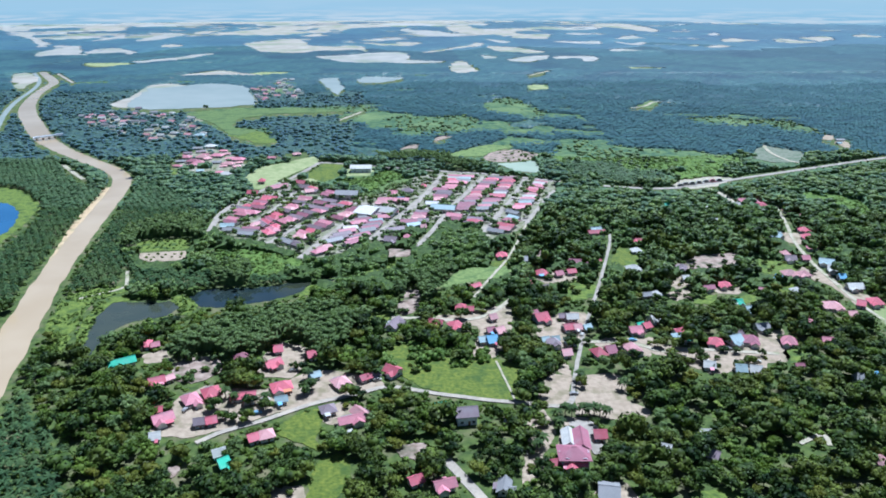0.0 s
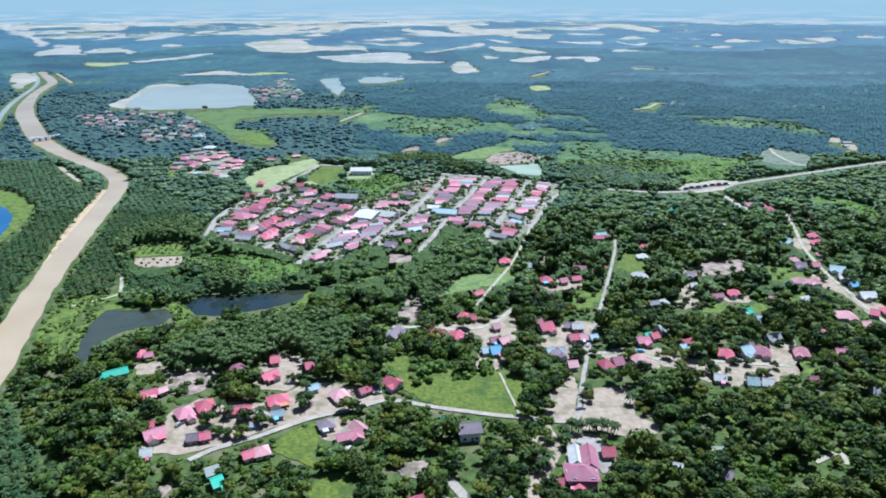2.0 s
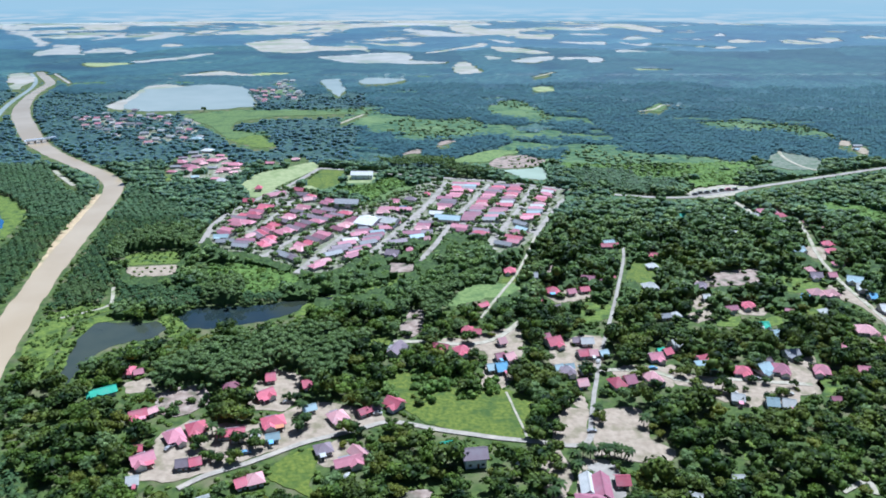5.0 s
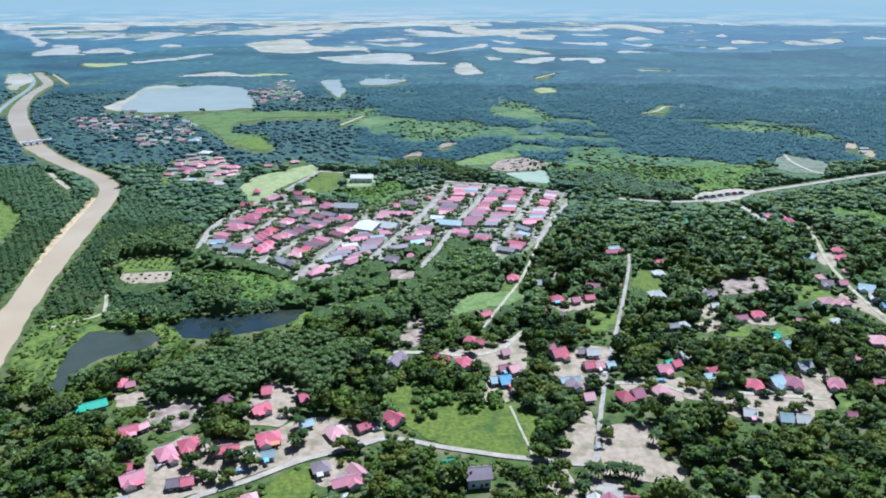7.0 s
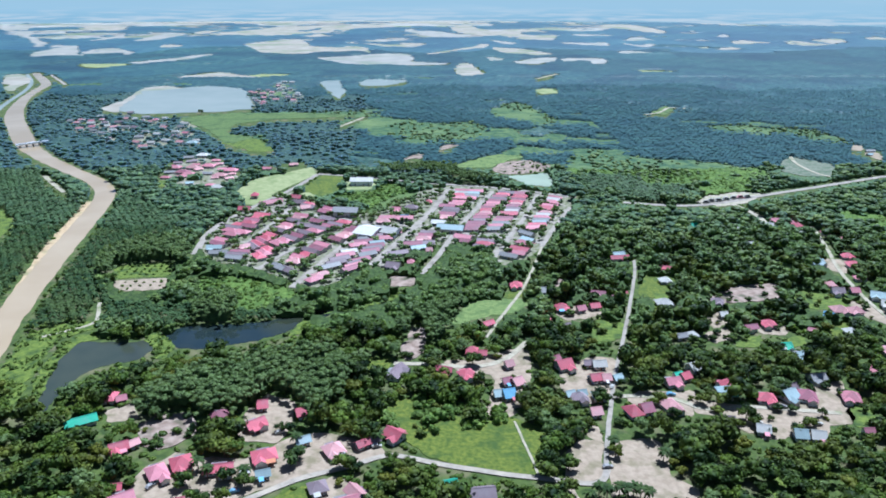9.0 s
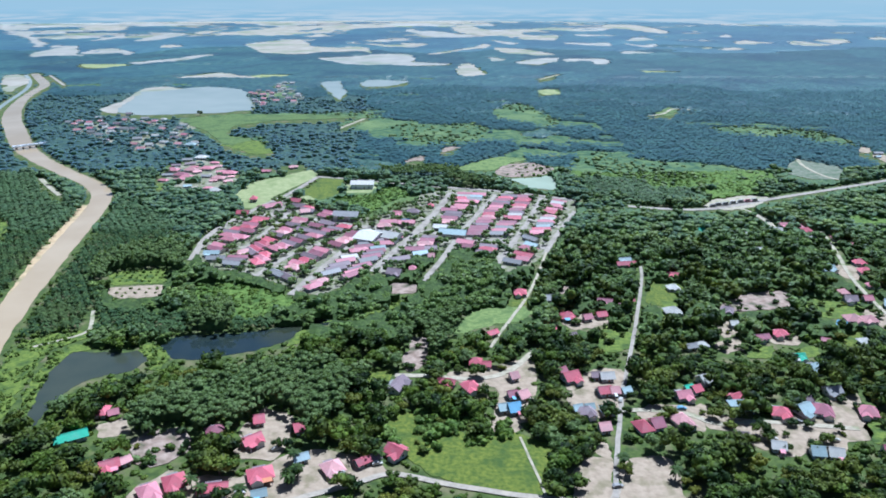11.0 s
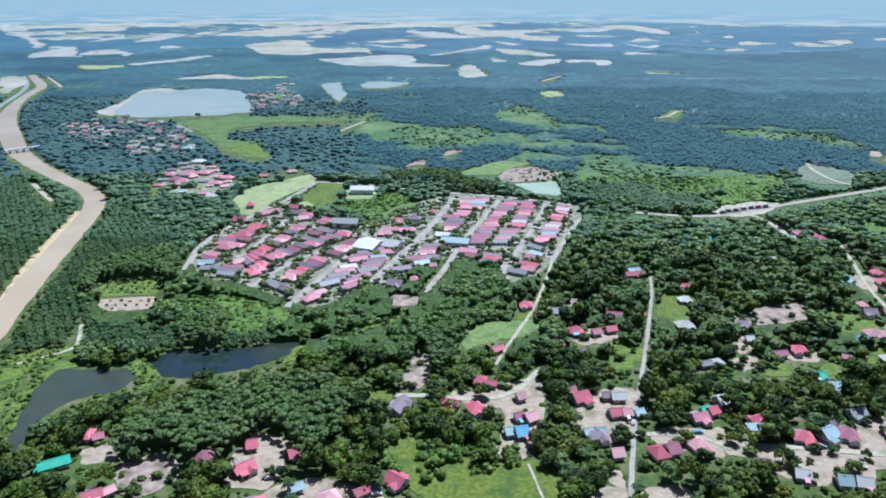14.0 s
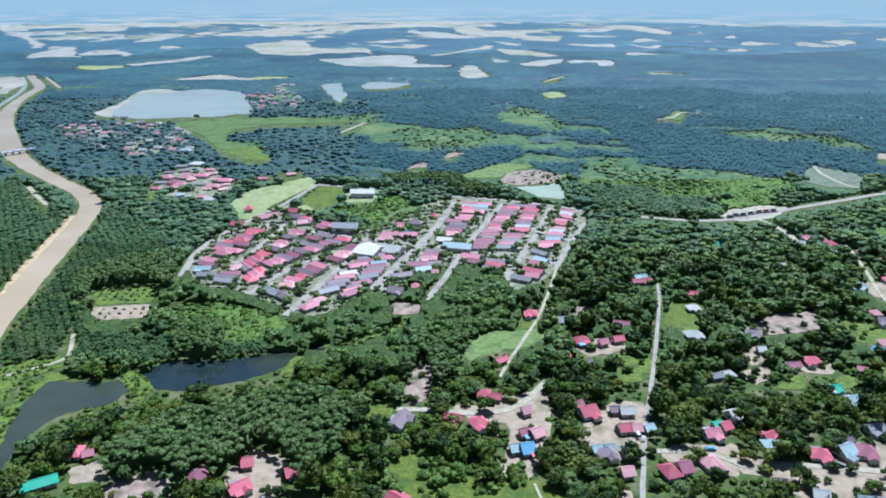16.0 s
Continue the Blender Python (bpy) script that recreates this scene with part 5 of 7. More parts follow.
def bridge():
    a, b = np.array([(-484, 944)][0]), np.array([(-460, 968)][0])
    a = a - (b - a) * 0.1
    length = float(np.hypot(*(b - a)))
    root = new("bridge")
    root.matrix_basis = Matrix.Translation((*a, 0)) @ pose(0, 0, 0, 0, 0, math.degrees(math.atan2(b[1] - a[1], b[0] - a[0])))
    bm = bmesh.new()
    box(bm, 0, -3, 3.0, length, 3, 3.8)
    part("deck", bm, M_white, root)
    for s in (-1, 1):
        bm = bmesh.new()
        box(bm, 0, s * 2.9 - 0.12, 3.8, length, s * 2.9 + 0.12, 4.7)
        part("railing", bm, M_white, root)
    for k in range(5):
        bm = bmesh.new()
        box(bm, length * (k + 0.5) / 5 - 0.6, -2.2, 0, length * (k + 0.5) / 5 + 0.6, 2.2, 3.0, 0.1)
        part("pier", bm, M_lane, root)
    tagged(root, "pale concrete beam bridge over the brown river", "bridge")


bridge()

# ---- vehicles ----
def car(x, y, rot, tint, long=4.3, label="", tall=1.45, z=0.35):
    root = new("car")
    root.matrix_basis = pose(x, y, z, 0, 0, rot)
    bm = bmesh.new()
    side = [(-long / 2, 0.3), (long / 2, 0.3), (long / 2, 0.75), (long * 0.28, 0.9), (long * 0.12, tall), (-long * 0.3, tall), (-long * 0.46, 0.95), (-long / 2, 0.9)]
    n = len(side)
    solid(bm, [(a, s * 0.85, b) for s in (-1, 1) for a, b in side], [tuple(range(n)), tuple(range(2 * n - 1, n - 1, -1))] + [(i, i + n, (i + 1) % n + n, (i + 1) % n) for i in range(n)])
    bmesh.ops.recalc_face_normals(bm, faces=bm.faces)
    part("body", bm, M_roof[tint], root)
    bm = bmesh.new()
    box(bm, -long * 0.3, -0.87, 0.95, long * 0.14, 0.87, tall - 0.12, 0.05)
    part("side_glass", bm, M_glass, root)
    bm = bmesh.new()
    solid(bm, [(long * 0.275, -0.75, 0.93), (long * 0.275, 0.75, 0.93), (long * 0.135, 0.72, tall - 0.03), (long * 0.135, -0.72, tall - 0.03)], [(0, 1, 2, 3)])
    part("windscreen", bm, M_glass, root)
    for a in (-0.3, 0.3):
        for s in (-1, 1):
            bm = bmesh.new()
            bmesh.ops.create_cone(bm, cap_ends=True, segments=12, radius1=0.32, radius2=0.32, depth=0.22, matrix=pose(a * long, s * 0.78, 0.32, 90))
            wheel = part("wheel", bm, M_tyre, root, "black rubber tyre")
            bm = bmesh.new()
            bmesh.ops.create_cone(bm, cap_ends=True, segments=8, radius1=0.19, radius2=0.19, depth=0.24, matrix=pose(a * long, s * 0.78, 0.32, 90))
            part("rim", bm, M_rim, wheel)
    return tagged(root, label or f"{WORDS[tint]} parked car on sandy ground", "car", "parked cars")


car(74.0, 301.9, 10, "grey")
car(40.3, 279.8, 30, "white")
car(-70.7, 301.6, 0, "white")
car(-105.0, 294.0, 60, "grey")
car(-62.0, 329.4, 20, "white")
car(-19.6, 318.4, 10, "white")
car(47.5, 367.7, 0, "white")
car(91.2, 364.8, 70, "white")
car(83.4, 373.7, 10, "grey")
car(165.5, 344.6, 0, "grey")
car(148.3, 331.3, 30, "white")
car(174.4, 330.5, 0, "white")
car(117.4, 356.9, 0, "blue")
car(-72.3, 290.0, 20, "blue")
car(-29.0, 273.3, 60, "white")
car(263.6, 691.5, 5, "white", long=9, tall=3.0, label="white truck parked in a lay-by")
car(270.6, 693.3, 5, "white", long=9, tall=3.0, label="white truck parked in a lay-by")
car(279.0, 697.2, 5, "white", long=9, tall=3.0, label="white truck parked in a lay-by")
car(287.5, 701.0, 8, "white", long=9, tall=3.0, label="white truck parked in a lay-by")
car(294.7, 702.9, 8, "rose", long=9, tall=3.0, label="rose truck parked in a lay-by")
car(301.9, 704.8, 8, "white", long=9, tall=3.0, label="white truck parked in a lay-by")
car(256.9, 687.7, 5, "grey", long=7, tall=2.6, label="grey truck parked in a lay-by")

# ---- trees ----
def ico():
    t = (1 + 5 ** 0.5) / 2
    v = np.array([(-1, t, 0), (1, t, 0), (-1, -t, 0), (1, -t, 0), (0, -1, t), (0, 1, t), (0, -1, -t), (0, 1, -t), (t, 0, -1), (t, 0, 1), (-t, 0, -1), (-t, 0, 1)], float)
    f = np.array([(0, 11, 5), (0, 5, 1), (0, 1, 7), (0, 7, 10), (0, 10, 11), (1, 5, 9), (5, 11, 4), (11, 10, 2), (10, 7, 6), (7, 1, 8), (3, 9, 4), (3, 4, 2), (3, 2, 6), (3, 6, 8), (3, 8, 9), (4, 9, 5), (2, 4, 11), (6, 2, 10), (8, 6, 7), (9, 8, 1)])
    return v / np.linalg.norm(v[0]), f


ICO_V, ICO_F = ico()


def crown(seed, radius, height, base, cards, size, lobes=7, core=0.72, flat=0.75):
    """Leaf clumps as small irregular blades over several lobes, with a dense heart."""
    r = np.random.default_rng(seed)
    V, F, n = [], [], 0
    ang = r.uniform(0, 6.28, lobes) + np.arange(lobes) * 2.4
    rad = radius * 0.62 * np.sqrt(r.uniform(0.05, 1, lobes))
    c = np.stack([rad * np.cos(ang), rad * np.sin(ang), base + height * r.uniform(0.35, 0.72, lobes)], 1)
    s = radius * r.uniform(0.38, 0.58, lobes)
    for i in range(lobes):
        v = ICO_V * s[i] * core * (1, 1, flat) * r.uniform(0.75, 1.2, (12, 1)) + c[i]
        V.append(v), F.append(ICO_F + n)
        n += 12
    k = r.integers(0, lobes, cards)
    d = r.normal(size=(cards, 3))
    d[:, 2] = np.where(d[:, 2] < -0.3, -d[:, 2], d[:, 2])
    d /= np.linalg.norm(d, axis=1)[:, None]
    p = c[k] + d * (s[k] * r.uniform(0.75, 1.08, cards))[:, None] * (1, 1, flat)
    nrm = d + r.normal(scale=0.55, size=(cards, 3)) + (0, 0, 0.35)
    nrm /= np.linalg.norm(nrm, axis=1)[:, None]
    u = np.cross(nrm, r.normal(size=(cards, 3)))
    u /= np.linalg.norm(u, axis=1)[:, None]
    w = np.cross(nrm, u)
    a, b = size * r.uniform(0.6, 1.25, (cards, 1)), size * r.uniform(0.4, 0.8, (cards, 1))
    q = np.stack([p - u * a, p + w * b * 0.9 - u * a * 0.1, p + u * a - nrm * size * 0.25, p - w * b], 1).reshape(-1, 3)
    V.append(q)
    i = np.arange(cards)[:, None] * 4 + n
    F.append(np.concatenate([i + (0, 1, 2), i + (0, 2, 3)]))
    return np.vstack(V), np.vstack(F)


def frond_star(seed, fronds, length, base, width, segs=3, lift=0.9):
    """A palm's head: arching fronds from one point."""
    r = np.random.default_rng(seed)
    V, F, n = [], [], 0
    for i in range(fronds):
        az, up = 6.283 * i / fronds * 2.618 + r.uniform(-0.2, 0.2), r.uniform(0.0, 1.1) * lift
        L = length * r.uniform(0.85, 1.1)
        side = np.array((-math.sin(az), math.cos(az), 0)) * width / 2
        pts = []
        for k in range(segs + 1):
            f = k / segs
            h, z = L * f * math.cos(up * (1 - 0.5 * f)), L * (math.sin(up) * f - 0.75 * f * f * (0.5 + 0.5 * math.cos(up)))
            w = (0.35 + 1.0 * math.sin(math.pi * min(1, f * 0.85 + 0.1)))
            c = np.array((h * math.cos(az), h * math.sin(az), base + z))
            pts += [c + side * w, c - side * w + (0, 0, -0.12 * width)]
        V.append(np.array(pts))
        for k in range(segs):
            j = n + 2 * k
            F += [(j, j + 1, j + 3), (j, j + 3, j + 2)]
        n += len(pts)
    return np.vstack(V), np.array(F)


def mesh_of(name, V, F, mat):
    me = bpy.data.meshes.new(name)
    me.vertices.add(len(V))
    me.vertices.foreach_set("co", np.ascontiguousarray(V, np.float32).ravel())
    me.loops.add(F.size)
    me.loops.foreach_set("vertex_index", np.ascontiguousarray(F, np.int32).ravel())
    me.polygons.add(len(F))
    me.polygons.foreach_set("loop_start", np.arange(len(F), dtype=np.int32) * 3)
    me.update(calc_edges=True)
    me.materials.append(mat)
    return me


def spread_out(templates, pts, lo=0.75, hi=1.25, seed=1, tall=0.15):
    """One big mesh: a template at each point, turned and sized at random."""
    r = np.random.default_rng(seed)
    V, F, n = [], [], 0
    kind = r.integers(0, len(templates), len(pts))
    for k, (v, f) in enumerate(templates):
        p = pts[kind == k]
        m = len(p)
        if not m:
            continue
        a, s, h = r.uniform(0, 6.283, m), lo + (hi - lo) * r.random(m) ** 1.5, r.uniform(1 - tall, 1 + tall, m)
        c, d = np.cos(a)[:, None], np.sin(a)[:, None]
        x = (v[:, 0] * c - v[:, 1] * d) * s[:, None] + p[:, :1]
        y = (v[:, 0] * d + v[:, 1] * c) * s[:, None] + p[:, 1:2]
        z = v[:, 2] * (s * h)[:, None]
        V.append(np.stack([x, y, z], 2).reshape(-1, 3))
        F.append((f[None] + (np.arange(m) * len(v))[:, None, None]).reshape(-1, 3) + n)
        n += m * len(v)
    return np.vstack(V), np.vstack(F)


def stuff(name, templates, pts, mat, label, category, **kw):
    if len(pts):
        tagged(new(name, mesh_of(name, *spread_out(templates, pts, **kw), mat)), label, category, kind="stuff")


def trunk_bm(seed, height, radius, reach):
    r = np.random.default_rng(seed)
    bm = bmesh.new()
    bmesh.ops.create_cone(bm, cap_ends=True, segments=7, radius1=radius, radius2=radius * 0.55, depth=height, matrix=Matrix.Translation((0, 0, height / 2)))
    for i in range(4):
        az = i * 1.6 + r.uniform(-0.4, 0.4)
        tip = Vector((math.cos(az) * reach, math.sin(az) * reach, height + reach * r.uniform(0.5, 1.0)))
        base = Vector((0, 0, height * r.uniform(0.7, 0.95)))
        d = tip - base
        bmesh.ops.create_cone(bm, cap_ends=True, segments=5, radius1=radius * 0.45, radius2=radius * 0.15, depth=d.length, matrix=Matrix.Translation((base + tip) / 2) @ d.to_track_quat('Z', 'Y').to_matrix().to_4x4())
    return bm


WEDGE = 0.66


def free(x, y, margin=0.0, houses=True, tall=8.0):
    """Where trees of that height may grow: off roads, yards and water, and where they don't hide these from the camera.
    """
    ok = np.abs(x) < WEDGE * (0.943 * y + 60) + 30
    for up in (0.0, 0.5 * tall, tall):
        k = 181.0 / (181.0 - up)
        px, py = x * k, 45 + (y - 45) * k
        for p in KEEP_OUT:
            ok &= ~inside(p, px, py)
        for p, r in KEEP_LINES:
            ok &= off_line(p, (r + margin) if not up else np.maximum(1.5, r - 1.0), px, py)
        if houses:
            for hx, hy, r in HOUSES:
                s = r + margin if not up else r * 0.8
                ky = 45 + (hy - 45) * 1.017 if up else hy
                ok &= (px - hx * (1.017 if up else 1)) ** 2 + (py - ky) ** 2 > s * s
    return ok


def grid_points(x0, x1, y0, y1, step, jitter, seed, hexed=False):
    r = np.random.default_rng(seed)
    xs, ys = np.meshgrid(np.arange(x0, x1, step), np.arange(y0, y1, step * (0.866 if hexed else 1)))
    if hexed:
        xs[1::2] += step / 2
    x = xs.ravel() + r.uniform(-jitter, jitter, xs.size) * step
    y = ys.ravel() + r.uniform(-jitter, jitter, xs.size) * step
    k = np.abs(x) < WEDGE * (0.943 * y + 60) + 40
    return x[k], y[k]


def pts_in(outlines, x, y):
    r = np.zeros(len(x), bool)
    for o in outlines:
        r |= inside(smooth_line(o, 2, True), x, y)
    return r


# what grows where: outlines of each kind of land
RUBBER, PALMS, SCRUB, DARK = [], [], [], []
RUBBER.append([(-127.0, 364.9), (-108.2, 378.7), (-73.4, 394.6), (-53.7, 405.4), (-35.2, 383.3), (-35.0, 355.0), (-48.5, 334.9), (-71.5, 338.5), (-97.0, 334.0), (-122.8, 332.7), (-132.1, 336.7)])
RUBBER.append([(-222.8, 532.2), (-207.3, 588.2), (-172.6, 573.0), (-156.6, 539.3), (-177.0, 514.8), (-208.0, 506.0)])
RUBBER.append([(-140.3, 459.5), (-118.3, 482.7), (-103.9, 437.5), (-123.1, 428.0)])
RUBBER.append([(-18.8, 422.8), (1.6, 449.5), (26.1, 471.9), (29.2, 428.3), (3.9, 404.2)])
RUBBER.append([(121, 1039), (169, 1105), (202, 1047), (153, 1002)])
RUBBER.append([(-56, 872), (-18, 843), (30, 828), (72, 768), (132, 734), (60, 757), (-29, 813), (-78, 846), (-95, 888)])
PALMS.append([(-216.9, 306.3), (-190.8, 310.6), (-160.8, 282.8), (-141.9, 255.2), (-127.8, 226.2), (-119.1, 203.3), (-162.7, 204.7)])
PALMS.append([(-627, 881), (-461, 892), (-355, 781), (-292.4, 683.5), (-266.1, 531.1), (-235.4, 404.2), (-301.0, 390.5)])
PALMS.append([(-248.2, 450.6), (-265.5, 543.9), (-263.6, 614.3), (-283, 766), (-171.6, 587.2), (-233.1, 553.9), (-215.1, 504.7), (-169.3, 449.0), (-187.5, 436.0), (-212.7, 417.9)])
PALMS.append([(-193.9, 471.4), (-134.1, 462.7), (-78.6, 450.8), (-82.7, 440.6), (-134.1, 433.6), (-174.2, 439.0)])
PALMS.append([(-5, 860), (45, 930), (114, 909), (39, 811)])
PALMS.append([(160, 764), (198, 785), (228, 750), (258, 729), (251.5, 696.3), (194.3, 691.4), (160, 719)])
SCRUB.append([(342.5, 650.4), (384.8, 661.0), (397.8, 605.9), (382.1, 571.2), (361.3, 600.2)])
SCRUB.append([(250, 715), (286, 738), (334, 727), (293.3, 696.4)])
SCRUB.append([(-151.6, 519.9), (-94.6, 500.8), (-70.2, 475.6), (-108.5, 447.1), (-138.7, 476.9)])
SCRUB.append([(-11.5, 348.2), (6.5, 354.2), (23.1, 328.4), (17.1, 319.9)])
SCRUB.append([(-347, 1179), (-287, 1223), (-199, 1218), (-131, 1232), (-59, 1201), (-49, 1164), (-156, 1159), (-260, 1179), (-277, 1113), (-276, 1049), (-228, 1035), (-190, 989), (-181, 906), (-217, 955), (-251, 981), (-278, 1030), (-313, 1102)])
SCRUB.append([(-124, 1092), (-91, 1166), (-40, 1149), (41, 1098), (80, 1096), (90, 1032), (49, 953), (-35, 992), (-66, 1040), (-114, 1075)])
SCRUB.append([(-98, 1259), (-52, 1250), (-59, 1211), (-90, 1213)])
SCRUB.append([(181, 890), (229, 903), (272, 872), (324, 842), (372, 826), (357, 756), (313, 732), (258, 729), (220, 761), (187, 785), (145, 776)])
SCRUB.append([(378, 1060), (438, 1092), (495, 1076), (538, 1052), (543, 992), (538, 945), (515, 967), (481, 1014), (422, 1017)])
SCRUB.append([(151, 1327), (191, 1244), (202, 1113), (154, 1115), (102, 1167)])
SCRUB.append([(-94.4, 696.0), (-78, 732), (-57, 732), (-27, 761), (-3, 729), (-5, 710), (-24.9, 693.1), (-33.6, 668.1), (-51.5, 652.8), (-82.4, 678.3)])
SCRUB.append([(141, 811), (166, 822), (180, 830), (161, 798), (142, 787)])
SCRUB.append([(354.7, 660.7), (369.0, 660.1), (377.6, 635.8), (364.4, 613.9), (355.6, 636.6)])
DARK.append([(-262, 1069), (-255, 1159), (-207, 1167), (-151, 1121), (-98, 1061), (-34, 982), (-13, 930), (-39, 915), (-101, 950), (-124, 919), (-169, 953), (-204, 1026)])
DARK.append([(0, 861), (14, 913), (56, 967), (97, 958), (124, 950), (84, 895), (50, 867), (31, 841)])

# leaf crowns at three finenesses
BROAD = [crown(10 + i, 4.2 + 0.5 * (i % 3), 7.0, 0.5, 165, 0.7, lobes=6, core=0.82) for i in range(5)]
BROAD_MID = [crown(30 + i, 4.8, 7.0, 1.0, 60, 1.2, lobes=4, core=0.95) for i in range(4)]
BROAD_FAR = [crown(40 + i, 5.0, 4.6, 0.5, 3, 1.6, lobes=1, core=1.75, flat=0.5) for i in range(4)]
BROAD_BACK = [crown(45 + i, 4.8, 5.2, 1.6, 24, 1.35, lobes=3, core=1.2, flat=0.5) for i in range(4)]
RUBBER_T = [crown(50 + i, 3.0, 2.4, 7.6, 34, 0.62, lobes=2, core=0.95, flat=0.5) for i in range(4)]
BUSH = [crown(60 + i, 2.1, 2.2, -0.4, 20, 0.8, lobes=2, core=1.05) for i in range(4)]
BUSH_LOW = [crown(64 + i, 2.3, 1.7, -0.2, 18, 0.75, lobes=1, core=1.5, flat=0.42) for i in range(4)]
PALM = [frond_star(70 + i, 18, 3.2, 4.0, 0.7, 3) for i in range(4)]
PALM_MID = [frond_star(80 + i, 10, 3.6, 4.0, 1.5, 2) for i in range(3)]

NEAR, MID, FAR, END = 430, 820, 1700, 4650


def zones(x, y):
    reach = np.clip((y - 500) / 16, 0, 9)
    x = x + reach * 4 * (fbm(x, y, 70, 61) - 0.5)
    y = y + reach * 5 * (fbm(x, y, 70, 71) - 0.5)
    x, y = x + reach * 3 * (fbm(x, y, 22, 63) - 0.5), y + reach * 8 * (fbm(x, y, 30, 73) - 0.5)
    rub, palm, scr = pts_in(RUBBER, x, y), pts_in(PALMS, x, y), pts_in(SCRUB, x, y)
    return rub, palm & ~rub, scr & ~rub & ~palm


# near woods: the closest broadleaf trees stand singly, the rest as woodland
x, y = grid_points(-300, 330, 165, NEAR, 6.2, 0.45, 11)
keep = free(x, y, 0.8)
x, y = x[keep], y[keep]
rub, palm, scr = zones(x, y)
thin = np.array([noise.noise(Vector((a / 38, b / 38, 9.0))) for a, b in zip(x, y)])
wood = ~rub & ~palm & ~scr & (thin > np.where(x < 40, -0.36, -0.5))
wx, wy = x[wood], y[wood]
order = np.argsort(wy + 0.25 * np.abs(wx) + np.where(wy < 215, 500, 0))
single, rest = order[:190], order[190:]
singles = []
for i in range(5):
    tree = new("broadleaf_tree")
    part("trunk", trunk_bm(i, 3.2, 0.28, 2.0), M_bark, tree)
    leaves = new("crown", mesh_of("crown", *BROAD[i], M_leaf2 if i == 3 else M_leaf))
    leaves.parent = tree
    tagged(tree, "broadleaf tree with a yellowing olive crown" if i == 3 else "tall broadleaf tree with a dense dark green crown", "tree", "village trees")
    singles.append(tree)
tr = np.random.default_rng(5)
for n, k in enumerate(single):
    s = tr.uniform(0.55, 1.2)
    m = pose(wx[k], wy[k], 0, 0, 0, tr.uniform(0, 360)) @ Matrix.Diagonal((s, s, s * tr.uniform(0.9, 1.15), 1))
    if n < 5:
        singles[n].matrix_basis = m
    else:
        j = int(tr.choice([0, 1, 2, 4, 0, 1, 2, 4, 3]))
        o = copy_thing(singles[j], m)
        o.matrix_basis = m
near_pts = np.stack([wx[rest], wy[rest]], 1)
lot = tr.random(len(near_pts))
pick = np.where(lot > 0.91, 3, np.where(lot < 0.15, 1, np.where(lot < np.where(near_pts[:, 0] < 45, 0.58, 0.30), 2, 0)))
stuff("village_woodland", BROAD, near_pts[pick == 0], M_leaf, "dense dark green broadleaf woodland round the village", "woodland", lo=0.6, hi=1.6, seed=2, tall=0.3)
stuff("yellowing_woodland", BROAD, near_pts[pick == 1], M_leaf2, "olive yellow broadleaf trees scattered in the woodland", "woodland", lo=0.5, hi=1.0, seed=3)
stuff("light_woodland", BROAD, near_pts[pick == 2], M_light, "lighter green broadleaf trees among the darker woodland", "woodland", lo=0.45, hi=1.15, seed=41)
stuff("greyish_woodland", BROAD, near_pts[pick == 3], M_rubber, "pale grey-green broadleaf trees among the darker woodland", "woodland", lo=0.5, hi=1.2, seed=42)
ux, uy = grid_points(-300, 330, 165, 520, 5.0, 0.5, 12)
k = free(ux, uy, 0.6, tall=2.0) & (tr.random(len(ux)) < np.where(ux > 70, 0.3, 0.6))
under = np.stack([ux[k], uy[k]], 1)
stuff("undergrowth", BUSH, under, M_scrub, "light green bushes between the trees", "bushes", lo=0.5, hi=1.2, seed=4)

gap = ~rub & ~palm & ~scr & ~wood
gx, gy = np.repeat(x[gap], 6), np.repeat(y[gap], 6)
stuff("thicket", BUSH, np.stack([gx + tr.uniform(-3.2, 3.2, len(gx)), gy + tr.uniform(-3.2, 3.2, len(gy))], 1), M_light, "bright green thicket in openings of the woodland", "bushes", lo=0.5, hi=1.5, seed=48)

# shrubs on banks, verges and the strips kept treeless for the camera's view
sx, sy = grid_points(-420, 420, 200, 800, 3.7, 0.5, 33)
k = free(sx, sy, 0.4, tall=1.5)
sx, sy = sx[k], sy[k]
k = ~free(sx, sy, 0.8) & (tr.random(len(sx)) < 0.9)
stuff("bank_shrubs", BUSH_LOW, np.stack([sx[k], sy[k]], 1), M_scrub, "light green shrubs and tall grass along banks and verges", "bushes", lo=0.45, hi=1.3, seed=34)
BANKS = [[(-176.3, 349.7), (-184.1, 362.2), (-192.5, 387.5), (-195.2, 411.2), (-192.4, 428.7), (-179.4, 428.5), (-176.7, 422.4), (-186.8, 419.6), (-187.4, 399.1), (-183.0, 373.1)], [(-152.4, 421.9), (-150.8, 437.3), (-143.9, 427.8), (-132.3, 412.8), (-133.9, 399.1), (-138.5, 399.2), (-145.4, 413.0)], [(-60.8, 453.6), (-46.0, 460.5), (-30.8, 470.6), (-11.7, 487.5), (-9.6, 484.2), (-24.2, 468.2), (-42.4, 456.1)], [(-211.9, 385.5), (-220.0, 429.3), (-208.9, 441.7), (-190.3, 446.6), (-181.3, 439.8), (-199.6, 422.8), (-196.5, 395.2), (-186.8, 349.9)]]
gx, gy = grid_points(-320, 60, 330, 560, 2.3, 0.5, 37)
k = pts_in(BANKS, gx, gy) & (fbm(gx, gy, 11, 39) > 0.40)
stuff("reed_clumps", BUSH, np.stack([gx[k], gy[k]], 1), M_scrub, "tall green reeds and shrubs on the pond bank", "bushes", lo=0.25, hi=0.8, seed=38)
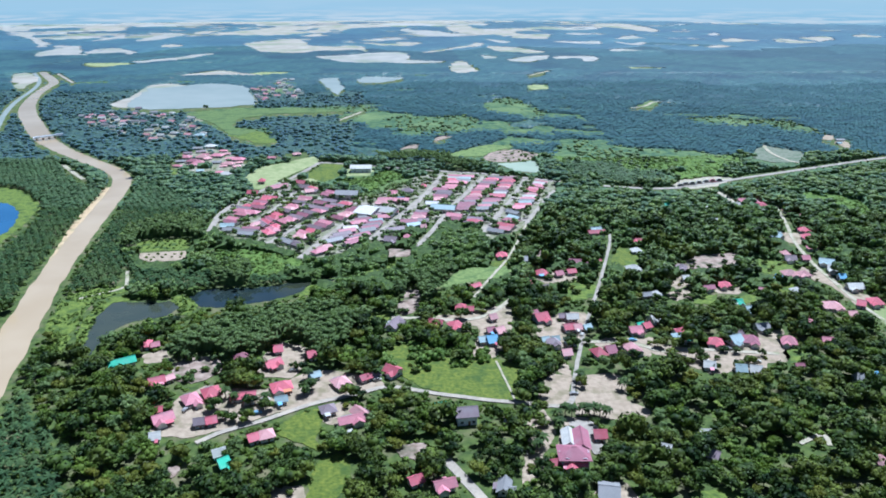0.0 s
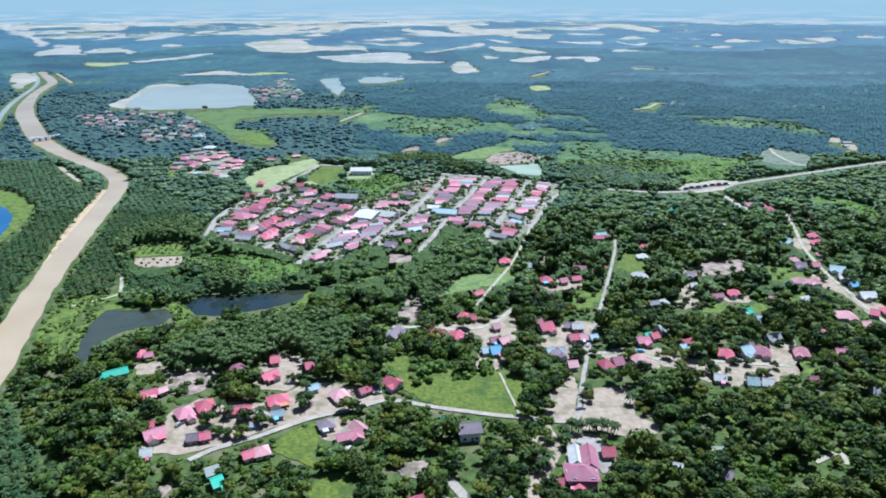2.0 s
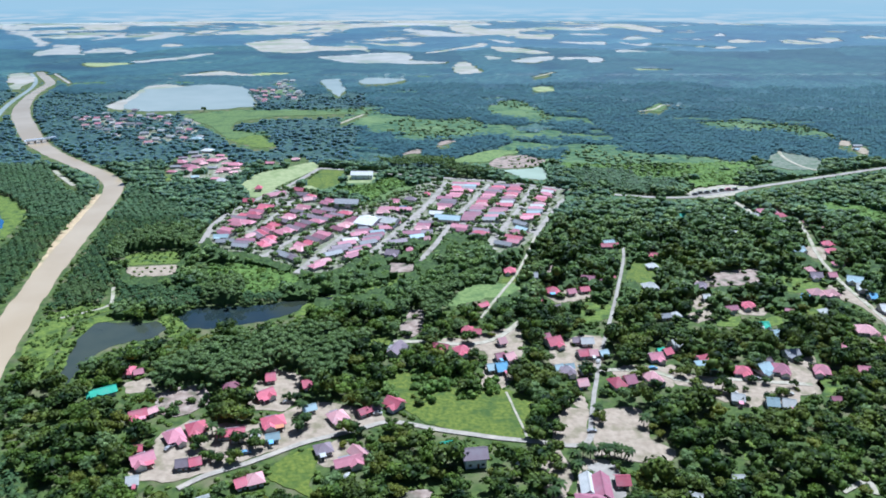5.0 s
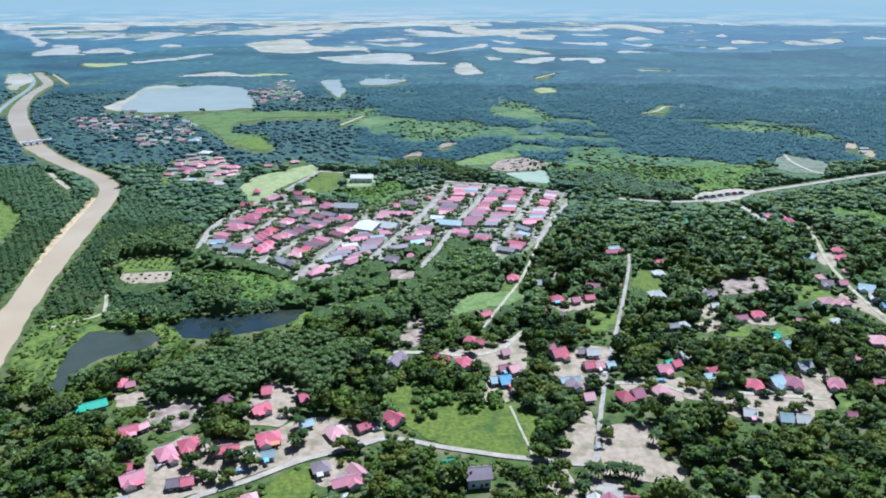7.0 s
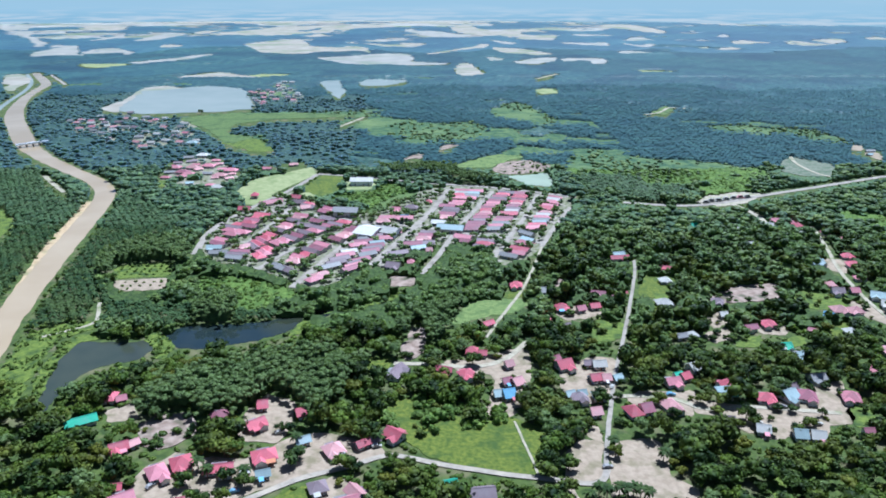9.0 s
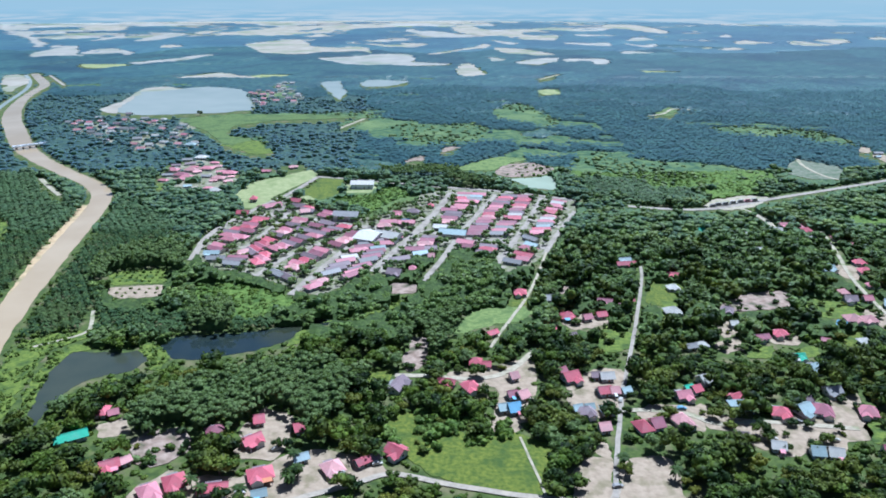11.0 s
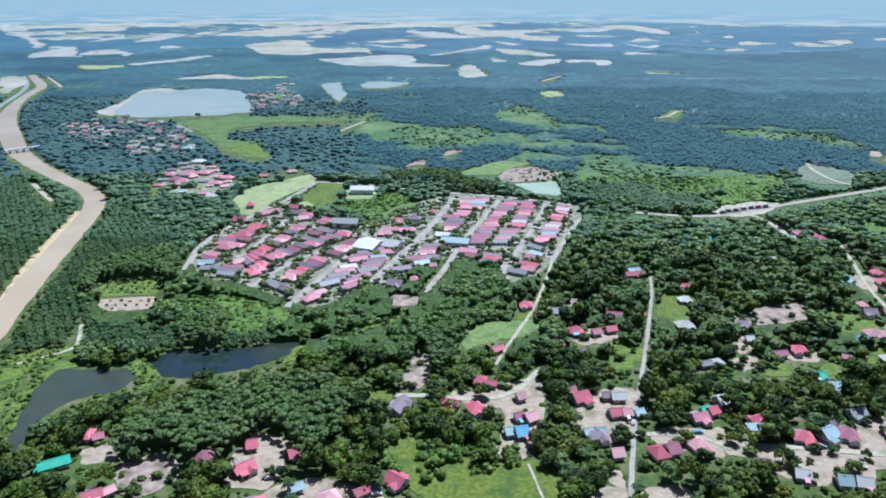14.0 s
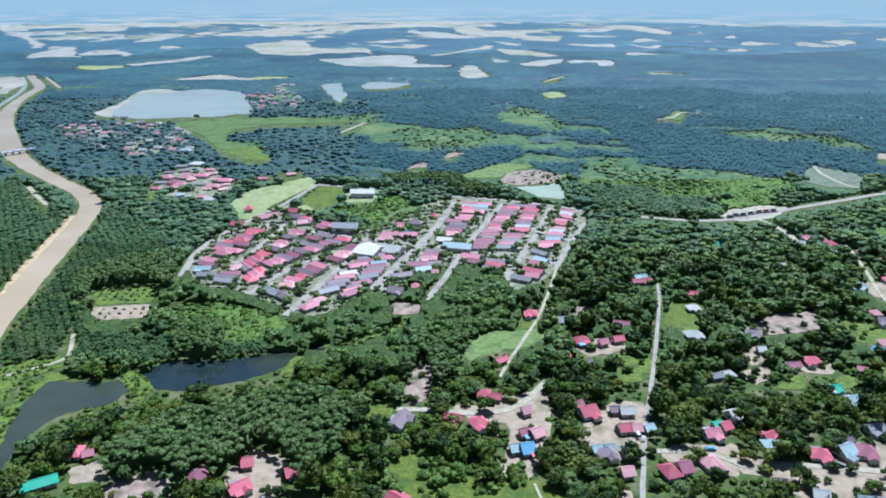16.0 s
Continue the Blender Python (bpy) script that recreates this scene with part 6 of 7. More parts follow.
for pts, step in (([(-210.9, 533.7), (-175.1, 541.9), (-169.4, 519.3), (-202.8, 515.4)], 5.0), ([(-201.8, 505.6), (-169.4, 510.6), (-165.9, 496.2), (-192.0, 493.6)], 6.0)):
    gx, gy = grid_points(-320, 200, 380, 620, step, 0.05, 35)
    k = inside(np.array(pts), gx, gy)
    stuff("orchard_bushes", BUSH, np.stack([gx[k], gy[k]], 1), M_scrub, "young orchard bushes planted in rows", "bushes", lo=0.5, hi=0.8, seed=36)

# rubber plantation by the pond
x, y = grid_points(-420, 400, 165, MID, 2.5, 0.3, 13)
k = free(x, y, 1.0, tall=11.0)
x, y = x[k], y[k]
rub, palm, scr = zones(x, y)
stuff("rubber_plantation", RUBBER_T, np.stack([x[rub], y[rub]], 1), M_rubber, "even grey-green rubber plantation canopy", "plantation", lo=0.85, hi=1.15, seed=6)
x, y = grid_points(-420, 400, 300, MID, 3.3, 0.5, 19)
k = free(x, y, 0.5, tall=2.0)
x, y = x[k], y[k]
scr = zones(x, y)[2]
stuff("scrub_bushes", BUSH_LOW, np.stack([x[scr], y[scr]], 1), M_brush, "bright green overgrown scrub", "bushes", lo=0.6, hi=1.7, seed=7)
# oil palms
x, y = grid_points(-520, 560, 165, MID, 5.8, 0.08, 14, True)
k = free(x, y, 1.5)
x, y = x[k], y[k]
rub, palm, scr = zones(x, y)
palm &= ~rub
near_k = palm & (y < 620)
stuff("oil_palms", PALM, np.stack([x[near_k], y[near_k]], 1), M_frond, "dark green oil palms in close rows", "palms", lo=0.95, hi=1.2, seed=8)
far_k = palm & (y >= 620)
stuff("oil_palm_plantation", PALM_MID, np.stack([x[far_k], y[far_k]], 1), M_frond2, "dark green oil palm plantation in rows", "plantation", lo=0.95, hi=1.2, seed=9)
# mid woods
x, y = grid_points(-620, 640, NEAR, MID, 6.4, 0.45, 15)
k = free(x, y, 2.0)
x, y = x[k], y[k]
rub, palm, scr = zones(x, y)
wood = ~rub & ~palm & ~scr
wood &= y < 600 + 60 * (fbm(x, y, 60, 66) - 0.5)
bx, by = grid_points(-620, 640, 560, MID, 5.7, 0.45, 16)
k = free(bx, by, 1.0)
bx, by = bx[k], by[k]
k = ~np.logical_or.reduce(zones(bx, by)) & (by >= 600 + 60 * (fbm(bx, by, 60, 66) - 0.5))
east = k & (bx > 140 + 80 * (fbm(bx, by, 60, 67) - 0.5)) & (tr.random(len(bx)) < 0.75)
k &= ~east
stuff("hillside_woodland", BROAD_BACK, np.stack([bx[east], by[east]], 1), M_second, "mixed green woodland below the highway", "woodland", lo=0.65, hi=1.4, seed=31)
stuff("town_side_woodland", BROAD_BACK, np.stack([bx[k], by[k]], 1), M_third, "green woodland beside the town and river, lightened for haze", "woodland", lo=0.65, hi=1.3, seed=29)
fresh = wood & (0.6 * fbm(x, y, 45, 68) + 0.4 * tr.random(len(x)) > np.where(x < 60, 0.44, 0.63))
wood &= ~fresh
stuff("fresh_woodland", BROAD_MID, np.stack([x[fresh], y[fresh]], 1), M_fresh, "fresh light green young woodland between village and town", "woodland", lo=0.5, hi=1.1, seed=43)
shady = wood & (x > 70 + 90 * (fbm(x, y, 50, 69) - 0.5)) & (tr.random(len(x)) < np.clip((600 - y) / 130, 0.1, 0.58))
wood &= ~shady
stuff("shady_woodland", BROAD_MID, np.stack([x[shady], y[shady]], 1), M_leaf, "tall dark green woodland round the eastern houses", "woodland", lo=0.75, hi=1.5, seed=30, tall=0.3)
stuff("middle_woodland", BROAD_MID, np.stack([x[wood], y[wood]], 1), M_second, "green woodland between village and town", "woodland", lo=0.65, hi=1.3, seed=10)
# extents of the sheets added under the middle woods to fill dark gaps
MIDDLE, BACK = (-620, 640, NEAR - 5, 606, 2.7, 3.4), (-620, 640, 600, MID, 3.2, 4.0)
# town trees
tx, ty = grid_points(-220, 150, 480, 760, 5.5, 0.5, 21)
k = pts_in([[(-171.1, 592.3), (-151.3, 679.5), (-126, 735), (-52.2, 658.4), (24, 752), (141, 713), (89.4, 571.2), (53.5, 531.2), (17.2, 577.9), (-24.0, 527.9), (-65.1, 490.5), (-145.7, 544.1)]], tx, ty)
for p, r in KEEP_LINES:
    k &= off_line(p, r, tx, ty)
for hx, hy, r in HOUSES:
    k &= (tx - hx) ** 2 + (ty - hy) ** 2 > 36
k &= np.random.default_rng(2).random(len(tx)) < 0.75
stuff("town_trees", BROAD_MID, np.stack([tx[k], ty[k]], 1), M_second, "small green trees between the town's houses", "trees", lo=0.3, hi=0.85, seed=20)
# far plantations: rolling canopies with openings for the fields, drawn down to the ground at their edges
def canopy(name, x0, x1, y0, y1, dx, dy, low, high, mask, mat, label, category, seed, houses=True, tall=6.0, smooth=True):
    r = np.random.default_rng(seed)
    gx, gy = np.arange(x0, x1, dx), np.arange(y0, y1, dy)
    nx = len(gx)
    X, Y = np.meshgrid(gx, gy)
    Z = r.uniform(low, high, X.shape) + 1.2 * np.sin(X / 31) * np.sin(Y / 27)
    if y1 > 2000:   # blocks planted in different years stand at different heights
        step = 150
        cell = np.random.default_rng(seed + 500)
        age = cell.random((97, 89))
        u, v = X + 30 * np.sin(Y / 140), Y * 0.6 + 40 * np.sin(X / 170)
        Z = Z + 3.5 * age[(u // step).astype(int) % 97, (v // step).astype(int) % 89]
    cx, cy = (X[:-1, :-1] + dx / 2).ravel(), (Y[:-1, :-1] + dy / 2).ravel()
    ok = np.abs(cx) < WEDGE * (0.943 * cy + 60) + 30
    k = np.where(ok)[0]
    ok[k] = free(cx[k], cy[k], 2.0, houses=houses, tall=tall) & mask(cx[k], cy[k])
    ok = ok.reshape(len(gy) - 1, nx - 1)
    pad = np.pad(ok, 1)
    if y0 > 700:   # the canopy's rim bends down
        whole = pad[:-1, :-1] & pad[1:, :-1] & pad[:-1, 1:] & pad[1:, 1:]
        Z = np.where(whole, Z, 0.25)
    if tall > 10:
        Z = np.where(pad[:-1, :-1] & pad[1:, :-1] & pad[:-1, 1:] & pad[1:, 1:], Z, 0.4 * Z)
    Z = np.maximum(Z, 0.6 if y0 < 700 else 0.25 if y0 < 1500 else 0.95)
    ii, jj = np.where(ok)
    q = ii * nx + jj
    F = np.concatenate([np.stack([q, q + 1, q + nx + 1], 1), np.stack([q, q + nx + 1, q + nx], 1)])
    PX, PY = X.ravel() + r.uniform(-0.3, 0.3, X.size) * dx, Y.ravel() + r.uniform(-0.3, 0.3, X.size) * dy
    S = [np.stack([e, f], 1) for e, f in ((q[~pad[ii, jj + 1]], q[~pad[ii, jj + 1]] + 1), (q[~pad[ii + 2, jj + 1]] + nx + 1, q[~pad[ii + 2, jj + 1]] + nx), (q[~pad[ii + 1, jj]] + nx, q[~pad[ii + 1, jj]]), (q[~pad[ii + 1, jj + 2]] + 1, q[~pad[ii + 1, jj + 2]] + nx + 1))]
    S = np.vstack(S)
    top = np.stack([PX[S], PY[S], Z.ravel()[S]], 2)
    skirt = np.concatenate([top, top[:, ::-1] * (1, 1, 0)], 1).reshape(-1, 3)
    s4 = np.arange(len(S))[:, None] * 4
    used, inv = np.unique(F, return_inverse=True)
    V = np.stack([PX, PY, Z.ravel()], 1)[used]
    n = len(V)
    me = mesh_of(name, np.vstack([V, skirt]), np.vstack([inv.reshape(-1, 3), n + s4 + (3, 1, 0), n + s4 + (3, 2, 1)]), mat)
    if smooth:
        me.shade_smooth()
    tagged(new(name, me), label, category, kind="stuff")


def is_wood(x, y):
    rub, palm, scr = zones(x, y)
    return ~rub & ~scr


def broken(x, y):
    """The plain's woods, opened by fields that grow more frequent with distance and towards the river."""
    n = 0.6 * fbm(x + 0.35 * y, y * 1.3 - 0.3 * x, 420, 81, 5) + 0.4 * fbm(x - 0.3 * y, y * 1.6 + 0.35 * x, 170, 91, 3)
    share = np.clip((y - 2900) / 1500, 0, 1)
    side = np.clip(0.9 - (x / y - 0.05) * 2.2, 0.35, 1.0)
    wx, wy = x + 40 * (fbm(x, y * 0.5, 90, 103, 3) - 0.5), y + 90 * (fbm(x, y * 0.6, 100, 105, 3) - 0.5)
    hedge = (fbm(x, y * 0.35, 110, 107, 3) > 0.66) & (y > 2400)
    paddy_here = pts_in(PALE, wx, wy) & ~hedge
    return ~paddy_here & (n < np.where(y < 2900, 0.76, 0.68 - 0.27 * np.sqrt(share) * side))


def green_side(x, y):
    return (x < -90 + 140 * (fbm(x, y, 140, 51) - 0.5)) & (y < 1420 + 260 * (fbm(x, y, 200, 57) - 0.5))


def close_by(x, y):
    return y < 1200 + 420 * (fbm(x, y, 160, 58) - 0.5)


def hazy(x, y):
    return y > 2500 + 700 * (fbm(x, y, 300, 111) - 0.5)


def planted(x, y):
    open_share = np.where((y < 1250) & (x < 250), 0.54, 0.72)
    return (0.6 * fbm(x, y * 1.5, 260, 83, 4) + 0.4 * fbm(x, y * 2.0, 70, 93, 3) < open_share) | pts_in(DARK, x, y)


def open_land(x, y):
    rub, palm, scr = zones(x, y)
    return ~rub & (scr | (~green_side(x, y) & ~planted(x, y)))


canopy("riverside_canopy", -1000, 20, MID - 10, 1600, 4.4, 5.5, 1.2, 2.6, lambda x, y: is_wood(x, y) & green_side(x, y), M_woodsheet, "dark green woodland canopy by the river", "woodland", 14, smooth=False)
canopy("palm_plantation", -900, 1060, MID - 10, 1420, 4.4, 5.5, 0.6, 2.4, lambda x, y: is_wood(x, y) & ~green_side(x, y) & close_by(x, y) & planted(x, y), M_rows, "dark sheet for the shade between oil palms, tinted blue for haze", "plantation", 15, smooth=False)
canopy("far_plantation", -1300, 1300, 1000, FAR, 4.6, 6.5, 1.0, 3.6, lambda x, y: is_wood(x, y) & ~green_side(x, y) & ~close_by(x, y) & planted(x, y), M_canopy, "dark oil palm plantations in the distance, tinted blue for haze", "plantation", 16)
def star(seed):
    """A palm seen from afar: a drooping star of fronds."""
    r = np.random.default_rng(seed)
    k = np.arange(8)
    a = k * math.tau / 8 + r.uniform(-0.2, 0.2, 8)
    far = np.where(k % 2 == 0, 4.6, 2.6) * r.uniform(0.85, 1.15, 8)
    rim = np.stack([far * np.cos(a), far * np.sin(a), np.where(k % 2 == 0, 4.3, 5.2)], 1)
    return np.vstack([[(0, 0, 5.9)], rim]), np.stack([np.zeros(8, int), k + 1, (k + 1) % 8 + 1], 1)


x, y = grid_points(-900, 1150, MID - 10, 1680, 5.6, 0.25, 52, True)
k = free(x, y, 2.0, tall=6.0)
x, y = x[k], y[k]
k = is_wood(x, y) & ~green_side(x, y) & planted(x, y) & (y < 1500 + 320 * (fbm(x, y, 90, 59) - 0.5))
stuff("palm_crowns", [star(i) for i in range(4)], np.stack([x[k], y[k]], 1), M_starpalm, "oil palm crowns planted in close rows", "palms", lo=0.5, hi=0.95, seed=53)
canopy("far_rubber", -600, 1000, MID - 10, FAR, 4.6, 6.5, 0.6, 4.2, lambda x, y: zones(x, y)[0], M_rubsheet, "even grey-green rubber canopy in the distance", "plantation", 18, smooth=False)
canopy("far_scrub", -1300, 1300, MID - 10, FAR, 5.0, 7.0, 0.5, 1.8, open_land, M_scrubland, "light and dark green scrubland in the distance", "bushes", 17, tall=3.0)
canopy("distant_plantation", -2000, 2000, FAR - 6, 2900, 9.0, 12.0, 1.1, 2.4, lambda x, y: broken(x, y) & ~hazy(x, y), M_canopy, "plantations reaching to the horizon, tinted blue for haze", "plantation", 19, False, 2.0)
canopy("horizon_plantation", -3400, 3400, 2100, 4765, 12.0, 16.0, 1.1, 2.4, lambda x, y: broken(x, y) & hazy(x, y), M_far, "plantations at the horizon, tinted blue for haze", "plantation", 20, False, 2.0)
# added filler sheets: lit leaf colour where crowns would leave shaded gaps
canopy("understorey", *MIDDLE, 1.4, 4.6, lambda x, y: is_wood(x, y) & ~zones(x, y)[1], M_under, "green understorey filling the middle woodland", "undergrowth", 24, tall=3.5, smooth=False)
canopy("town_side_understorey", *BACK, 1.6, 4.8, lambda x, y: is_wood(x, y) & ~zones(x, y)[1], M_underleaf, "pale green understorey of the woods by the town", "undergrowth", 40, tall=3.5, smooth=False)
canopy("rubber_understorey", -420, 400, 280, 600, 2.4, 2.8, 6.8, 9.2, lambda x, y: np.logical_and.reduce([zones(x + a, y + b)[0] & free(x + a, y + b, 1.0, tall=11.0) for a, b in ((0, 0), (5, 0), (-5, 0), (0, 5), (0, -6))]), M_rubsheet2, "close grey-green rubber canopy", "plantation", 49, tall=11.0, smooth=False)
canopy("overgrown_lot", -420, 400, 300, MID, 2.3, 2.9, 0.1, 1.9, lambda x, y: zones(x, y)[2], M_lot, "bright green low bushes on an overgrown lot", "bushes", 26, tall=1.5, smooth=False)
# woods round the riverside hamlets, and young trees over the scrub
x, y = grid_points(-1000, 600, 640, 1560, 6.8, 0.45, 22)
k = free(x, y, 1.0, tall=7.0)
x, y = x[k], y[k]
rub, palm, scr = zones(x, y)
k = (y > MID) & ~rub & ~scr & green_side(x, y) & (tr.random(len(x)) < np.clip((1560 - y) / 350, 0, 0.95))
stuff("riverside_woods", BROAD_FAR, np.stack([x[k], y[k]], 1), M_woods, "green woods round the riverside hamlets", "woodland", lo=0.55, hi=1.05, tall=0.35, seed=23)
k = scr & ((y > MID) | (x > 120)) & (fbm(x, y, 75, 44) + 0.3 * tr.random(len(x)) > 0.62)
stuff("scrub_trees", BROAD_FAR, np.stack([x[k], y[k]], 1), M_second, "scattered green trees over the scrubland", "trees", lo=0.35, hi=0.85, seed=25)
# bushes and small trees on the village green
x, y = grid_points(-80, 80, 250, 420, 3.0, 0.5, 27)
k = pts_in([[(-5.4, 360.6), (5.8, 367.0), (18.6, 363.1), (19.9, 345.5), (12.7, 327.0), (1.6, 325.1), (-2.9, 344.0)], [(-19.7, 340.5), (-14.6, 346.2), (-11.7, 329.3), (-14.9, 324.8)], [(14.8, 326.8), (23.1, 329.7), (36.6, 332.2), (43.1, 340.7), (32.4, 347.0), (21.1, 344.6)]], x, y) & (fbm(x, y, 9, 45) > 0.42)
stuff("field_bushes", BUSH, np.stack([x[k], y[k]], 1), M_brush, "dense green bushes spreading over the village field", "bushes", lo=0.6, hi=2.0, seed=28)

x, y = grid_points(-260, 260, 250, 1000, 6.0, 0.5, 46)
k = pts_in([[(77, 816), (110, 872), (141, 851), (136, 809), (104, 793)], [(178.2, 474.4), (204.7, 492.1), (233.2, 496.0), (226.3, 472.8), (186.9, 463.1)], [(-124.5, 340.7), (-106.5, 348.8), (-96.3, 329.1), (-109.0, 318.4), (-119.0, 320.9)]], x, y) & (tr.random(len(x)) < 0.3)
stuff("clearing_bushes", BUSH, np.stack([x[k], y[k]], 1), M_second, "scattered bushes left on cleared ground", "bushes", lo=0.6, hi=1.4, seed=47)

shore_tree = copy_thing(singles[0], pose(*[(-338, 1195)][0], 0, 0, 0, 30))
tagged(shore_tree, "single dark green tree on the lake shore", "tree", "shore trees")

# coconut palms in the yards
palm_trunk = bmesh.new()
bmesh.ops.create_cone(palm_trunk, cap_ends=True, segments=7, radius1=0.24, radius2=0.15, depth=5.0, matrix=Matrix.Translation((0, 0, 2.5)))
coco = new("coconut_palm")
part("trunk", palm_trunk, M_bark, coco)
head = new("crown", mesh_of("crown", *frond_star(99, 26, 3.2, 5.0, 0.8, 4, 1.0), M_palm))
head.parent = coco
tagged(coco, "slender coconut palm with a feathery crown", "palm", "coconut palms")
first = True
COCO = [(-53.8, 320.9), (-50.6, 311.1), (-53.6, 305.9), (66.5, 284.8), (69.2, 283.3), (74.1, 284.5), (76.3, 283.1), (79.6, 283.9), (81.9, 282.9), (84.2, 281.9), (61.8, 280.3), (61.9, 273.6), (-19.8, 322.0), (50.4, 352.0), (97.8, 306.1), (79.2, 314.8), (-132.3, 313.8), (-119.1, 341.8), (-89.8, 304.6), (-84.7, 299.4), (-70.3, 299.0), (52.4, 261.3), (49.5, 257.4)] + [(43.7, 424.1), (49.9, 414.9), (55.5, 423.8), (57.1, 406.2), (63.3, 417.6), (38.1, 412.2), (73.4, 417.4), (50.4, 430.2), (84.3, 414.2), (67.8, 436.3), (121.5, 422.5)]
for i, (a, b) in enumerate(COCO):
    m = pose(a, b, 0, tr.uniform(-4, 4), tr.uniform(-4, 4), 40 * i)
    if first:
        coco.matrix_basis, first = m, False
    else:
        copy_thing(coco, m)

# small trees in yards, gardens and along the lanes
gx, gy = grid_points(-260, 300, 200, 480, 8.5, 0.5, 31)
k = np.zeros(len(gx), bool)
for p in KEEP_OUT[-40:]:
    k |= inside(p, gx, gy)
k |= pts_in([[(-20.4, 345.9), (1.9, 355.6), (14.9, 337.3), (0.3, 317.4)]], gx, gy)
for p, r in KEEP_LINES:
    k &= off_line(p, r + 1, gx, gy)
for hx, hy, r in HOUSES:
    for up in (1.0, 1.025):
        k &= (gx * up - hx) ** 2 + (45 + (gy - 45) * up - hy) ** 2 > (r * 0.8) ** 2
k &= ~inside(KEEP_OUT[0], gx, gy)
k &= tr.random(len(gx)) < 0.6
garden = None
for a, b in list(zip(gx[k], gy[k]))[:230]:
    s = tr.uniform(0.3, 0.72)
    m = pose(a, b, -0.8 * s, 0, 0, tr.uniform(0, 360)) @ Matrix.Diagonal((s, s, s * 0.9, 1))
    o = copy_thing(singles[int(tr.choice([0, 1, 2, 4, 3]))], m)
    o.matrix_basis = m
    tagged(o, "small leafy garden tree in a sandy yard", "tree", "garden trees")

# clumps between the houses
BY_HOUSES = [(-95.2, 324.5), (-91.8, 330.1), (-87.8, 333.5), (-82.0, 327.5), (-78.0, 321.7), (-86.7, 319.8), (-90.6, 316.7), (-81.6, 315.3), (-52.3, 310.1), (-57.4, 332.5), (-31.9, 306.8), (-26.3, 304.0), (-87.9, 288.6), (-82.4, 286.5), (-75.4, 286.3), (-13.2, 308.7), (-9.8, 303.5), (-5.6, 304.3), (-76.8, 299.2), (-92.4, 296.3), (-69.1, 295.5), (-62.0, 332.6), (78.9, 311.0), (54.5, 282.0), (54.3, 288.5)]
BY_TRACKS = [(25.2, 390.7), (17.4, 396.0), (11.4, 380.9), (27.7, 373.4), (3.7, 391.1), (64.3, 357.0), (91.2, 356.4), (110.6, 378.9), (112.7, 369.3), (82.8, 352.3), (109.4, 351.8), (128.7, 351.4), (138.4, 351.2), (135.3, 355.5), (136.9, 331.5), (184.3, 358.8), (169.4, 359.1), (62.7, 389.9), (61.8, 370.4)]
IN_YARDS = [(146.0, 332.9), (160.6, 325.2), (162.1, 343.7), (149.7, 325.6), (169.9, 332.1), (179.9, 339.3), (143.9, 336.7), (113.1, 341.5), (168.1, 343.5), (57.7, 302.2)]
BY_GREEN = [(48.6, 307.6), (52.9, 315.9), (57.3, 324.1), (63.2, 330.6), (68.1, 327.8), (53.4, 302.9), (59.7, 318.1), (49.2, 300.0), (64.2, 321.4), (50.6, 347.4), (55.4, 341.6), (61.4, 344.2), (66.9, 344.0), (45.4, 350.5)]
for a, b in BY_HOUSES + BY_TRACKS + IN_YARDS + BY_GREEN:
    s = tr.uniform(0.55, 1.1)
    m = pose(a, b - 2, 0, 0, 0, tr.uniform(0, 360)) @ Matrix.Diagonal((s, s, s, 1))
    o = copy_thing(singles[int(tr.choice([0, 1, 2, 4]))], m)
    o.matrix_basis = m
    tagged(o, "leafy dark green tree beside village houses", "tree", "garden trees")

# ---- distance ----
# glowing shell with haze and cloud streaks painted into its colour
m = bpy.data.materials.new("hazy_backdrop")
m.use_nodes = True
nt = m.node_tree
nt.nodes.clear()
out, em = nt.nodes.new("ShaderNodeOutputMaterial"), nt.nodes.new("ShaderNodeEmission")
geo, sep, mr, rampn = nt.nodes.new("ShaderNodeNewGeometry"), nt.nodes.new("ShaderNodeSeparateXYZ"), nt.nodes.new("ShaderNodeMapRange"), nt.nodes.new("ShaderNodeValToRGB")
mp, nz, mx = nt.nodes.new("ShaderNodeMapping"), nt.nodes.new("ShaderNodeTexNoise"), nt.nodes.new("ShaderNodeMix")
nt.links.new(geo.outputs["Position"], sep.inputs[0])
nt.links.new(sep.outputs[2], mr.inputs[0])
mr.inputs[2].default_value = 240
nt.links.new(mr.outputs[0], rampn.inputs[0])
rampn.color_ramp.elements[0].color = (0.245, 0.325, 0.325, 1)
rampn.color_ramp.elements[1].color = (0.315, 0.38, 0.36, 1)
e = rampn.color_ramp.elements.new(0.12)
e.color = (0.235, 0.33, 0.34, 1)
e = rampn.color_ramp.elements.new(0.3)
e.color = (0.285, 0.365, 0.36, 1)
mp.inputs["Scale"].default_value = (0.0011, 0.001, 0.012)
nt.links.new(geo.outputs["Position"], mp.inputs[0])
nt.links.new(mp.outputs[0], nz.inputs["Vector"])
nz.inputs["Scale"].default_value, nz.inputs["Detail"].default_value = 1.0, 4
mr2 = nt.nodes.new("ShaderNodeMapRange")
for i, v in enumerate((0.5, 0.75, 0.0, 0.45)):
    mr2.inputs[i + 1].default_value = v
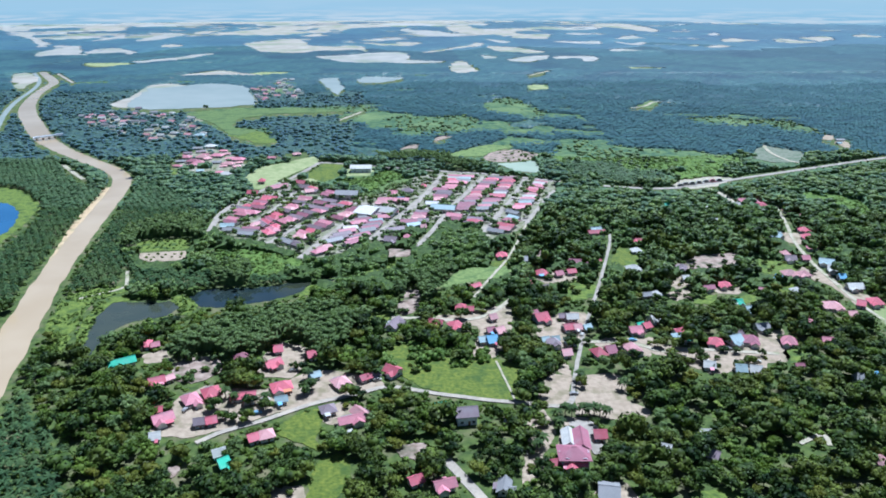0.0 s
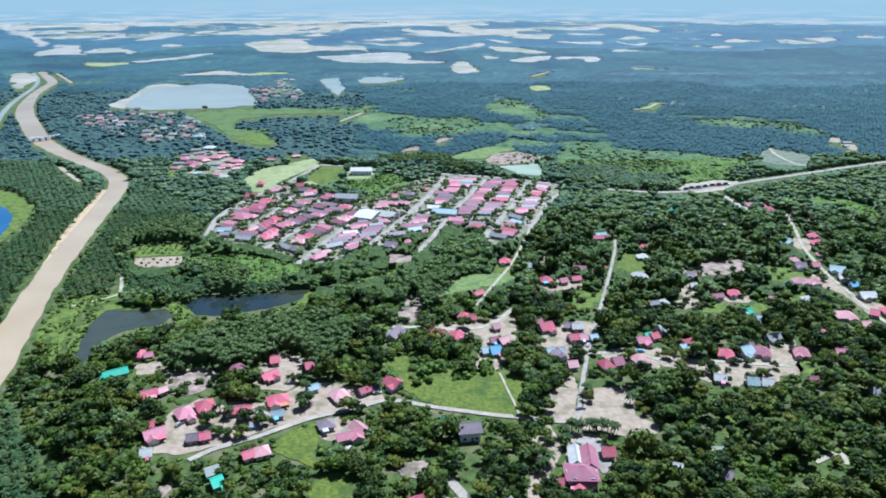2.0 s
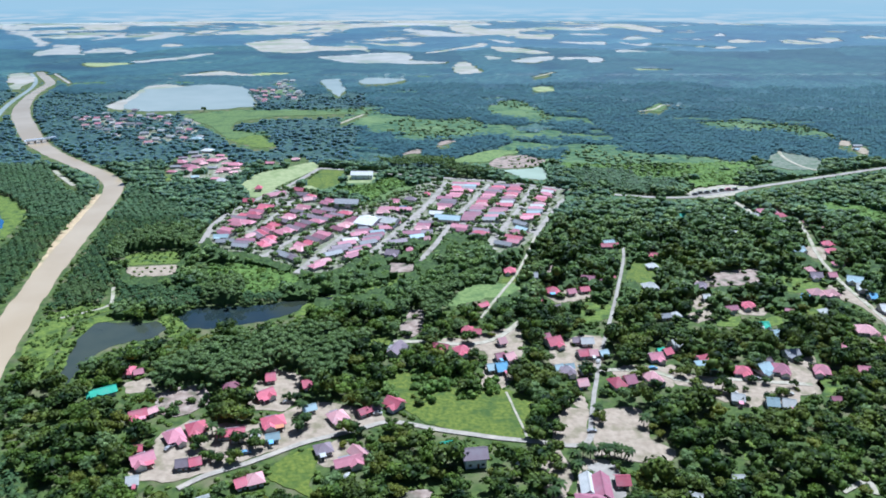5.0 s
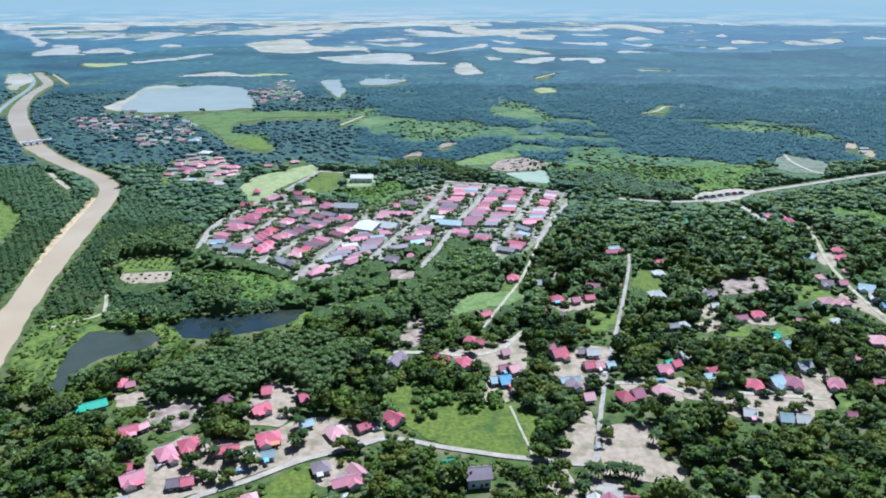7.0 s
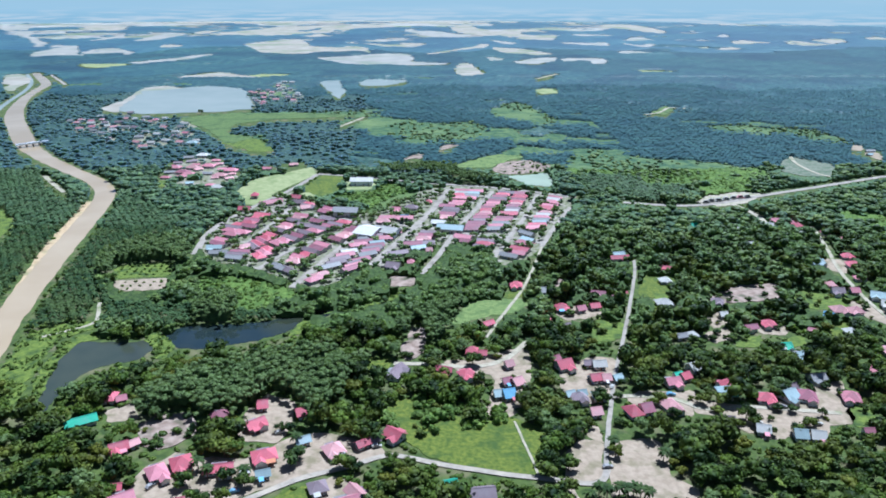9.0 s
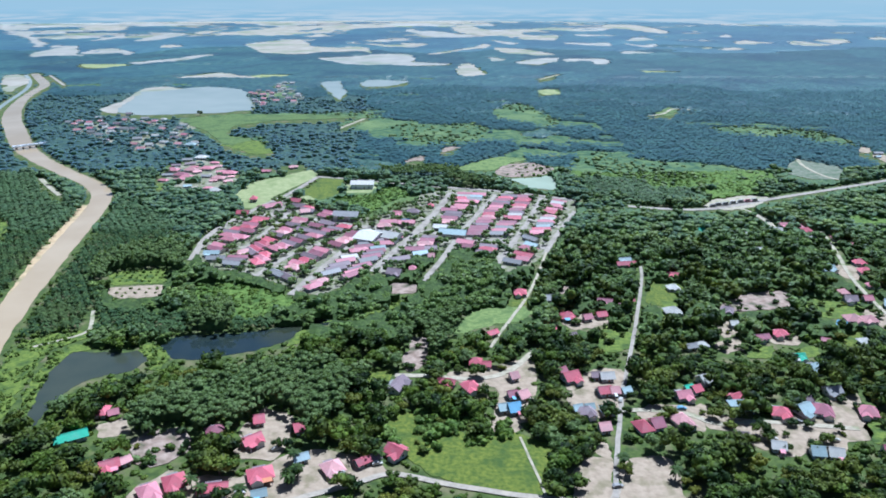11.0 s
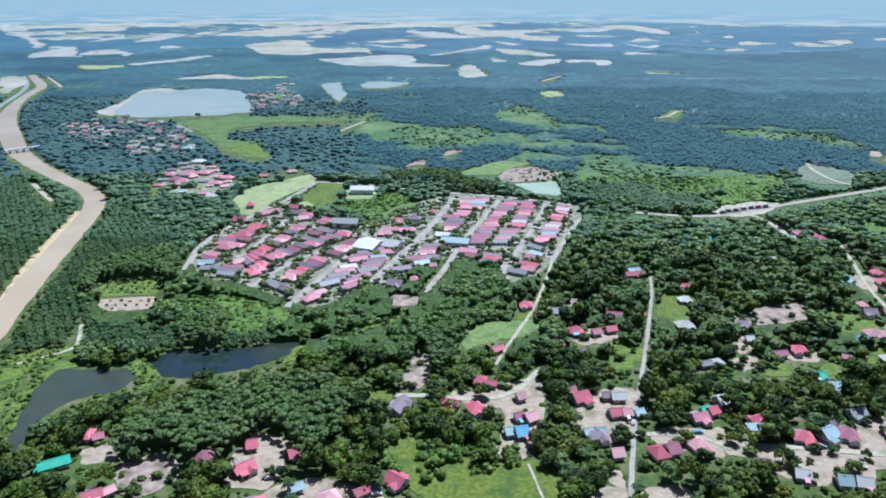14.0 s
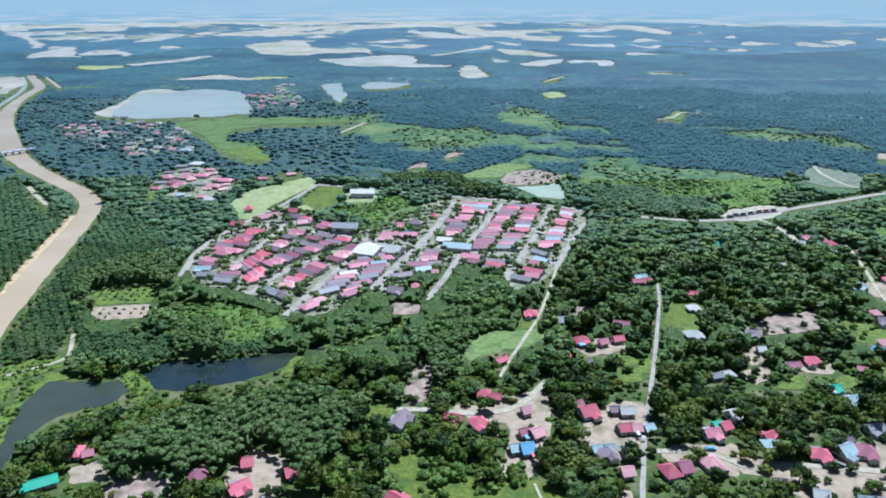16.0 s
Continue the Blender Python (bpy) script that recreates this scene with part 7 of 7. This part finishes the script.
nt.links.new(nz.outputs[0], mr2.inputs[0])
mx.data_type = 'RGBA'
nt.links.new(mr2.outputs[0], mx.inputs[0])
nt.links.new(rampn.outputs[0], mx.inputs[6])
mx.inputs[7].default_value = (0.40, 0.42, 0.38, 1)
# pale fields of the hazy plain, painted at the backdrop's foot
mp2, nz2, mr3, mr4, mul, mx2 = nt.nodes.new("ShaderNodeMapping"), nt.nodes.new("ShaderNodeTexNoise"), nt.nodes.new("ShaderNodeMapRange"), nt.nodes.new("ShaderNodeMapRange"), nt.nodes.new("ShaderNodeMath"), nt.nodes.new("ShaderNodeMix")
mp2.inputs["Scale"].default_value = (0.0045, 0.0045, 0.09)
nt.links.new(geo.outputs["Position"], mp2.inputs[0])
nt.links.new(mp2.outputs[0], nz2.inputs["Vector"])
nz2.inputs["Scale"].default_value, nz2.inputs["Detail"].default_value = 1.0, 5
for node, vals in ((mr3, (0.44, 0.60, 0.0, 1.0)), (mr4, (15.0, 90.0, 0.95, 0.0))):
    for i, v in enumerate(vals):
        node.inputs[i + 1].default_value = v
nt.links.new(nz2.outputs[0], mr3.inputs[0])
nt.links.new(sep.outputs[2], mr4.inputs[0])
mul.operation = 'MULTIPLY'
nt.links.new(mr3.outputs[0], mul.inputs[0])
nt.links.new(mr4.outputs[0], mul.inputs[1])
mx2.data_type = 'RGBA'
nt.links.new(mul.outputs[0], mx2.inputs[0])
nt.links.new(mx.outputs[2], mx2.inputs[6])
mx2.inputs[7].default_value = (0.43, 0.425, 0.37, 1)
nt.links.new(mx2.outputs[2], em.inputs[0])
nt.links.new(em.outputs[0], out.inputs[0])
bm = bmesh.new()
arc = [(math.sin(a), math.cos(a)) for a in np.linspace(-0.75, 0.75, 25)]
rows = [[bm.verts.new((a * r, 20 + b * r, z)) for a, b in arc] for r, z in ((4780, -5), (4880, 165))]
for i in range(24):
    bm.faces.new((rows[0][i], rows[0][i + 1], rows[1][i + 1], rows[1][i]))
tagged(part("backdrop", bm, m), "glowing backdrop painted with the hazy far plain and sky", "sky", kind="structure")
